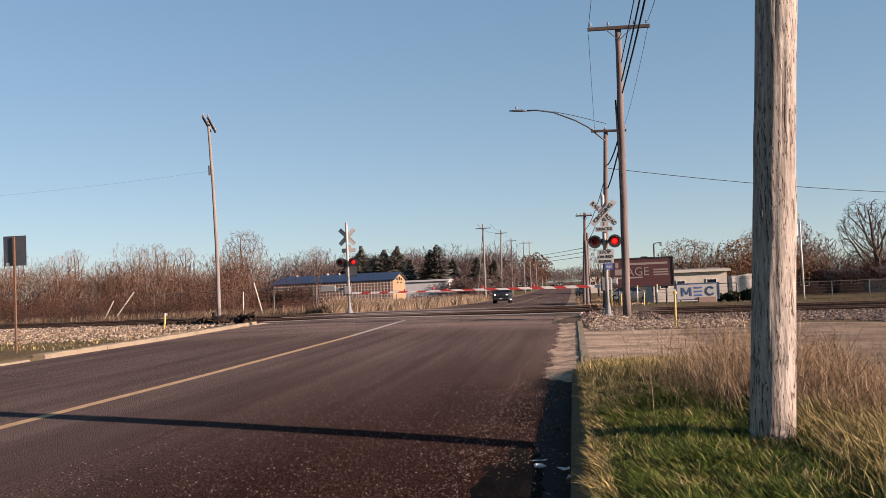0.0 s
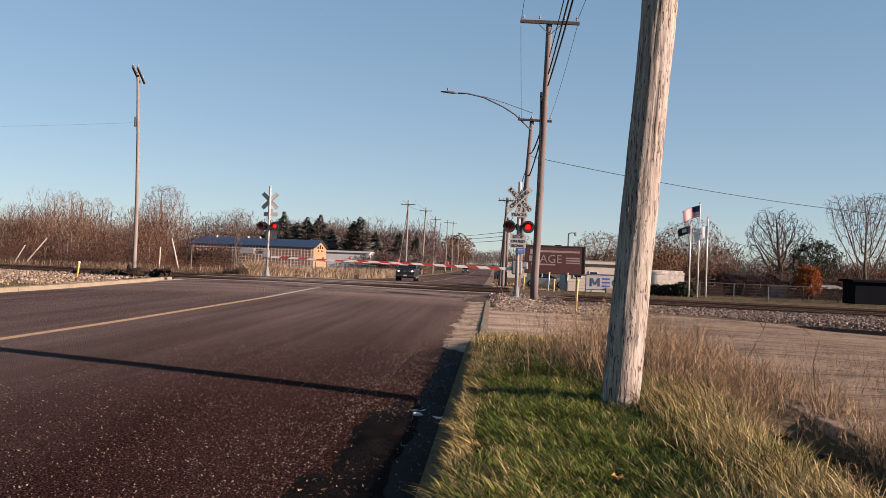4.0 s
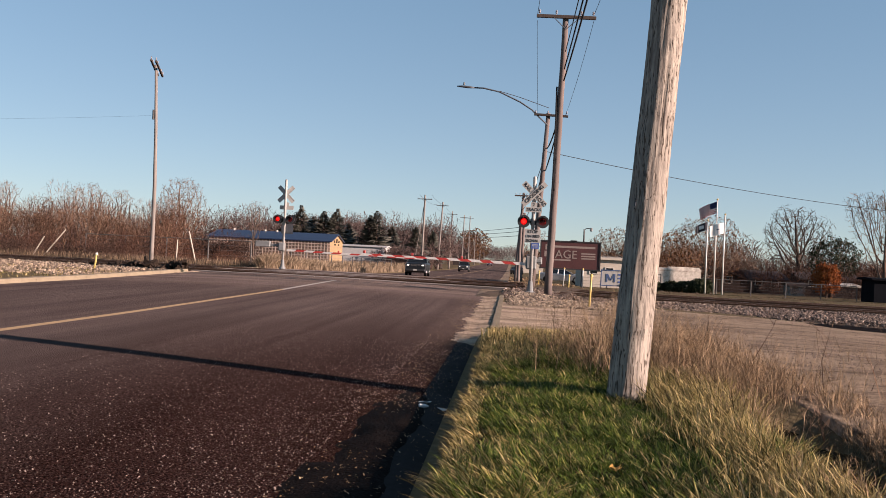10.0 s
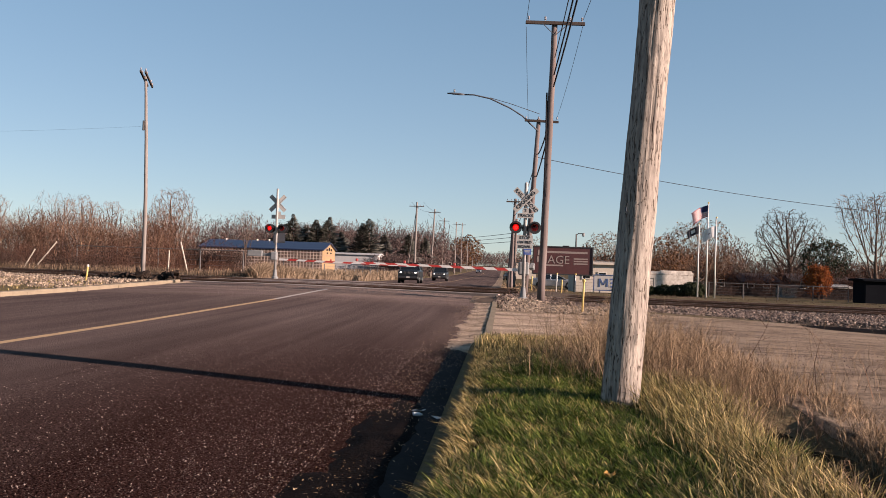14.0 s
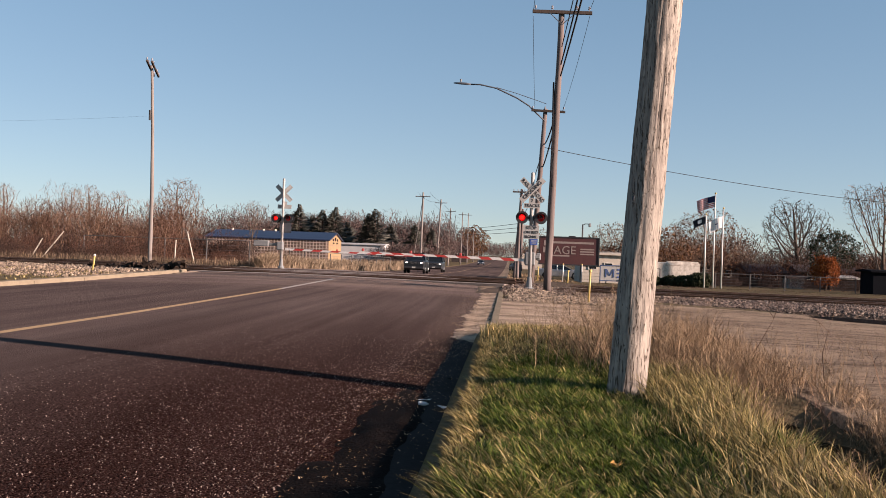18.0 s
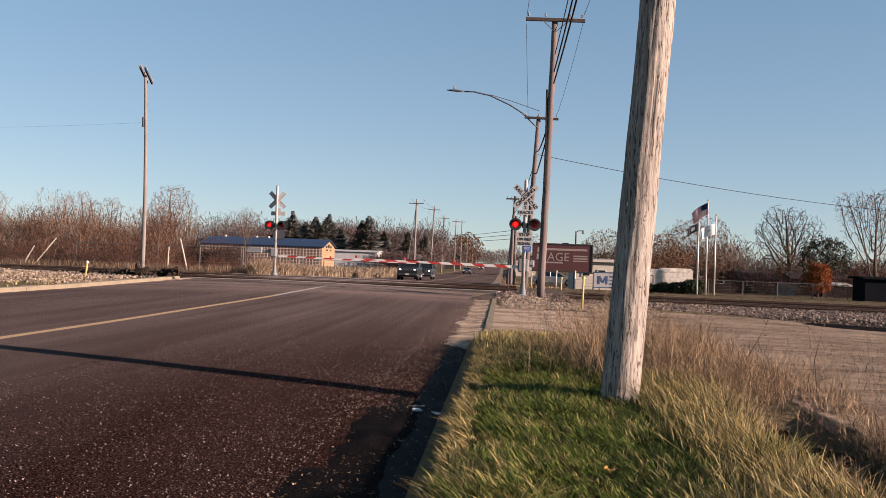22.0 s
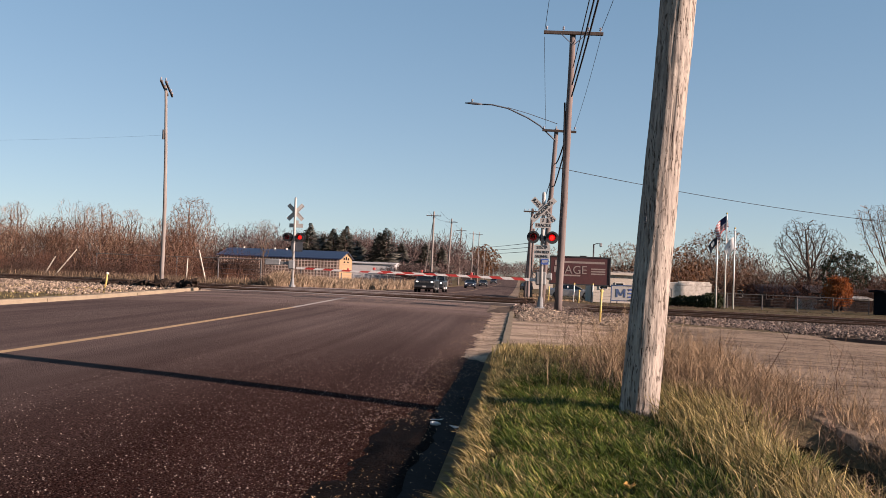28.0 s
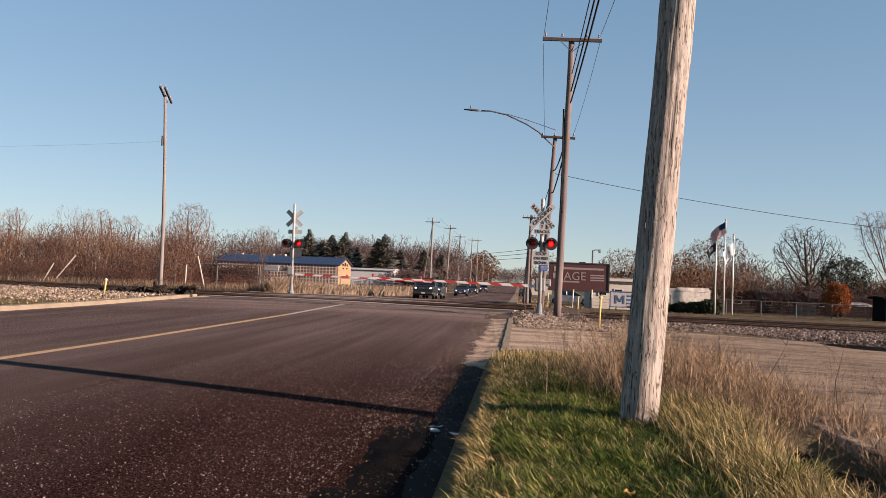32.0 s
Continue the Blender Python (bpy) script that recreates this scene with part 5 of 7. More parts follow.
def weed_place(rng):
    while True:
        y = 2.6 + 11.5 * rng.random()
        c = 3.0 - 0.10 * max(0.0, y - 8.0) + 0.3 * noise.noise((y * 0.8, 3.0, 1.0))
        x = rng.gauss(c, 0.5 if y < 9 else 0.65)
        if noise.noise((x * 2.6, y * 1.7, 2.0)) < rng.uniform(-0.5, 0.15):
            continue
        if x > 1.75 and not (in_gully(x, y) and rng.random() < 0.9) and not (x > 3.7 and rng.random() < 0.6):
            break
    tall = 0.8 + 0.6 * noise.noise((x, y * 0.6, 4)) + 0.5 * smooth(8.6, 10.5, y) * (1 - smooth(12.5, 14.5, y)) - 0.35 * smooth(3.2, 3.8, x)
    return x, y, land_z(x, y) - 0.02, rng.uniform(0.12, 0.36) * max(0.4, tall), rng.uniform(0.0018, 0.0045), rng.choice((1, 2, 2, 3))


weeds("dead_weeds", "tangle of brown dead weeds beside the lot", 6800, weed_place, M_WEED, 21)


def weed_behind_pole(rng):
    x, y = rng.gauss(1.75, 0.42), rng.uniform(9.6, 13.2)
    return x, y, land_z(x, y) - 0.02, rng.uniform(0.3, 0.8), rng.uniform(0.0018, 0.0036), 3 if rng.random() < 0.6 else 2


weeds("dead_weeds", "feathery brown dead weeds standing behind the pole", 760, weed_behind_pole, M_WEED, 22)


def gully_twigs(rng):
    y = rng.uniform(5.2, 8.4)
    return gully_x(y) + rng.gauss(0.05, 0.2), y, land_z(gully_x(y), y), rng.uniform(0.12, 0.4), rng.uniform(0.002, 0.004), 2


weeds("dead_weeds", "dry twigs lying in the runnel", 130, gully_twigs, M_TWIG, 24)


def lot_sprout(rng):
    x, y = rng.uniform(3.6, 7.5), rng.uniform(5, 15)
    return x, y, land_z(x, y), rng.uniform(0.1, 0.45), rng.uniform(0.0015, 0.003), 1


weeds("dead_weeds", "sparse brown stalks at the edge of the lot", 420, lot_sprout, M_WEED, 23)
for x, y, h in ((3.55, 9.2, 0.85), (4.1, 8.2, 0.7), (3.3, 11.2, 0.75), (3.75, 6.3, 0.8), (4.25, 9.6, 0.55)):
    weeds("dead_weed_stalk", "single tall branching dead weed stalk", 1, lambda rng, x=x, y=y, h=h: (x, y, land_z(x, y), h, 0.006, 3), M_TWIG, int(x * 100))


def loose_place(rng):
    x, y = rng.choice(((rng.gauss(-0.7, 0.3), rng.uniform(8, 24)), (rng.uniform(-0.5, 0), rng.uniform(12, 27)), (-0.8 - 3.4 * rng.random() ** 1.5, 3.2 + 11 * rng.random() ** 1.7), (-0.8 - 3.4 * rng.random() ** 1.5, 3.2 + 11 * rng.random() ** 1.7), (-0.8 - 3.4 * rng.random() ** 1.5, 3.2 + 11 * rng.random() ** 1.7)))
    x = min(x, -0.03)
    return (x, y, road_z(x, y) + 0.004)


stones("loose_grit", "loose pale grit on the coarse asphalt", 13000, loose_place, (0.003, 0.0075), M_GRIT, seed=31)


def lot_grit(rng):
    x, y = rng.uniform(0.3, 11), rng.uniform(4, 26)
    if x < 4.4 and y < 17:
        x += 4.3
    return (x, y, lot_z(x, y) + 0.003)


stones("loose_grit", "loose pale stones on the gravel lot", 6000, lot_grit, (0.004, 0.014), M_GRIT, seed=32)


def debris_place(rng):
    x, y = rng.gauss(-0.5, 0.25), rng.uniform(4, 27)
    return min(x, -0.02), y, road_z(min(x, -0.64), y) + 0.005, rng.uniform(0.004, 0.02), rng.uniform(0.004, 0.01), rng.uniform(0, 6.3), rng.uniform(1.0, 2.6)


blades("dead_leaves", "dead leaves and straw caught in the gutter", "leaves", 3600, debris_place, M_WEED, 33)


# left verge and the reeds past the tracks
def verge(x0, x1, y0, y1, h0, h1, w):
    def place(rng):
        x, y = rng.uniform(x0, x1), rng.uniform(y0, y1)
        return x, y, land_z(x, y) - 0.03, rng.uniform(h0, h1), w, rng.uniform(0, 6.3), rng.uniform(0.05, 0.6)

    return place


def skewed(x0, x1, s0, s1, h0, h1, w):
    def place(rng):
        x, s = rng.uniform(x0, x1), rng.uniform(s0, s1)
        y = s - SKEW * x
        h = rng.uniform(h0, h1) * (0.7 + 0.6 * (0.5 + noise.noise((x * 0.4, y * 0.4, 3))))
        return x, y, land_z(x, y) - 0.03, h, w, rng.uniform(0, 6.3), rng.uniform(0.05, 0.5)

    return place


blades("dry_grass", "short dry grass on the verge by the ballast", "grass", 11000, skewed(-34, -13.5, 20.0, 29.0, 0.03, 0.12, 0.015), M_STRAW, 41)
blades("dry_reeds", "tall straw-coloured grass beyond the far track", "grass", 16000, skewed(-60, -13.4, 45.2, 53, 0.15, 0.5, 0.02), M_DULL, 42)


def road_reeds(rng):
    y = 47 + 100 * rng.random() ** 1.3
    x = rng.uniform(max(-0.265 * y, -36.0), -13.2)
    return x, y, land_z(x, y) - 0.03, rng.uniform(0.45, 1.1) * (1 + 0.3 * smooth(80, 120, y)), 0.012 + 0.0003 * y, rng.uniform(0, 6.3), rng.uniform(0.1, 0.9)


blades("dry_reeds", "tall straw-coloured grass along the far road", "grass", 24000, road_reeds, M_REED, 43)
blades("dry_reeds", "patchy straw-coloured grass beyond the far track", "grass", 2500, skewed(-60, -13.4, 45.2, 53, 0.15, 0.45, 0.02), M_WEED, 47)
blades("dry_grass", "dull grass along the far side of the tracks", "grass", 9000, skewed(0.8, 45, 45.0, 48.5, 0.03, 0.09, 0.02), M_DULL, 45)
blades("dry_grass", "dull grass along the road beyond the tracks", "grass", 4000, verge(0.3, 4, 48, 130, 0.06, 0.22, 0.04), M_WEED, 46)


def grown(rng, nodes, parents, goals, step, kill, up=0.0, wander=0.12, most=7000):
    """Branching that grows from nodes towards goals till it has reached them all: nodes, parents, and the girth of each node (tips 1)."""
    nodes, parents = [np.array(p, float) for p in nodes], list(parents)
    heading = [np.array((0.0, 0.0, 1.0)) for _ in nodes]
    limbs = [0] * len(nodes)
    goals = np.array(goals, float)
    pos = np.array(nodes)
    away = np.linalg.norm(goals[:, None] - pos[None], axis=2)
    near, dist = away.argmin(1), away.min(1)
    for _ in range(220):
        live = (dist > kill) & (np.array(limbs)[near] < 3)
        if not live.any() or len(nodes) > most:
            break
        goals, near, dist = goals[live], near[live], dist[live]
        pull = np.zeros((len(nodes), 3))
        np.add.at(pull, near, (goals - np.array(nodes)[near]) / dist[:, None])
        fresh = []
        for i in np.unique(near):
            d = pull[i] / max(1e-6, np.linalg.norm(pull[i])) + 0.3 * heading[i] + np.array((rng.gauss(0, wander), rng.gauss(0, wander), rng.gauss(0, wander) + up))
            d = d / np.linalg.norm(d)
            heading.append(d)
            limbs.append(0)
            limbs[i] += 1
            fresh.append(nodes[i] + step * d)
            parents.append(int(i))
        first = len(nodes)
        nodes += fresh
        away = np.linalg.norm(goals[:, None] - np.array(fresh)[None], axis=2)
        best = away.min(1)
        closer = best < dist
        near = np.where(closer, away.argmin(1) + first, near)
        dist = np.where(closer, best, dist)
    girth = np.zeros(len(nodes))
    for i in range(len(nodes) - 1, -1, -1):
        girth[i] = max(1.0, girth[i]) ** (1 / 2.05)
        if parents[i] >= 0:
            girth[parents[i]] += girth[i] ** 2.05
    return np.array(nodes), parents, girth


def twigs(rng, nodes, parents, girth, count, reach, up):
    """Thin ends on every tip: pairs of points."""
    inner = set(parents)
    ends = []
    for i in range(len(nodes)):
        if girth[i] > 1.7 or parents[i] < 0:
            continue
        d = nodes[i] - nodes[parents[i]]
        d = d / max(1e-6, np.linalg.norm(d))
        for _ in range(count if i not in inner else 1):
            e = d + np.array((rng.gauss(0, 0.55), rng.gauss(0, 0.55), rng.gauss(0, 0.4) + up))
            ends.append((nodes[i], nodes[i] + reach * rng.uniform(0.5, 1.3) * e / np.linalg.norm(e)))
    return ends


def crown_goals(rng, count, mid, wide, high, form):
    """Places for the tips of a plant one metre high: a rounded crown, or a vase that widens upwards."""
    out = []
    while len(out) < count:
        p = Vector((rng.uniform(-1, 1), rng.uniform(-1, 1), rng.uniform(-1, 1)))
        if form == "vase":
            q = (p.z + 1) / 2
            r = (0.12 + 0.88 * q ** 0.8) * (1.0 if q < 0.8 else math.sqrt(max(0.0, 1 - ((q - 0.8) / 0.2) ** 2 * 0.7)))
            if math.hypot(p.x, p.y) > r:
                continue
        elif p.length > 1:
            continue
        k = 1 + 0.22 * noise.noise(p * 1.6 + Vector((count * 0.1 + out[0][0] if out else 0.0, 3, 1)))
        out.append((p.x * wide * k, p.y * wide * k, mid + p.z * high * k))
    return out


def bush_mesh(rng, stems, points, wide, up, r0, rmin, base=0.12):
    """A leafless bush or tree one metre high in flat thin limbs: verts and faces."""
    nodes, parents = [(0.0, 0.0, 0.0)], [-1]
    if stems > 1:
        for k in range(stems):
            a = rng.uniform(0, 6.3)
            nodes += [(0.03 * math.cos(a), 0.03 * math.sin(a), 0.04), (0.07 * math.cos(a), 0.07 * math.sin(a), base + 0.05)]
            parents += [0, len(nodes) - 2]
    else:
        for k in range(1, 5):
            nodes.append((rng.gauss(0, 0.006), rng.gauss(0, 0.006), base * k / 4))
            parents.append(k - 1)
    goals = crown_goals(rng, points, base + (1 - base) / 2, wide, (1 - base) / 2, "vase" if up > 0.1 else "round")
    nodes, parents, girth = grown(rng, nodes, parents, goals, 0.045, 0.055, up, 0.1)
    segs = [(nodes[p], nodes[i], r0 * girth[i] / girth[0]) for i, p in enumerate(parents) if p >= 0]
    segs += [(a, b, rmin) for a, b in twigs(rng, nodes, parents, girth, 2, 0.055, up)]
    top = max(q[2] for _, q, _ in segs)
    vs, fs = [], []
    for p, q, r in segs:
        r = max(r, rmin)
        a = rng.uniform(0, 6.3)
        for turn in (a, a + 1.57) if r > rmin * 2.5 else (a,):
            w = np.array((math.cos(turn), math.sin(turn), 0)) * r
            i = len(vs)
            vs += [tuple(p / top - w), tuple(p / top + w), tuple(q / top + w * 0.75), tuple(q / top - w * 0.75)]
            fs.append((i, i + 1, i + 2, i + 3))
    return np.array(vs), np.array(fs)


def thicket(name, label, category, mat, seed, count, foot, h0, h1, stems, points, wide, up, r0, rmin, base=0.12):
    """A belt of leafless growth as one mesh: foot(rng) gives x, y, height factor."""
    rng = random.Random(seed)
    kinds = [bush_mesh(rng, stems, points, wide, up, r0, rmin, base) for _ in range(4)]
    allv, allf, n = [], [], 0
    for _ in range(count):
        x, y, k = foot(rng)
        v, f = rng.choice(kinds)
        h = rng.uniform(h0, h1) * k
        a = rng.uniform(0, 6.3)
        c, s = math.cos(a), math.sin(a)
        wide = h * rng.uniform(0.85, 1.25)
        out = np.stack([x + wide * (c * v[:, 0] - s * v[:, 1]), y + wide * (s * v[:, 0] + c * v[:, 1]), land_z(x, y) - 0.1 + h * v[:, 2]], 1)
        allv.append(out)
        allf.append(f + n)
        n += len(v)
    return tagged(obj(name, np.concatenate(allv).tolist(), np.concatenate(allf).tolist(), mat), label, category, kind="stuff")


def belt(x0, x1, s0, s1, sc=0.12, floor=0.5, slant=0.1):
    def foot(rng):
        x = rng.uniform(x0, x1)
        y = rng.uniform(s0, s1) - slant * x
        k = floor + (1 - floor) * (0.5 + 0.5 * noise.noise((x * sc, y * 0.05, 2.2))) + 0.25 * noise.noise((x * 0.4, y * 0.15, 8))
        return x, y, max(0.35, k)

    return foot


thicket("scrub", "dense reddish-brown leafless scrub behind the tracks", "scrub", M_THICKET, 51, 230, belt(-80, -21.5, 52, 60), 1.6, 3.0, 4, 230, 0.5, 0.05, 0.010, 0.0042)
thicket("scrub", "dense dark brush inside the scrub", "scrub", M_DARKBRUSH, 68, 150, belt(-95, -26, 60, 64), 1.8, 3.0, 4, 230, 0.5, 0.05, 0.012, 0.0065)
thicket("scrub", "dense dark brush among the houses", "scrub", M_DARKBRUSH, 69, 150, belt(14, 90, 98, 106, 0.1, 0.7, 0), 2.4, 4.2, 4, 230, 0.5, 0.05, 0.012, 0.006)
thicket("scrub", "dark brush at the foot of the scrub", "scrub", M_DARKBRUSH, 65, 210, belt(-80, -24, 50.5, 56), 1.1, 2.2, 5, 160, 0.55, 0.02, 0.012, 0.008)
thicket("scrub", "pale grey-brown brush behind the tracks", "scrub", M_TWIG, 52, 250, belt(-90, -27, 60, 76), 4.8, 7.4, 3, 340, 0.36, 0.2, 0.008, 0.0020)
thicket("scrub", "reddish-brown brush behind the tracks", "scrub", M_THICKET, 66, 240, belt(-95, -24, 62, 80), 4.2, 6.9, 3, 340, 0.42, 0.12, 0.008, 0.0022)
thicket("scrub", "low brown scrub along the fence", "scrub", M_THICKET, 53, 90, belt(-32, -19, 62, 84), 1.1, 2.2, 4, 220, 0.5, 0.05, 0.012, 0.0055)
thicket("woods", "far bare brown woods", "woods", M_FARWOOD, 54, 130, belt(-64, -14, 180, 215, 0.06, 0.8, 0), 9.6, 13.0, 1, 330, 0.42, 0.06, 0.014, 0.0036, 0.2)
thicket("woods", "far bare grey woods", "woods", M_FARWOOD, 55, 140, belt(-140, -16, 205, 240, 0.07, 0.8, 0), 9.0, 12.2, 1, 330, 0.42, 0.06, 0.014, 0.0034, 0.2)
thicket("woods", "bare purple-brown trees behind the houses", "woods", M_THICKET, 56, 260, belt(12, 110, 108, 138, 0.08, 0.7, 0), 4.6, 7.6, 2, 320, 0.45, 0.06, 0.010, 0.0045, 0.15)
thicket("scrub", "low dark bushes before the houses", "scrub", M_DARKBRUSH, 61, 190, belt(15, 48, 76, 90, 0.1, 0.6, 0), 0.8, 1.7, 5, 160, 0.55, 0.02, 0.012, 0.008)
thicket("woods", "bare brown trees among the houses", "woods", M_THICKET, 67, 60, belt(14, 52, 84, 96, 0.1, 0.7, 0), 2.8, 4.8, 2, 320, 0.45, 0.06, 0.012, 0.005, 0.15)
thicket("woods", "bare trees along the far road", "woods", M_FARWOOD, 57, 110, belt(-46, -15.5, 190, 360, 0.06, 0.7, 0), 9, 12.5, 1, 320, 0.42, 0.06, 0.012, 0.0034, 0.2)
thicket("woods", "far bare woods closing the road", "woods", M_FARWOOD, 58, 230, belt(-75, 75, 540, 680, 0.02, 0.75, 0), 9, 14, 2, 200, 0.5, 0.06, 0.014, 0.006, 0.1)
thicket("woods", "bare trees along the far road", "woods", M_FARWOOD, 59, 60, belt(4, 60, 180, 320, 0.06, 0.6, 0), 6, 10, 1, 300, 0.45, 0.06, 0.012, 0.0034, 0.18)


def tree(x, y, height, seed, label, trunk=0.2, points=700, shape=(0.56, 0.4, 0.44), form="round", leaf=None, leaf_n=0, leaf_size=0.16, mat=M_BARK, twig=M_TWIG, thin=1.0, up=0.05):
    """shape: the crown's middle, half width and half height, for a tree one metre high."""
    rng = random.Random(seed)
    mid, wide, high = shape
    fork = max(0.1, mid - high + 0.04)
    lean = (rng.gauss(0, 0.02), rng.gauss(0, 0.02))
    nodes = [(lean[0] * k / 6, lean[1] * k / 6, fork * k / 6) for k in range(7)]
    nodes, parents, girth = grown(rng, nodes, range(-1, 6), crown_goals(rng, points, mid, wide, high, form), 0.023, 0.027, up, 0.07)
    ends = twigs(rng, nodes, parents, girth, 3, 0.032, up)
    k = height / max(p[2] for p in nodes)
    t = thing("tree", pose(x, y, land_z(x, y) - 0.1), label, "tree", "bare trees" if not leaf else "")
    fat = trunk / girth[0]
    limbs = [(nodes[p] * k, nodes[i] * k, fat * girth[p], fat * girth[i]) for i, p in enumerate(parents) if p >= 0]
    big = [g for g in limbs if g[3] > 0.2 * trunk]
    small = [g for g in limbs if g[3] <= 0.2 * trunk] + [(a * k, b * k, 0.0, 0.0) for a, b in ends]

    def solid(name, segs, sides, mt, rmin):
        vs, fs = [], []
        for p, q, r0, r1 in segs:
            d = Vector(q - p).normalized()
            a = d.orthogonal().normalized()
            b = d.cross(a)
            i = len(vs)
            for c, r in ((p, max(min(r0, r1 * 1.5), rmin)), (q, max(r1, rmin))):
                for j in range(sides):
                    w = 2 * math.pi * j / sides
                    o = Vector(c) + (a * math.cos(w) + b * math.sin(w)) * r
                    vs.append((o.x, o.y, o.z))
            fs += [(i + j, i + (j + 1) % sides, i + sides + (j + 1) % sides, i + sides + j) for j in range(sides)]
        return obj(name, vs, fs, mt, t, sm=True)

    solid("trunk", big, 8, mat, 0.03)
    solid("crown", small, 3, twig, 0.011 * thin)
    if leaf:
        tips = [b * k for _, b in ends]
        vs, fs = [], []
        for _ in range(leaf_n):
            c = Vector(rng.choice(tips)) + Vector((rng.gauss(0, 0.12), rng.gauss(0, 0.12), rng.gauss(0, 0.12)))
            m = Euler([rng.uniform(0, 6.3) for _ in range(3)]).to_matrix()
            sz = leaf_size * rng.uniform(0.6, 1.3)
            i = len(vs)
            for a, b in ((-1, 0), (0, -0.55), (1, 0), (0, 0.55)):
                o = c + m @ Vector((a * sz, b * sz, 0))
                vs.append((o.x, o.y, o.z))
            fs.append((i, i + 1, i + 2, i + 3))
        obj("leaves", vs, fs, leaf, t)
    return t


thicket("scrub", "dark undergrowth before the far woods", "scrub", M_FARWOOD, 62, 230, belt(-150, -15, 170, 184, 0.06, 0.75, 0), 4.0, 7.6, 4, 150, 0.5, 0.05, 0.02, 0.014)
thicket("scrub", "dark undergrowth behind the houses", "scrub", M_THICKET, 63, 150, belt(14, 120, 104, 114, 0.06, 0.75, 0), 2.2, 4.0, 4, 150, 0.5, 0.05, 0.02, 0.012)
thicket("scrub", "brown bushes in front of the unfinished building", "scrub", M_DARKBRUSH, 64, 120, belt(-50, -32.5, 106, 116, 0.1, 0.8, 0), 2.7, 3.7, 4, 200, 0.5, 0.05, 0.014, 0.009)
thicket("scrub", "dark brush before the white shed", "scrub", M_FARWOOD, 71, 90, belt(-32, -15, 140, 148, 0.1, 0.8, 0), 1.0, 1.7, 4, 160, 0.5, 0.05, 0.016, 0.011)
thicket("scrub", "brown brush beside the white shed", "scrub", M_FARWOOD, 72, 60, belt(-22.5, -14.8, 148, 162, 0.1, 0.8, 0), 2.6, 5.0, 3, 220, 0.5, 0.05, 0.014, 0.009)
BARE = "bare leafless tree with a wide rounded crown"
tree(-34.6, 92, 9.0, 1, BARE, 0.25, 2300, (0.6, 0.34, 0.42), thin=0.8)
for x, y, h, sd in ((-39.6, 82, 7.2, 3), (-37.6, 80, 6.4, 4), (-42.2, 84, 7.0, 5), (-36.6, 82, 6.7, 6), (-48, 82, 7.0, 8), (-30, 104, 7.6, 9), (-53, 80, 7.2, 10), (-60, 82, 7.4, 11)):
    tree(x, y, h, sd, "slender bare tree rising from the scrub", 0.085, 420, (0.62, 0.2, 0.38), "vase", thin=0.6, up=0.25)
tree(9.6, 78, 5.2, 20, "low spreading bare tree with a few brown leaves", 0.17, 1500, (0.62, 0.52, 0.38), leaf=M_OAKLEAF, leaf_n=260, leaf_size=0.09, thin=0.9)
tree(17.9, 82, 6.9, 21, "bare tree with rusty leaves behind the flags", 0.18, 1700, (0.6, 0.52, 0.4), leaf=M_OAKLEAF, leaf_n=900, leaf_size=0.09, thin=0.9)
tree(14.0, 78, 5.0, 22, "bare tree with orange-brown leaves behind the pale building", 0.16, 1300, (0.56, 0.48, 0.42), leaf=M_OAKLEAF, leaf_n=1300, leaf_size=0.1, thin=0.9)
tree(31.8, 102, 9.9, 23, "tall bare tree with a broad open crown", 0.38, 1500, (0.62, 0.37, 0.38), thin=0.9, twig=M_BARK)
tree(34.2, 84, 10.0, 24, "large bare grey tree with upswept limbs", 0.22, 1500, (0.58, 0.42, 0.42), "vase", thin=0.9, up=0.3)
tree(40.5, 86, 9.6, 25, "large bare grey tree with upswept limbs", 0.22, 1500, (0.58, 0.42, 0.42), "vase", thin=0.9, up=0.3)
tree(28.5, 82, 3.0, 26, "small round tree in bright orange leaf", 0.1, 500, (0.55, 0.38, 0.44), leaf=M_ORANGE, leaf_n=6500, leaf_size=0.075)
tree(31.9, 90, 5.9, 27, "weeping evergreen tree with dark hanging leaves", 0.16, 500, (0.66, 0.42, 0.34), leaf=M_SHRUB, leaf_n=3600, leaf_size=0.1, up=-0.1)
tree(24.5, 96, 4.5, 28, "small bare tree among the houses", 0.12, 500, (0.58, 0.45, 0.42))
tree(21.5, 100, 4.2, 29, "small bare tree among the houses", 0.12, 500, (0.58, 0.45, 0.42))
tree(4.2, 150, 8.0, 30, "bare tree beside the far road", 0.2, 500, (0.6, 0.38, 0.4), thin=1.6)
tree(-16.6, 430, 17.0, 31, "far brown tree beside the road", 0.4, 700, (0.56, 0.42, 0.44), leaf=M_OAKLEAF, leaf_n=2200, leaf_size=0.36, thin=4)
tree(-19.0, 400, 15.0, 32, "far brown tree beside the road", 0.35, 700, (0.56, 0.42, 0.44), leaf=M_OAKLEAF, leaf_n=1600, leaf_size=0.34, thin=4)


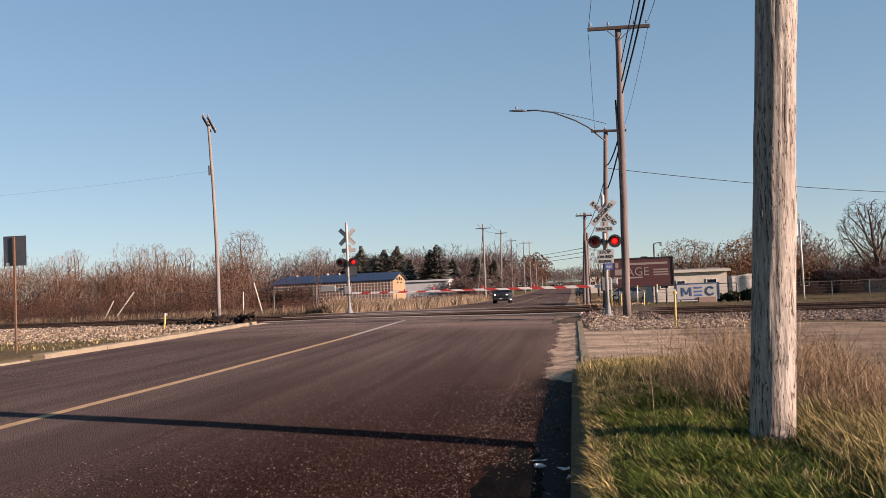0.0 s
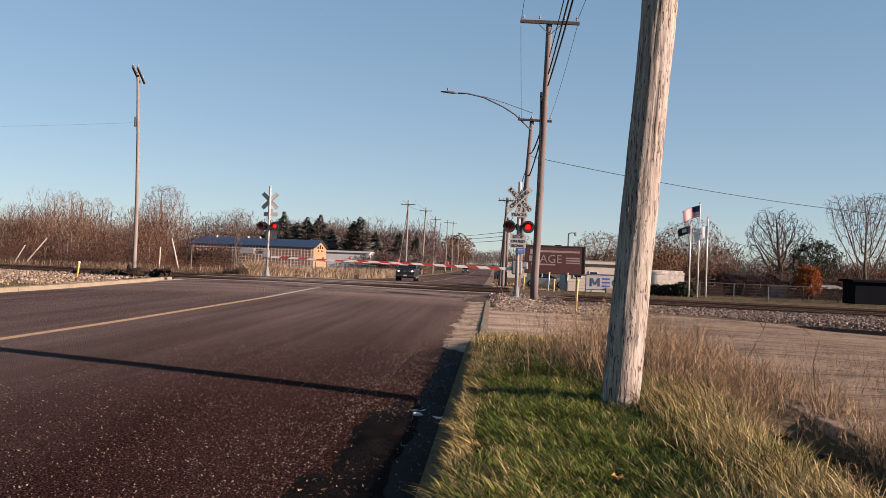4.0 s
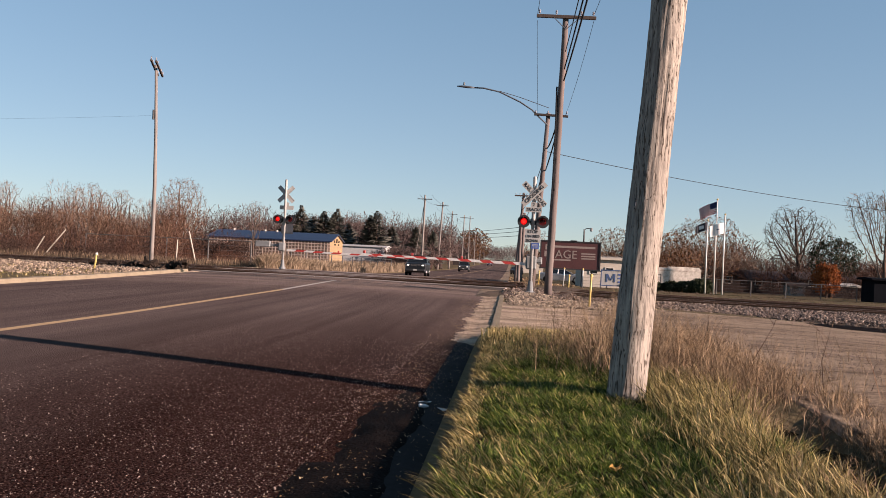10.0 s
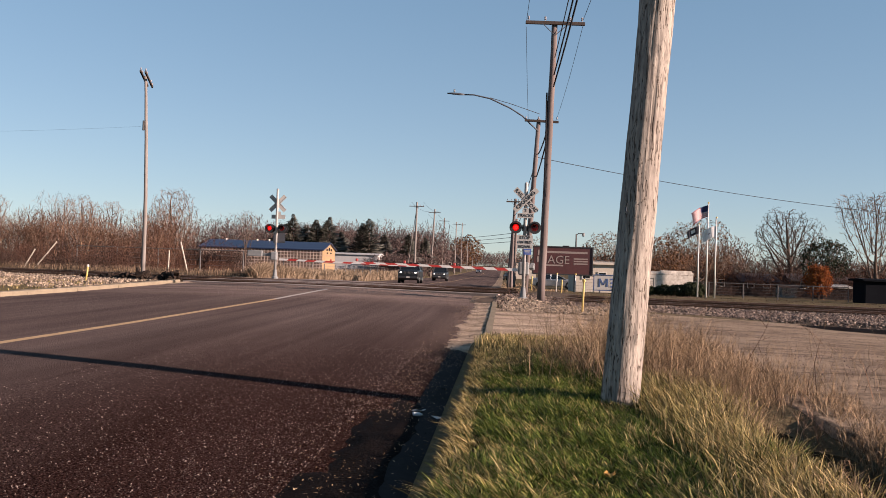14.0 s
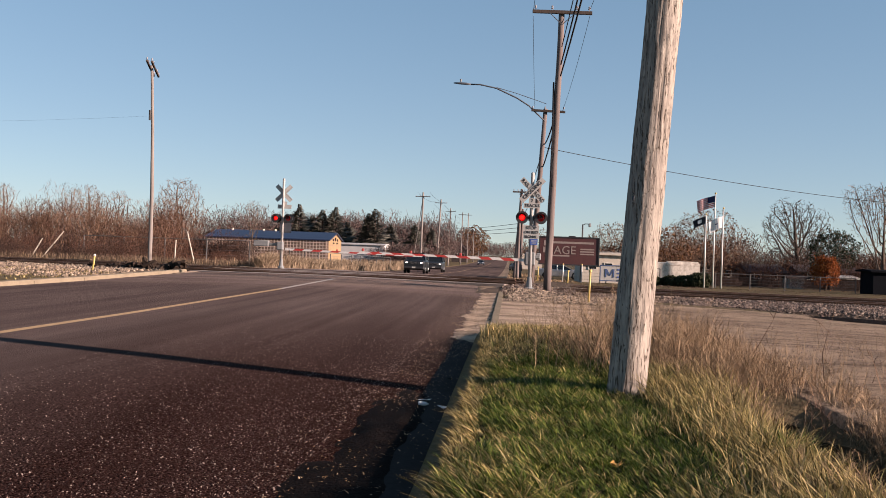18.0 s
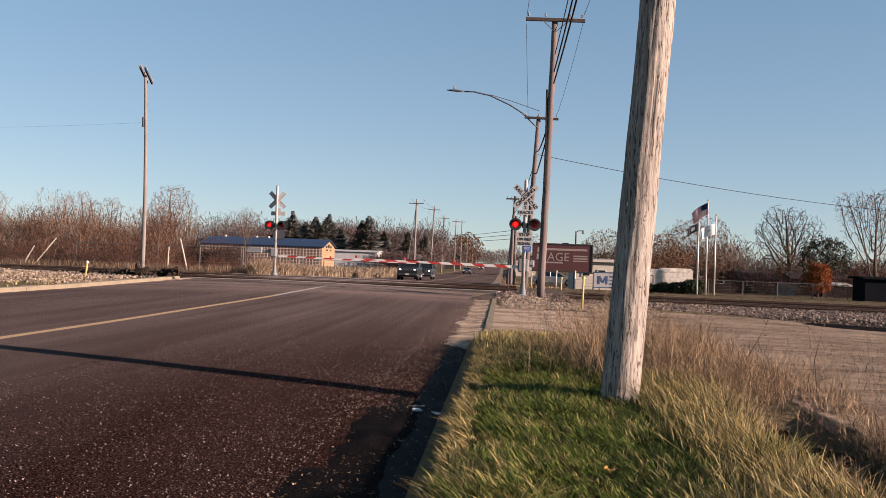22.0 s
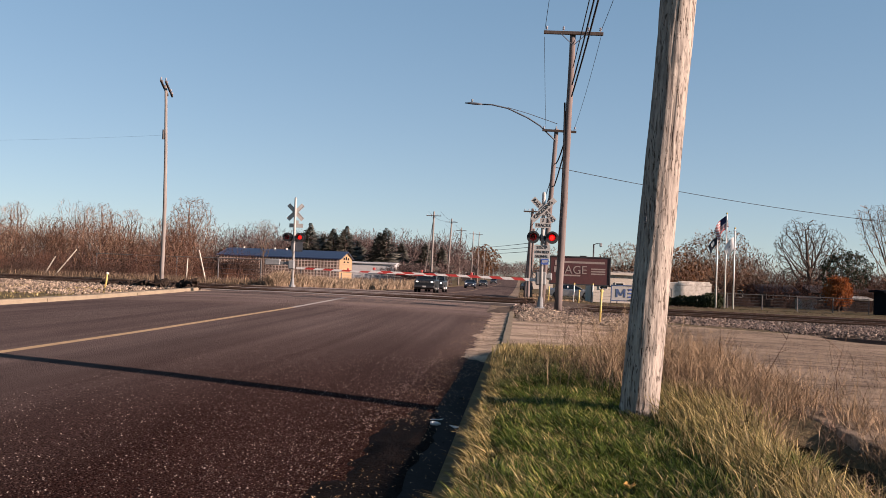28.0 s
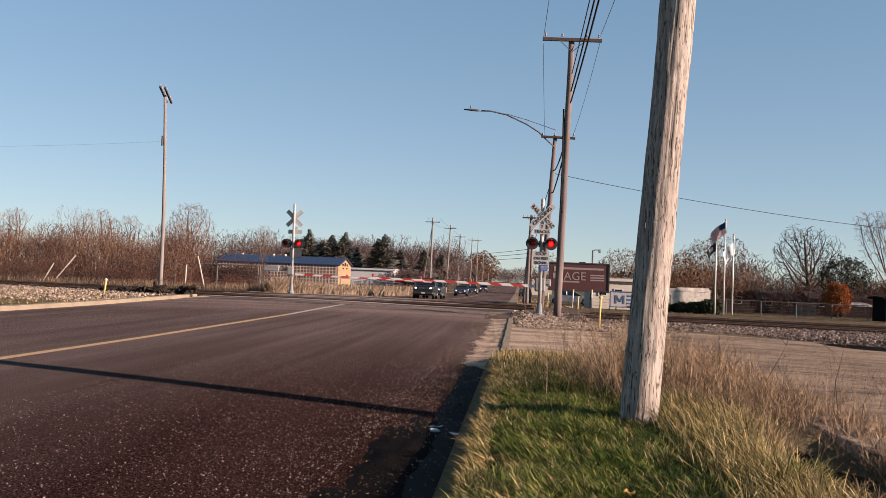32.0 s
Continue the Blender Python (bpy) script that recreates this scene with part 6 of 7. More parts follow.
def conifer(x, y, h, seed, sink=0):
    rng = random.Random(seed)
    t = thing("conifer", pose(x, y, land_z(x, y) - sink), "dark green ragged conifer", "tree", "far conifers")
    bm = bmesh.new()
    tube(bm, [(0, 0, 0), (0, 0, h)], [0.22, 0.03], 6)
    part("trunk", bm, M_BARK, t)
    vs, fs = [], []
    for _ in range(1200):
        q = rng.random() ** 0.8
        z = h * (0.1 + 0.9 * q)
        q = (round(q * 9) / 9 if rng.random() < 0.6 else q) + rng.gauss(0, 0.03)
        q = min(0.99, max(0.0, q))
        z = h * (0.1 + 0.9 * q)
        r = h * 0.44 * (1 - q) ** 0.8 * rng.uniform(0.35, 1.2) * 0.8 + 0.2
        a = rng.uniform(0, 6.3)
        r *= max(0.25, 1.0 + 1.1 * noise.noise((math.cos(a) * 0.9 + seed, math.sin(a) * 0.9, q * 6)))
        d = Vector((math.cos(a), math.sin(a), rng.uniform(-0.1, 0.3)))
        s = Vector((-math.sin(a), math.cos(a), rng.uniform(-0.3, 0.3))) * rng.uniform(0.1, 0.28)
        p = Vector((0, 0, z)) + d * r * 0.25
        e = Vector((0, 0, z)) + d * r
        i = len(vs)
        vs += [tuple(p), tuple(p.lerp(e, 0.6) + s), tuple(e), tuple(p.lerp(e, 0.6) - s - Vector((0, 0, 0.12)))]
        fs.append((i, i + 1, i + 2, i + 3))
    obj("needles", vs, fs, M_NEEDLE, t)


for i, (x, y, h) in enumerate(((-41.8, 166, 8.6), (-39.2, 165, 10.9), (-37.4, 168, 9.0), (-34.7, 165, 10.0), (-32.2, 165, 10.6), (-30.6, 168, 8.0), (-25.9, 165, 9.6), (-24.6, 164, 10.4), (-22.2, 168, 7.8), (-17.3, 165, 7.8), (-15.4, 178, 7.6))):
    conifer(x, y, h, 70 + i)


def shrub(x, y, r, h, seed, mat=M_SHRUB, label="clipped dark evergreen shrub by the flags"):
    rng = random.Random(seed)
    t = thing("shrub", pose(x, y, land_z(x, y)), label, "shrub", "shrubs")
    bm = bmesh.new()
    for k in range(5):
        a = k * 1.3
        tube(bm, [(0, 0, 0), (0.5 * r * math.cos(a), 0.5 * r * math.sin(a), h * 0.7)], [0.03, 0.01], 5)
    part("stems", bm, M_BARK, t)
    vs, fs = [], []
    for _ in range(1100):
        d = Vector((rng.gauss(0, 1), rng.gauss(0, 1), rng.gauss(0, 1))).normalized()
        k = rng.uniform(0.7, 1.05) * (1 + 0.15 * noise.noise(d * 2.3 + Vector((seed, 0, 0))))
        c = Vector((d.x * r * k, d.y * r * k, h * 0.5 + d.z * h * 0.5 * k))
        m = Euler([rng.uniform(0, 6.3) for _ in range(3)]).to_matrix()
        i = len(vs)
        for a, b in ((-1, 0), (0, -0.6), (1, 0), (0, 0.6)):
            vs.append(tuple(c + m @ Vector((a * 0.09, b * 0.09, 0))))
        fs.append((i, i + 1, i + 2, i + 3))
    obj("foliage", vs, fs, mat, t)


for i, (x, y, r, h) in enumerate(((12.2, 56.5, 0.75, 0.95), (11.4, 57, 0.7, 0.75), (10.6, 57.5, 0.6, 0.7), (9.6, 57.5, 0.5, 0.6), (8.8, 58.5, 0.4, 0.55))):
    shrub(x, y, r, h, 90 + i)


# ---- buildings ----
def house(name, x0, x1, y0, y1, eave, ridge, wall, roof, label, along="x", base=None, windows=(), door=None, over=0.3, wall_parts=True):
    """A gabled building; windows: (side, offset, z, w, h) on the sides s, e (front and right end)."""
    z0 = (land_z((x0 + x1) / 2, y0) if base is None else base) - 0.2
    h = thing(name, pose(0, 0, 0), label, "building")
    bm = bmesh.new()
    lo = [(x0, y0), (x1, y0), (x1, y1), (x0, y1)]
    a = [bm.verts.new((x, y, z0)) for x, y in lo]
    b = [bm.verts.new((x, y, eave)) for x, y in lo]
    for k in range(4):
        bm.faces.new((a[k], a[(k + 1) % 4], b[(k + 1) % 4], b[k]))
    if along == "x":
        g = [bm.verts.new((x0, (y0 + y1) / 2, ridge)), bm.verts.new((x1, (y0 + y1) / 2, ridge))]
        bm.faces.new((b[3], b[0], g[0]))
        bm.faces.new((b[1], b[2], g[1]))
        ends = [((x0 - over, y0 - over), (x1 + over, y0 - over)), ((x0 - over, y1 + over), (x1 + over, y1 + over))]
        ridge_pts = ((x0 - over, (y0 + y1) / 2), (x1 + over, (y0 + y1) / 2))
    else:
        g = [bm.verts.new(((x0 + x1) / 2, y0, ridge)), bm.verts.new(((x0 + x1) / 2, y1, ridge))]
        bm.faces.new((b[0], b[1], g[0]))
        bm.faces.new((b[2], b[3], g[1]))
        ends = [((x0 - over, y0 - over), (x0 - over, y1 + over)), ((x1 + over, y0 - over), (x1 + over, y1 + over))]
        ridge_pts = (((x0 + x1) / 2, y0 - over), ((x0 + x1) / 2, y1 + over))
    part("wall", bm, wall, h)
    drop = (ridge - eave) * over / ((y1 - y0) / 2 if along == "x" else (x1 - x0) / 2)
    for e in ends:
        bm = bmesh.new()
        q = [(e[0][0], e[0][1], eave - drop + 0.02), (e[1][0], e[1][1], eave - drop + 0.02), (*ridge_pts[1], ridge + 0.02), (*ridge_pts[0], ridge + 0.02)]
        lo4 = [bm.verts.new(p) for p in q]
        hi4 = [bm.verts.new((p[0], p[1], p[2] + 0.14)) for p in q]
        bm.faces.new(lo4[::-1])
        bm.faces.new(hi4)
        for k in range(4):
            bm.faces.new((lo4[k], lo4[(k + 1) % 4], hi4[(k + 1) % 4], hi4[k]))
        part("roof", bm, roof, h)
    for side, off, z, w, hh in windows:
        bm = bmesh.new()
        fr = bmesh.new()
        if side == "s":
            box(bm, x0 + off, y0 - 0.015, z, w, 0.04, hh)
            for dx, dz, ww, hz in ((0, hh / 2 + 0.03, w + 0.14, 0.07), (0, -hh / 2 - 0.03, w + 0.14, 0.07), (-w / 2 - 0.03, 0, 0.07, hh), (w / 2 + 0.03, 0, 0.07, hh)):
                box(fr, x0 + off + dx, y0 - 0.03, z + dz, ww, 0.06, hz)
        else:
            box(bm, x1 + 0.015, y0 + off, z, 0.04, w, hh)
            for dy, dz, ww, hz in ((0, hh / 2 + 0.03, w + 0.14, 0.07), (0, -hh / 2 - 0.03, w + 0.14, 0.07), (-w / 2 - 0.03, 0, 0.07, hh), (w / 2 + 0.03, 0, 0.07, hh)):
                box(fr, x1 + 0.03, y0 + off + dy, z + dz, 0.06, ww, hz)
        win = part("window", bm, M_GLASS, h)
        part("frame", fr, M_WALLWHITE, win)
    return h


BX0, BX1, BY0, BY1 = -41.0, -24.2, 120.0, 129.0
barn = house("building", BX0, BX1, BY0, BY1, 2.65, 3.65, M_WRAP, M_BLUEROOF, "long building under construction with a blue metal roof", "x", -1.0)
for i in range(37):
    x = BX0 + 0.3 + i * 0.45
    bm = bmesh.new()
    box(bm, x, BY0 - 0.08, 0.95, 0.10, 0.1, 3.3)
    part("stud", bm, M_STUD, barn)
for z in (0.3, 0.7, 1.1, 1.5, 1.9, 2.3):
    bm = bmesh.new()
    box(bm, (BX0 + BX1) / 2, BY0 - 0.14, z, BX1 - BX0, 0.06, 0.10)
    part("rail_board", bm, M_STUD, barn)
bm = bmesh.new()
vv = [bm.verts.new(p) for p in ((BX1 + 0.03, BY0, -1.0), (BX1 + 0.03, BY1, -1.0), (BX1 + 0.03, BY1, 2.65), (BX1 + 0.03, (BY0 + BY1) / 2, 3.6), (BX1 + 0.03, BY0, 2.65))]
bm.faces.new(vv)
end = part("gable_sheathing", bm, M_PLY, barn, "raw yellow plywood gable end")
for dy, z, w, hh in ((3.0, 2.75, 0.7, 0.3), (4.5, 2.85, 0.8, 0.5), (6.0, 2.75, 0.7, 0.3), (3.3, 2.3, 0.9, 0.2), (5.8, 2.3, 0.9, 0.2)):
    bm = bmesh.new()
    box(bm, BX1 + 0.05, BY0 + dy, z, 0.04, w, hh)
    part("opening", bm, M_DARKWALL, end)
for z in (0.4, 1.2, 2.0):
    bm = bmesh.new()
    box(bm, BX1 + 0.05, (BY0 + BY1) / 2, z, 0.03, BY1 - BY0, 0.05)
    part("sheet_joint", bm, M_WRAP, end)
for x in (-39, -34.5, -32.8):
    bm = bmesh.new()
    tube(bm, [(x, 124.5, 3.6), (x, 124.5, 4.0)], 0.16, 8)
    part("roof_vent", bm, M_WALLWHITE, barn)

house("building", -30.5, -20.9, 150, 156, 2.4, 2.58, M_SHEDGREY, M_SHEDGREY, "long low white shed behind the road", "x", -1.4, [("e", 3, 1.2, 1.2, 1.0)])
house("building", 6.4, 12.2, 75, 83, 1.72, 1.95, M_WALLTAN, M_WALLTAN, "low cream building with a flat roof", "x", -0.6, [("s", 0.9, 0.8, 0.6, 0.5), ("s", 2.2, 0.8, 0.6, 0.5), ("s", 4.6, 0.8, 0.7, 0.6)])
house("building", 10.9, 13.95, 65, 66.5, 1.1, 1.16, M_BRICKPALE, M_BRICKPALE, "small pale block building with a blotched wall", "x", -0.5, [], over=0.02)
bm = bmesh.new()
box(bm, 12.75, 65.2, 1.28, 2.2, 0.3, 0.26, 0.02)
tagged(part("parapet", bm, M_BRICKPALE), "raised pale parapet over the block building", "parapet")
house("shed", 27.9, 43, 70, 72.5, 1.1, 1.16, M_DARKWALL, M_DARKWALL, "long dark shed past the tracks", "x", -0.6)
house("house", 24.5, 28.0, 92, 98, 0.55, 1.3, M_HOUSE, M_ROOFDARK, "small low house with a dark roof", "x", -0.9, [("s", 0.8, 0.3, 0.6, 0.6), ("s", 2.4, 0.3, 0.6, 0.6)])
house("house", 18.6, 23.0, 90, 96, 0.7, 1.5, M_HOUSE, M_ROOFDARK, "small brown house with a dark roof", "y", -0.9, [("s", 1.2, 0.4, 0.7, 0.6), ("s", 3.2, 0.4, 0.7, 0.6)])
house("house", 30.0, 36.0, 94, 100, 0.8, 1.4, M_HOUSE, M_ROOFDARK, "low brown house behind the orange tree", "x", -0.9, [("s", 1.2, 0.4, 0.7, 0.6), ("s", 4.2, 0.4, 0.7, 0.6)])
house("shed", 30.3, 32.6, 86, 89, 0.32, 0.5, M_HOUSE, M_WALLWHITE, "low dark shed with a white roof", "x", -0.9)
house("shed", 27.2, 28.6, 88, 90, 0.18, 0.32, M_WALLWHITE, M_ROOFDARK, "small white shed among the houses", "x", -0.9)
house("house", -21.0, -15.5, 330, 340, 3.0, 5.5, M_HOUSE, M_ROOFDARK, "far brown house beside the road", "y", -1.6, [("s", 1.6, 1.2, 1.0, 1.2), ("s", 4.0, 1.2, 1.0, 1.2)])
house("building", 3.0, 8.0, 210, 222, 2.4, 2.8, M_WALLTAN, M_ROOFDARK, "far tan building beside the road", "x", -1.4, [("s", 1.5, 0.6, 1.0, 1.0)])


# ---- fences and posts ----
def fence(pts, high, label, every=3.0, mat=M_FENCE, mesh_wires=5):
    f = thing("fence", pose(0, 0, 0), label, "fence", "fences")
    for (xa, ya), (xb, yb) in zip(pts, pts[1:]):
        n = max(1, int(math.hypot(xb - xa, yb - ya) / every))
        for i in range(n + 1):
            x, y = xa + (xb - xa) * i / n, ya + (yb - ya) * i / n
            bm = bmesh.new()
            tube(bm, [(x, y, land_z(x, y) - 0.1), (x, y, land_z(x, y) + high)], 0.045, 6)
            part("post", bm, mat, f)
        for k in range(mesh_wires):
            q = (k + 1) / mesh_wires
            bm = bmesh.new()
            tube(bm, [(xa, ya, land_z(xa, ya) + high * q), (xb, yb, land_z(xb, yb) + high * q)], 0.03 if k == mesh_wires - 1 else 0.008, 5)
            part("rail" if k == mesh_wires - 1 else "strand", bm, mat, f)
    return f


fence([(-30, 62), (-17.3, 60)], 1.75, "grey wire fence with a pipe rail by the scrub")
fence([(-17.0, 70), (-14.6, 112)], 1.5, "wire fence along the far road", 4.0)
fence([(14, 72), (27, 71)], 1.15, "grey wire fence before the houses", 2.2)
fence([(5.6, 66), (11.0, 64)], 1.2, "grey wire fence before the cream building", 1.8)


def stake(name, a, b, r, mat, label, category="post", group=""):
    bm = bmesh.new()
    tube(bm, [a, b], [r, r * 0.9], 8)
    return tagged(part(name, bm, mat), label, category, group)


for a, b in (((-19.3, 55, 0.1), (-19.85, 55, 2.2)), ((-30.2, 55, -0.1), (-29.3, 55, 1.45)), ((-29.4, 55, 0.1), (-27.9, 55, 1.95)), ((-21.0, 56, -0.1), (-20.95, 56, 1.65))):
    stake("leaning_stake", a, b, 0.045, M_WALLTAN, "old pale stake leaning in the weeds", "stake", "leaning stakes")


def marker(x, y, h, mat, label, bent=False):
    m = thing("marker_post", pose(x, y, land_z(x, y) - 0.08), label, "marker post", "yellow marker posts")
    bm = bmesh.new()
    tube(bm, [(-0.06 if bent else 0, 0, 0), (0.02, 0, h * 0.6), (0.045 if bent else 0.03, 0, h)], 0.036 if bent else 0.03, 10)
    part("tube", bm, mat, m, sm=True)
    bm = bmesh.new()
    tube(bm, [(0.045 if bent else 0.03, 0, h), (0.05 if bent else 0.03, 0, h + 0.05), (0.07 if bent else 0.03, 0, h + 0.08)], [0.05, 0.05, 0.02], 10)
    part("cap", bm, M_WHITE if bent else M_YELLOW, m)


marker(2.67, 25.5, 0.98, M_YELLOW, "yellow plastic marker post in the gravel")
marker(-15.8, 34.0, 0.72, M_YELLOW, "bent yellow marker post beside the kerb", True)
for x, y, h in ((3.17, 42.6, 0.9), (2.3, 45.5, 0.7), (3.22, 47.5, 0.98), (1.9, 47, 0.75), (4.19, 47.5, 1.0), (5.16, 47.5, 1.0)):
    marker(x, y, h, M_POLEWHITE if y == 47.5 else M_YELLOW, ("white" if y == 47.5 else "yellow") + " steel guard post behind the tracks")

rng = random.Random(17)
for i in range(38):
    x = -13.3 - 4.6 * rng.random() ** 1.3
    y = 33.75 - SKEW * x + rng.uniform(-0.5, 0.45)
    bm = bmesh.new()
    box(bm, 0, 0, 0, rng.uniform(0.25, 0.95), rng.uniform(0.14, 0.22), rng.uniform(0.12, 0.18), 0.025)
    for vert in bm.verts:
        vert.co += Vector((rng.uniform(-0.05, 0.05), rng.uniform(-0.03, 0.03), rng.uniform(-0.03, 0.03)))
    o = tagged(part("old_tie", bm, M_TIE), "broken dark wooden tie dumped beside the track", "railway tie", "dumped ties")
    o.matrix_world = pose(x, y, 0.27 + 0.08 * (i % 4) * smooth(-17.5, -15.0, x), rng.uniform(-35, 35), rng.uniform(-35, 35), rng.uniform(-90, 90))

# back of a road sign, and a tall yellow marker by it
sg = thing("road_sign", pose(-14.7, 23.0, land_z(-14.7, 23.0)), "back of a square grey road sign on a rusty post", "road sign")
bm = bmesh.new()
box(bm, 0, 0.04, 2.72, 0.66, 0.012, 0.8, 0.0)
part("panel", bm, M_SIGNBACK, sg)
bm = bmesh.new()
box(bm, 0, 0, 1.5, 0.055, 0.05, 3.2, 0.004)
part("post", bm, M_RAIL, sg)
bm = bmesh.new()
box(bm, -0.2, 0.03, 2.36, 0.12, 0.006, 0.1)
part("sticker", bm, M_SIGNWHITE, sg)
yb = thing("marker_post", pose(-17.5, 26.0, land_z(-17.2, 26) - 0.05), "tall yellow pipe marker with a roofed cap", "marker post")
bm = bmesh.new()
tube(bm, [(0, 0, 0), (0, 0, 2.2)], 0.07, 10)
part("tube", bm, M_YELLOW, yb)
bm = bmesh.new()
tube(bm, [(0, 0, 2.15), (0, 0, 2.3), (0, 0, 2.42)], [0.24, 0.2, 0.03], 10)
part("cap", bm, M_YELLOW, yb)


# ---- signs beyond the tracks ----
bb = thing("billboard", pose(3.55, 48.0, land_z(3.55, 48.0)), "dark red advertising billboard on steel posts", "billboard")
z0 = land_z(3.55, 48.0)
bm = bmesh.new()
box(bm, 0, 0, 1.74 - z0, 3.08, 0.12, 1.42, 0.0)
part("panel", bm, M_BOARD, bb)
bm = bmesh.new()
for dx, dz, w, h in ((0, 0.73, 3.2, 0.06), (0, -0.73, 3.2, 0.06), (-1.57, 0, 0.06, 1.42), (1.57, 0, 0.06, 1.42)):
    box(bm, dx, -0.02, 1.74 - z0 + dz, w, 0.16, h)
part("frame", bm, M_BLACK, bb)
for dx in (-1.2, 1.2):
    bm = bmesh.new()
    tube(bm, [(dx, 0.1, -0.1), (dx, 0.1, 1.7 - z0)], 0.05, 8)
    part("post", bm, M_GALV, bb)
lettering("AGE", 0.62, M_PRINT, bb, pose(-0.22, -0.07, 1.76 - z0))
bars(bb, [(0.15, 2.18 - z0, 2.3, 0.11), (-0.62, 1.48 - z0, 1.3, 0.08), (0.95, 1.85 - z0, 0.75, 0.07), (0.95, 1.72 - z0, 0.75, 0.07), (0.95, 1.59 - z0, 0.75, 0.07), (-1.25, 2.14 - z0, 0.16, 0.28), (-1.12, 1.78 - z0, 0.5, 0.3)], M_PRINT, -0.066)
bm = bmesh.new()
box(bm, 0.15, 0, 2.5 - z0, 0.35, 0.2, 0.09, 0.02)
part("top_lamp", bm, M_BLACK, bb)

mec = thing("yard_sign", pose(6.15, 47.0, land_z(6.15, 47.0)), "low white yard sign with a navy emblem", "sign")
z0 = land_z(6.15, 47.0)
bm = bmesh.new()
box(bm, 0, 0, 0.66 - z0, 2.05, 0.1, 0.78, 0.02)
part("panel", bm, M_SIGNWHITE, mec)
bm = bmesh.new()
for dx, dz, w, h in ((0, 0.4, 2.1, 0.04), (0, -0.4, 2.1, 0.04), (-1.03, 0, 0.04, 0.78), (1.03, 0, 0.04, 0.78)):
    box(bm, dx, -0.02, 0.66 - z0 + dz, w, 0.12, h)
part("frame", bm, M_LOGO, mec)
bm = bmesh.new()
for x in (-0.74, -0.34):
    box(bm, x, -0.06, 0.66 - z0, 0.08, 0.02, 0.42)
for x, lean in ((-0.63, -28), (-0.45, 28)):
    box(bm, 0, 0, 0, 0.07, 0.016, 0.36, 0, pose(x, -0.058, 0.70 - z0, 0, lean, 0))
part("emblem", bm, M_LOGO, mec, "navy block emblem")
bm = bmesh.new()
for dz in (-0.19, 0, 0.19):
    box(bm, 0.03, -0.06, 0.66 - z0 + dz, 0.36, 0.02, 0.07)
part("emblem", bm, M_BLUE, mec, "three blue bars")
bm = bmesh.new()
for k in range(12):
    a = radians(50 + 260 * k / 11)
    box(bm, 0.6 + 0.19 * math.cos(a), -0.06, 0.66 - z0 + 0.19 * math.sin(a), 0.08, 0.02, 0.11, 0, pose(0, 0, 0, 0, -math.degrees(a), 0))
part("emblem", bm, M_LOGO, mec, "navy open ring")
bm = bmesh.new()
box(bm, 0.45, 0.0, 0.08 - z0 * 0.5, 0.9, 0.3, 0.5, 0.03)
part("plinth", bm, M_WRAP, mec)

# lamp post by the billboard
lp = thing("street_light", pose(4.35, 49.5, land_z(4.35, 49.5) - 0.05), "thin dark lamp post with a small arm", "street light")
bm = bmesh.new()
tube(bm, [(0, 0, 0), (0, 0, 3.25)], [0.055, 0.04], 8)
part("post", bm, M_BLACK, lp)
bm = bmesh.new()
tube(bm, [(0, 0, 3.2), (0.12, 0, 3.28), (0.32, 0, 3.28)], 0.025, 6)
part("arm", bm, M_BLACK, lp)
bm = bmesh.new()
box(bm, 0.38, 0, 3.22, 0.14, 0.12, 0.2, 0.03)
part("lamp_head", bm, M_CASE, lp)


# ---- flags ----
FLAGS = []


def flag(x, y, h, hoist, fly, design, label, drop, phase, group="flag poles"):
    z = land_z(x, y) - 0.05
    p = thing("flag_pole", pose(x, y, z), "white flag pole on the lawn", "flag pole", group)
    bm = bmesh.new()
    tube(bm, [(0, 0, 0), (0, 0, h)], [0.05, 0.032], 10)
    part("pole", bm, M_POLEWHITE, p, sm=True)
    bm = bmesh.new()
    bmesh.ops.create_uvsphere(bm, u_segments=10, v_segments=6, radius=0.06, matrix=Matrix.Translation((0, 0, h + 0.04)))
    part("finial", bm, M_YELLOW, p)
    f = thing("flag", pose(x, y, z + h - 0.1 - drop), label, "flag", "flags")
    n = 12
    w = fly / n
    strips = []
    for i in range(n):
        bm = bmesh.new()
        mats = [M_FLAGRED, M_FLAGWHITE, M_FLAGBLUE, M_FLAGBLACK]
        rows = 13
        for k in range(rows):
            za, zb = -hoist * k / rows, -hoist * (k + 1) / rows
            vs = [bm.verts.new(c) for c in ((0, -0.003, za), (w * 1.02, -0.003, za), (w * 1.02, -0.003, zb), (0, -0.003, zb), (0, 0.003, za), (w * 1.02, 0.003, za), (w * 1.02, 0.003, zb), (0, 0.003, zb))]
            if design == "stripes":
                mi = 2 if (i < 4.8 and k < 7) else k % 2
            elif design == "white":
                mi = 1 if not (5 <= i <= 6 and 5 <= k <= 7) else 2 if k == 6 else 1
            else:
                mi = 3 if not (4 <= i <= 7 and 3 <= k <= 8) else 1
            for q in ((0, 3, 2, 1), (4, 5, 6, 7)):
                fc = bm.faces.new([vs[c] for c in q])
                fc.material_index = mi
        strips.append(part("flag_panel", bm, mats, f))
    FLAGS.append((strips, w, phase))


FLAG_Y = 55.0
flag(12.65, FLAG_Y, 5.75, 0.68, 1.2, "stripes", "striped red and white flag with a blue corner, flying", 0.0, 0.0)
flag(12.2, FLAG_Y + 0.3, 4.5, 0.45, 0.85, "black", "dark flag with a pale centre, flying", 0.0, 1.7)
flag(13.08, FLAG_Y - 0.3, 4.85, 0.65, 1.0, "white", "white flag with a small emblem, flying", 0.35, 3.1)


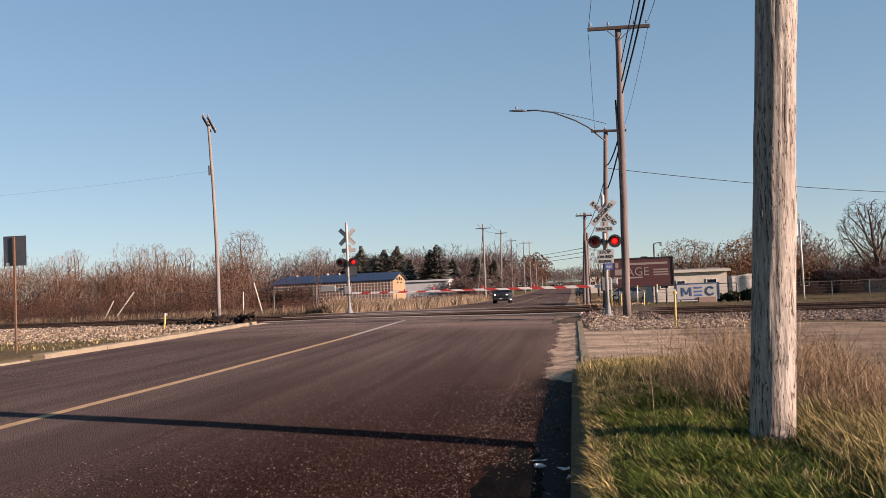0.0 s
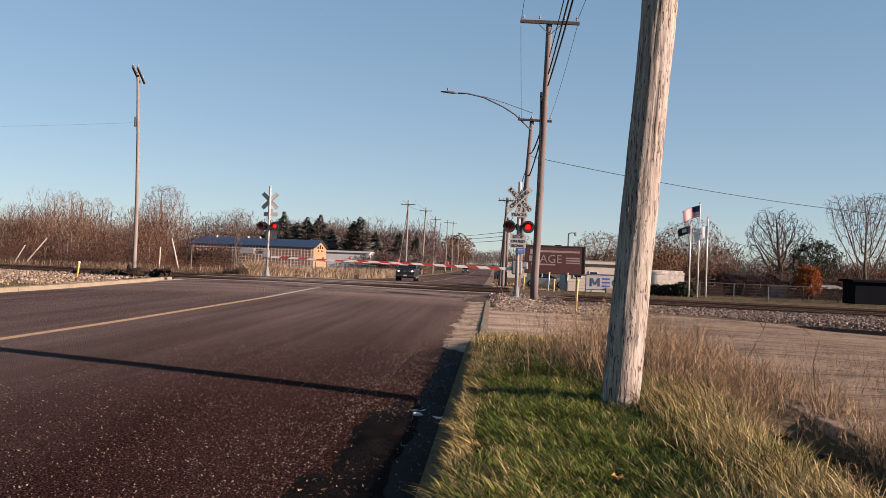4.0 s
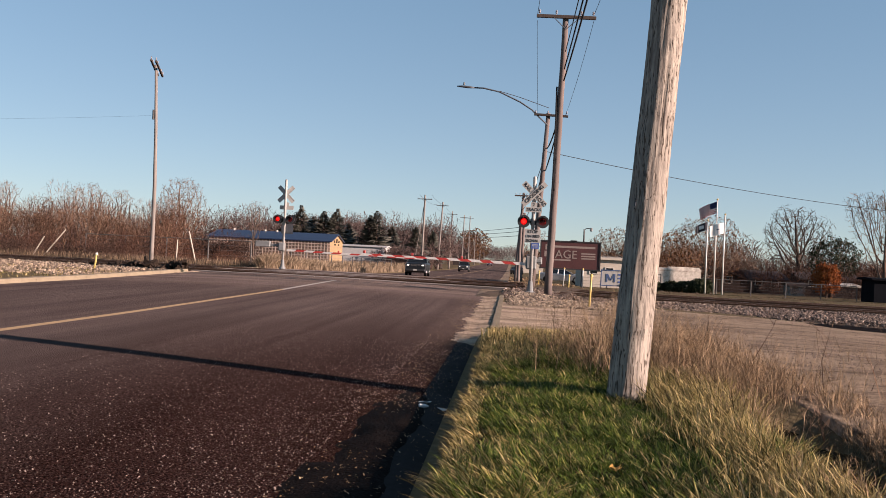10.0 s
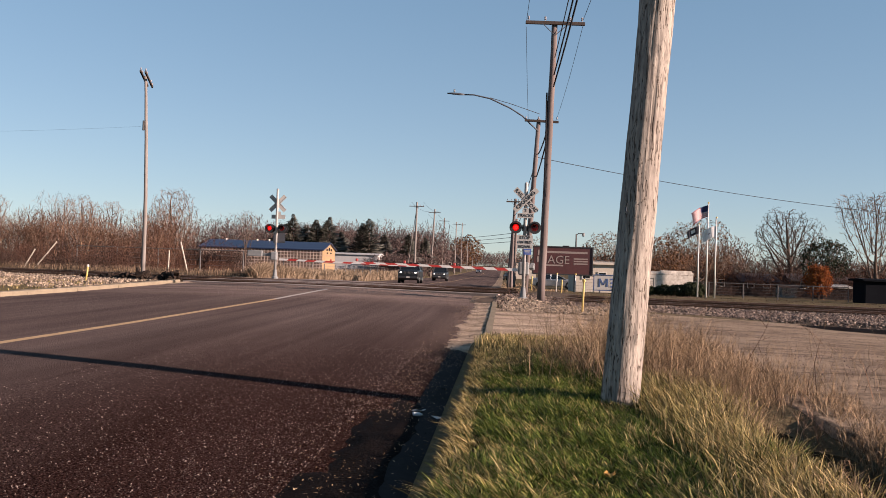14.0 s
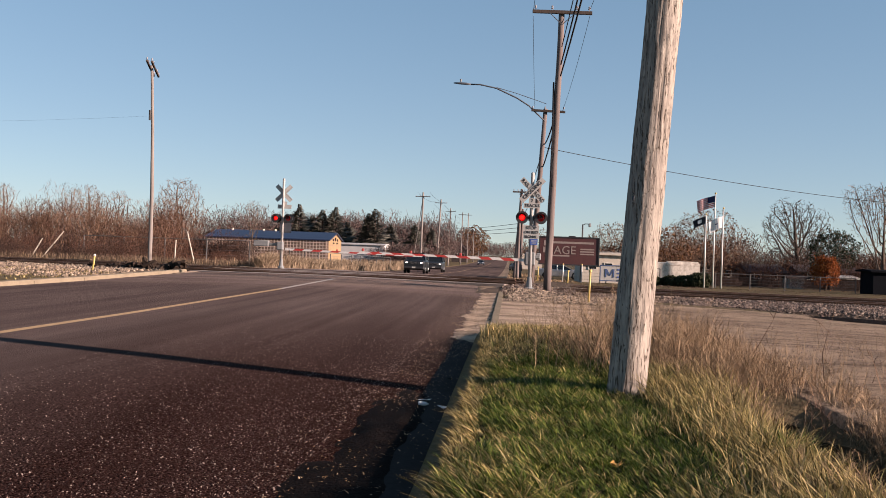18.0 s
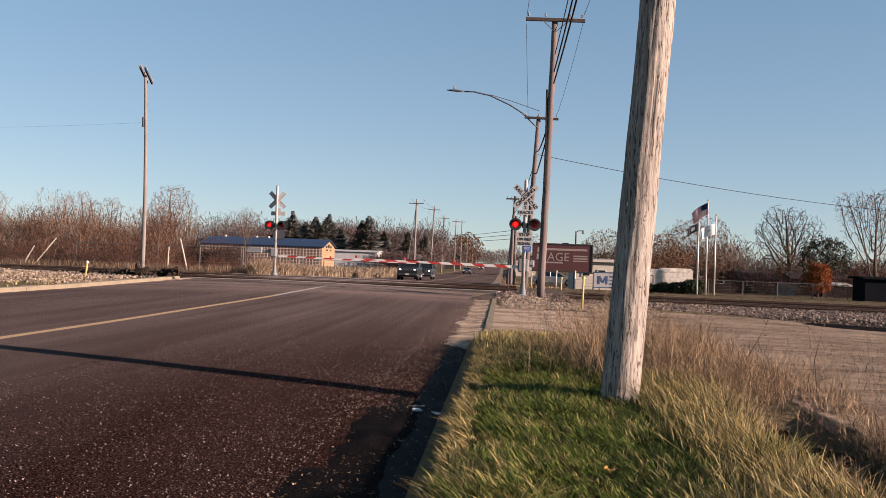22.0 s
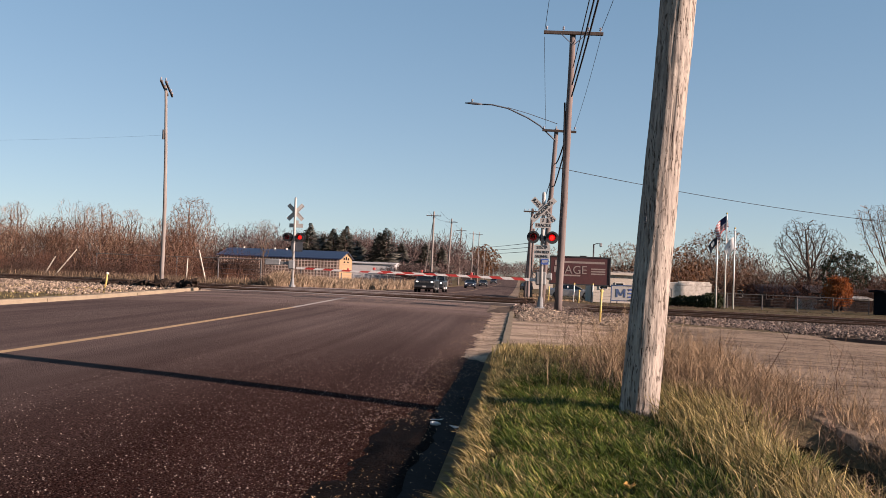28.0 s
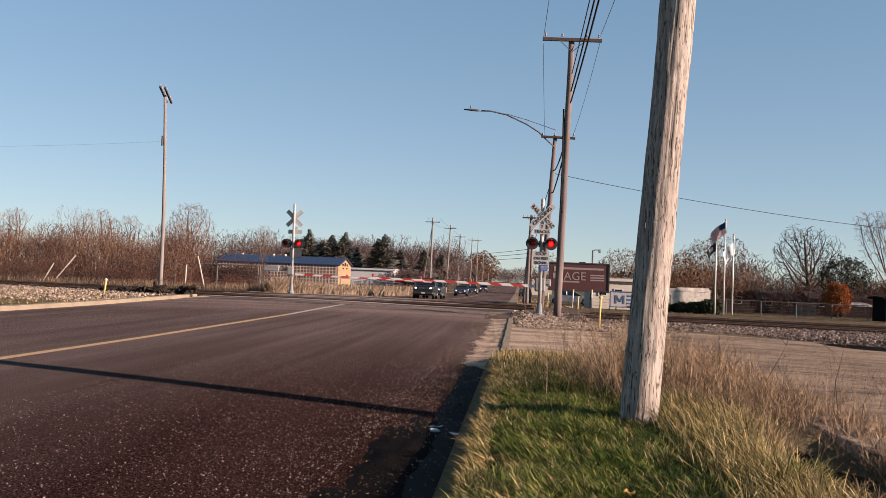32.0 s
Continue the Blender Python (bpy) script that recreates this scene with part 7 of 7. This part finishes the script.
# ---- vehicles ----
def loft(bm, stations):
    """stations: rings of equal length joined into a closed skin with end caps."""
    rings = [[bm.verts.new(p) for p in ring] for ring in stations]
    n = len(rings[0])
    for a, b in zip(rings, rings[1:]):
        for k in range(n):
            bm.faces.new((a[k], a[(k + 1) % n], b[(k + 1) % n], b[k]))
    bm.faces.new(rings[0][::-1])
    bm.faces.new(rings[-1])


def section(y, z0, z1, w0, w1, r=0.1):
    pts = [(-w0, z0), (w0, z0), (w0 + 0.02, z0 + r), (w0 + 0.02, z1 - r * 1.5), (w1, z1 - r * 0.3), (w1 - r, z1), (-w1 + r, z1), (-w1, z1 - r * 0.3), (-w0 - 0.02, z1 - r * 1.5), (-w0 - 0.02, z0 + r)]
    return [(x, y, z) for x, z in pts]


def vehicle(name, label, paint, tall, length, width, bonnet, category, boxy=True, lit=True):
    """A car whose front looks to -y, standing on z = 0."""
    c = thing(name, pose(0, 0, 0), label, category, "cars on the road")
    hw, L = width / 2, length / 2
    belt = bonnet + 0.06
    bm = bmesh.new()
    loft(bm, [section(-L, 0.42, bonnet - 0.12, hw - 0.12, hw - 0.16), section(-L + 0.12, 0.32, bonnet - 0.03, hw - 0.05, hw - 0.1), section(-L + 1.15, 0.28, belt, hw, hw - 0.06), section(L - 0.9, 0.28, belt + 0.02, hw, hw - 0.05), section(L - 0.1, 0.32, belt, hw - 0.04, hw - 0.08), section(L, 0.42, belt - 0.1, hw - 0.1, hw - 0.14)])
    part("body", bm, paint, c)
    f0, f1, b0, b1 = -L + (1.35 if boxy else 1.1), -L + (1.75 if boxy else 2.0), L - (0.45 if boxy else 1.3), L - (0.12 if boxy else 0.5)
    cab = bmesh.new()

    def ring(y, z, w):
        return [(-w, y, z), (w, y, z)]

    lo = [cab.verts.new(p) for p in ((-hw + 0.06, f0, belt - 0.03), (hw - 0.06, f0, belt - 0.03), (hw - 0.06, b1, belt - 0.03), (-hw + 0.06, b1, belt - 0.03))]
    hi = [cab.verts.new(p) for p in ((-hw + 0.2, f1, tall - 0.08), (hw - 0.2, f1, tall - 0.08), (hw - 0.2, b0, tall - 0.08), (-hw + 0.2, b0, tall - 0.08))]
    for k in range(4):
        cab.faces.new((lo[k], lo[(k + 1) % 4], hi[(k + 1) % 4], hi[k]))
    cab.faces.new(hi)
    part("windows", cab, M_GLASS, c, "dark glass all round")
    bm = bmesh.new()
    box(bm, 0, (f1 + b0) / 2, tall - 0.04, width - 0.36, b0 - f1 + 0.06, 0.09, 0.03)
    part("roof", bm, paint, c)
    for s in (-1, 1):
        for (ya, yb2) in ((f0, f1), ((f1 + b0) / 2, (f1 + b0) / 2), (b1, b0)):
            bm = bmesh.new()
            tube(bm, [(s * (hw - 0.055), ya, belt - 0.03), (s * (hw - 0.195), yb2, tall - 0.05)], 0.04, 6)
            part("pillar", bm, paint, c)
        bm = bmesh.new()
        box(bm, s * (hw + 0.1), f0 + 0.25, belt + 0.1, 0.2, 0.1, 0.15, 0.03)
        part("mirror", bm, paint, c)
        bm = bmesh.new()
        box(bm, s * (hw - 0.3), -L + 0.015, bonnet - 0.2, 0.2, 0.1, 0.12, 0.03)
        part("headlight", bm, M_HEADLIGHT if lit else M_CHROME, c)
        for y in (-L + 0.85, L - 0.85):
            w = new("wheel")
            w.parent = c
            w.matrix_basis = pose(s * (hw - 0.1), y, 0.37)
            bm = bmesh.new()
            tube(bm, [(-0.12, 0, 0), (-0.1, 0, 0), (0.1, 0, 0), (0.12, 0, 0)], [0.31, 0.37, 0.37, 0.31], 20)
            part("tyre", bm, M_TYRE, w)
            bm = bmesh.new()
            tube(bm, [(s * 0.1, 0, 0), (s * 0.13, 0, 0)], [0.22, 0.2], 14)
            part("rim", bm, M_CHROME, w)
    bm = bmesh.new()
    for k in range(7):
        box(bm, -0.36 + 0.12 * k, -L - 0.005, bonnet - 0.2, 0.06, 0.04, 0.2, 0.01)
    part("grille", bm, M_BLACK, c)
    bm = bmesh.new()
    box(bm, 0, -L - 0.02, 0.5, width - 0.14, 0.16, 0.2, 0.04)
    part("bumper", bm, M_BLACK if boxy else paint, c)
    bm = bmesh.new()
    box(bm, 0, -L - 0.105, 0.52, 0.32, 0.01, 0.14)
    part("plate", bm, M_SIGNWHITE, c)
    return c


CARS = [
    (vehicle("suv", "boxy black off-road car with its headlights on, waiting", M_PAINT_BLACK, 1.84, 4.4, 1.9, 1.14, "car"),
     -8.0, ((0, 102.5), (0.5, 100.4), (1, 99.0), (1.5, 97.6), (2, 94.0), (2.5, 91.2), (3, 89.2), (3.5, 87.6), (4.5, 85.2), (5.5, 83.5), (6, 82.6), (7, 81.7), (8, 81.3), (9, 81.1), (14, 81.1), (18, 80.8), (25, 80.8), (32, 80.6))),
    (vehicle("suv", "dark grey sport utility car with its headlights on", M_PAINT_GREY, 1.75, 4.6, 1.9, 1.08, "car"),
     -7.9, ((0, 345), (1, 322), (2, 300), (3, 278), (4.5, 252), (5.5, 238), (6, 231), (7, 214), (8, 193), (9, 173), (10, 160), (11, 147), (12, 136), (13, 127), (14, 118.4), (15, 111), (16.5, 104), (17, 102.4), (18, 100.6), (20, 97.6), (22, 95), (25, 92.2), (27, 90), (29, 88), (32, 87.7))),
    (vehicle("sedan", "dark blue saloon car with its headlights on", M_PAINT_BLUE, 1.46, 4.7, 1.82, 0.92, "car", False),
     -8.0, ((0, 520), (8, 390), (13, 315), (16.5, 284), (18, 263), (19, 248.5), (20, 235), (21, 223), (22, 209), (23, 196.5), (24, 186.5), (25, 177), (26.5, 163), (28, 151.7), (29, 145.5), (30, 139.5), (31, 134.5), (32, 131))),
    (vehicle("sedan", "dark grey saloon car farther down the road", M_PAINT_GREY, 1.5, 4.6, 1.82, 0.94, "car", False),
     -8.0, ((0, 640), (12, 520), (18, 440), (20, 400), (21, 375), (22, 340), (23, 293), (24, 259), (25, 240), (26.5, 221), (28, 204), (29, 189.5), (30, 178), (31, 169), (32, 162.5))),
    (vehicle("suv", "dark blue sport utility car at the back of the queue", M_PAINT_BLUE, 1.7, 4.6, 1.86, 1.05, "car"),
     -8.0, ((0, 700), (12, 580), (20, 430), (22, 390), (24, 352), (25, 338), (26.5, 311), (28, 283), (29, 264.5), (30, 248), (31, 230), (32, 213))),
]
for nm, lb, pt, x, y, rz, boxy in (("sedan", "dark saloon car parked beside the far road", M_PAINT_BLACK, 1.6, 172, 10, False), ("sedan", "pale silver car parked behind the billboard", M_PAINT_SILVER, 5.6, 92, 88, False)):
    v = vehicle(nm, lb, pt, 1.7 if boxy else 1.46, 4.6, 1.84, 1.05 if boxy else 0.92, "car", boxy, False)
    v["group"] = "parked cars"
    v.matrix_world = pose(x, y, land_z(x, y), 0, 0, rz)

# ---- litter ----
lt = thing("litter", pose(-0.3, 8.1, 0.0), "crumpled pale plastic bottle in the gutter", "litter")
bm = bmesh.new()
tube(bm, [(-0.03, 0, 0.02), (-0.02, 0, 0.022), (0.03, 0.01, 0.02), (0.05, 0.012, 0.018)], [0.016, 0.021, 0.018, 0.008], 9)
part("bottle", bm, M_PAPER, lt)
bm = bmesh.new()
tube(bm, [(0.05, 0.012, 0.018), (0.06, 0.013, 0.018)], 0.009, 8)
part("cap", bm, M_SIGNWHITE, lt)
for i, (x, y) in enumerate(((-0.3, 8.32), (-0.1, 8.0), (-0.02, 7.7))):
    bm = bmesh.new()
    rng = random.Random(i)
    vs = [bm.verts.new((x + 0.06 * math.cos(a) * rng.uniform(0.5, 1.2), y + 0.03 * math.sin(a), 0.012 + rng.uniform(0, 0.03))) for a in (0, 1.2, 2.3, 3.4, 4.6, 5.5)]
    bm.faces.new(vs)
    o = tagged(part("scrap", bm, M_PAPER), "pale scrap of plastic in the gutter", "litter", "scraps")
    md = o.modifiers.new("thick", "SOLIDIFY")
    md.thickness = 0.003
lf = bmesh.new()
z = land_z(1.0, 4.9) + 0.13
pts = [(0.035 * math.cos(k * 0.524) * (1.0 if k % 2 else 0.62), 0.045 * math.sin(k * 0.524) * (1.0 if k % 3 else 0.7), 0.012 * math.sin(k * 1.9)) for k in range(12)]
vs = [lf.verts.new((1.02 + p[0], 4.9 + p[1], z + p[2] + 0.03)) for p in pts]
lf.faces.new(vs)
o = tagged(part("leaf", lf, M_LEAF), "single yellow fallen leaf on the grass", "leaf")
md = o.modifiers.new("thick", "SOLIDIFY")
md.thickness = 0.002


# ---- what moves ----
def motions():
    for car, x, keys in CARS:
        walk(car, [(t, pose(x, y, road_z(x, y) + 0.01, math.degrees(math.atan2(road_z(x, y + 1) - road_z(x, y - 1), 2)))) for t, y in keys])
    # the lamps flash in turn: each reflector swings to face the road and away again
    period, first, on = 1.3276, 0.54, 0.765
    for glow, phase in LAMPS:
        rows = []
        spans = []
        for k in range(-1, 25):
            a = first + period * k
            spans.append((a, a + on) if phase == 0 else (a + on, a + period))
        shown, half, hidden = (pose(0, 0.125, 0, 0, 0, a) for a in (0, 70, 140))
        times = {}
        for a, b in spans:
            for t, m in ((a - 0.034, hidden), (a, half), (a + 0.034, shown), (b - 0.034, shown), (b, half), (b + 0.034, hidden)):
                if 0 < t < 32:
                    times[round(t * 30) / 30] = m
        at0 = any(a <= 0 < b for a, b in spans)
        at1 = any(a <= 32 < b for a, b in spans)
        times = {t: m for t, m in times.items() if 0.05 < t < 31.9}
        times[0.0], times[32.0] = shown if at0 else hidden, shown if at1 else hidden
        walk(glow, sorted(times.items()))
    # the flags wave: twelve stiff panels along a rippling line, sagging more as the wind drops
    for strips, w, phase in FLAGS:
        tracks = [[] for _ in strips]
        for n in range(65):
            t = n * 0.5
            sag = 26 + 8 * math.sin(t * 0.9 + phase) + 26 * smooth(20, 29, t) + 5 * math.sin(t * 2.3 + phase * 2)
            yaw0 = 180 + 14 * math.sin(t * 0.55 + phase) - 6
            x = y = z = 0.0
            for i, rows in enumerate(tracks):
                yaw = yaw0 + 26 * math.sin(t * 3.1 - i * 0.62 + phase)
                dip = sag * (0.55 + 0.07 * i)
                rows.append((t, pose(x, y, z, 0, 0, yaw) @ pose(0, 0, 0, 0, 0.3 * dip, 0)))
                x += w * math.cos(radians(yaw)) * math.cos(radians(dip))
                y += w * math.sin(radians(yaw)) * math.cos(radians(dip))
                z -= w * math.sin(radians(dip))
        for s, rows in zip(strips, tracks):
            walk(s, rows)


motions()
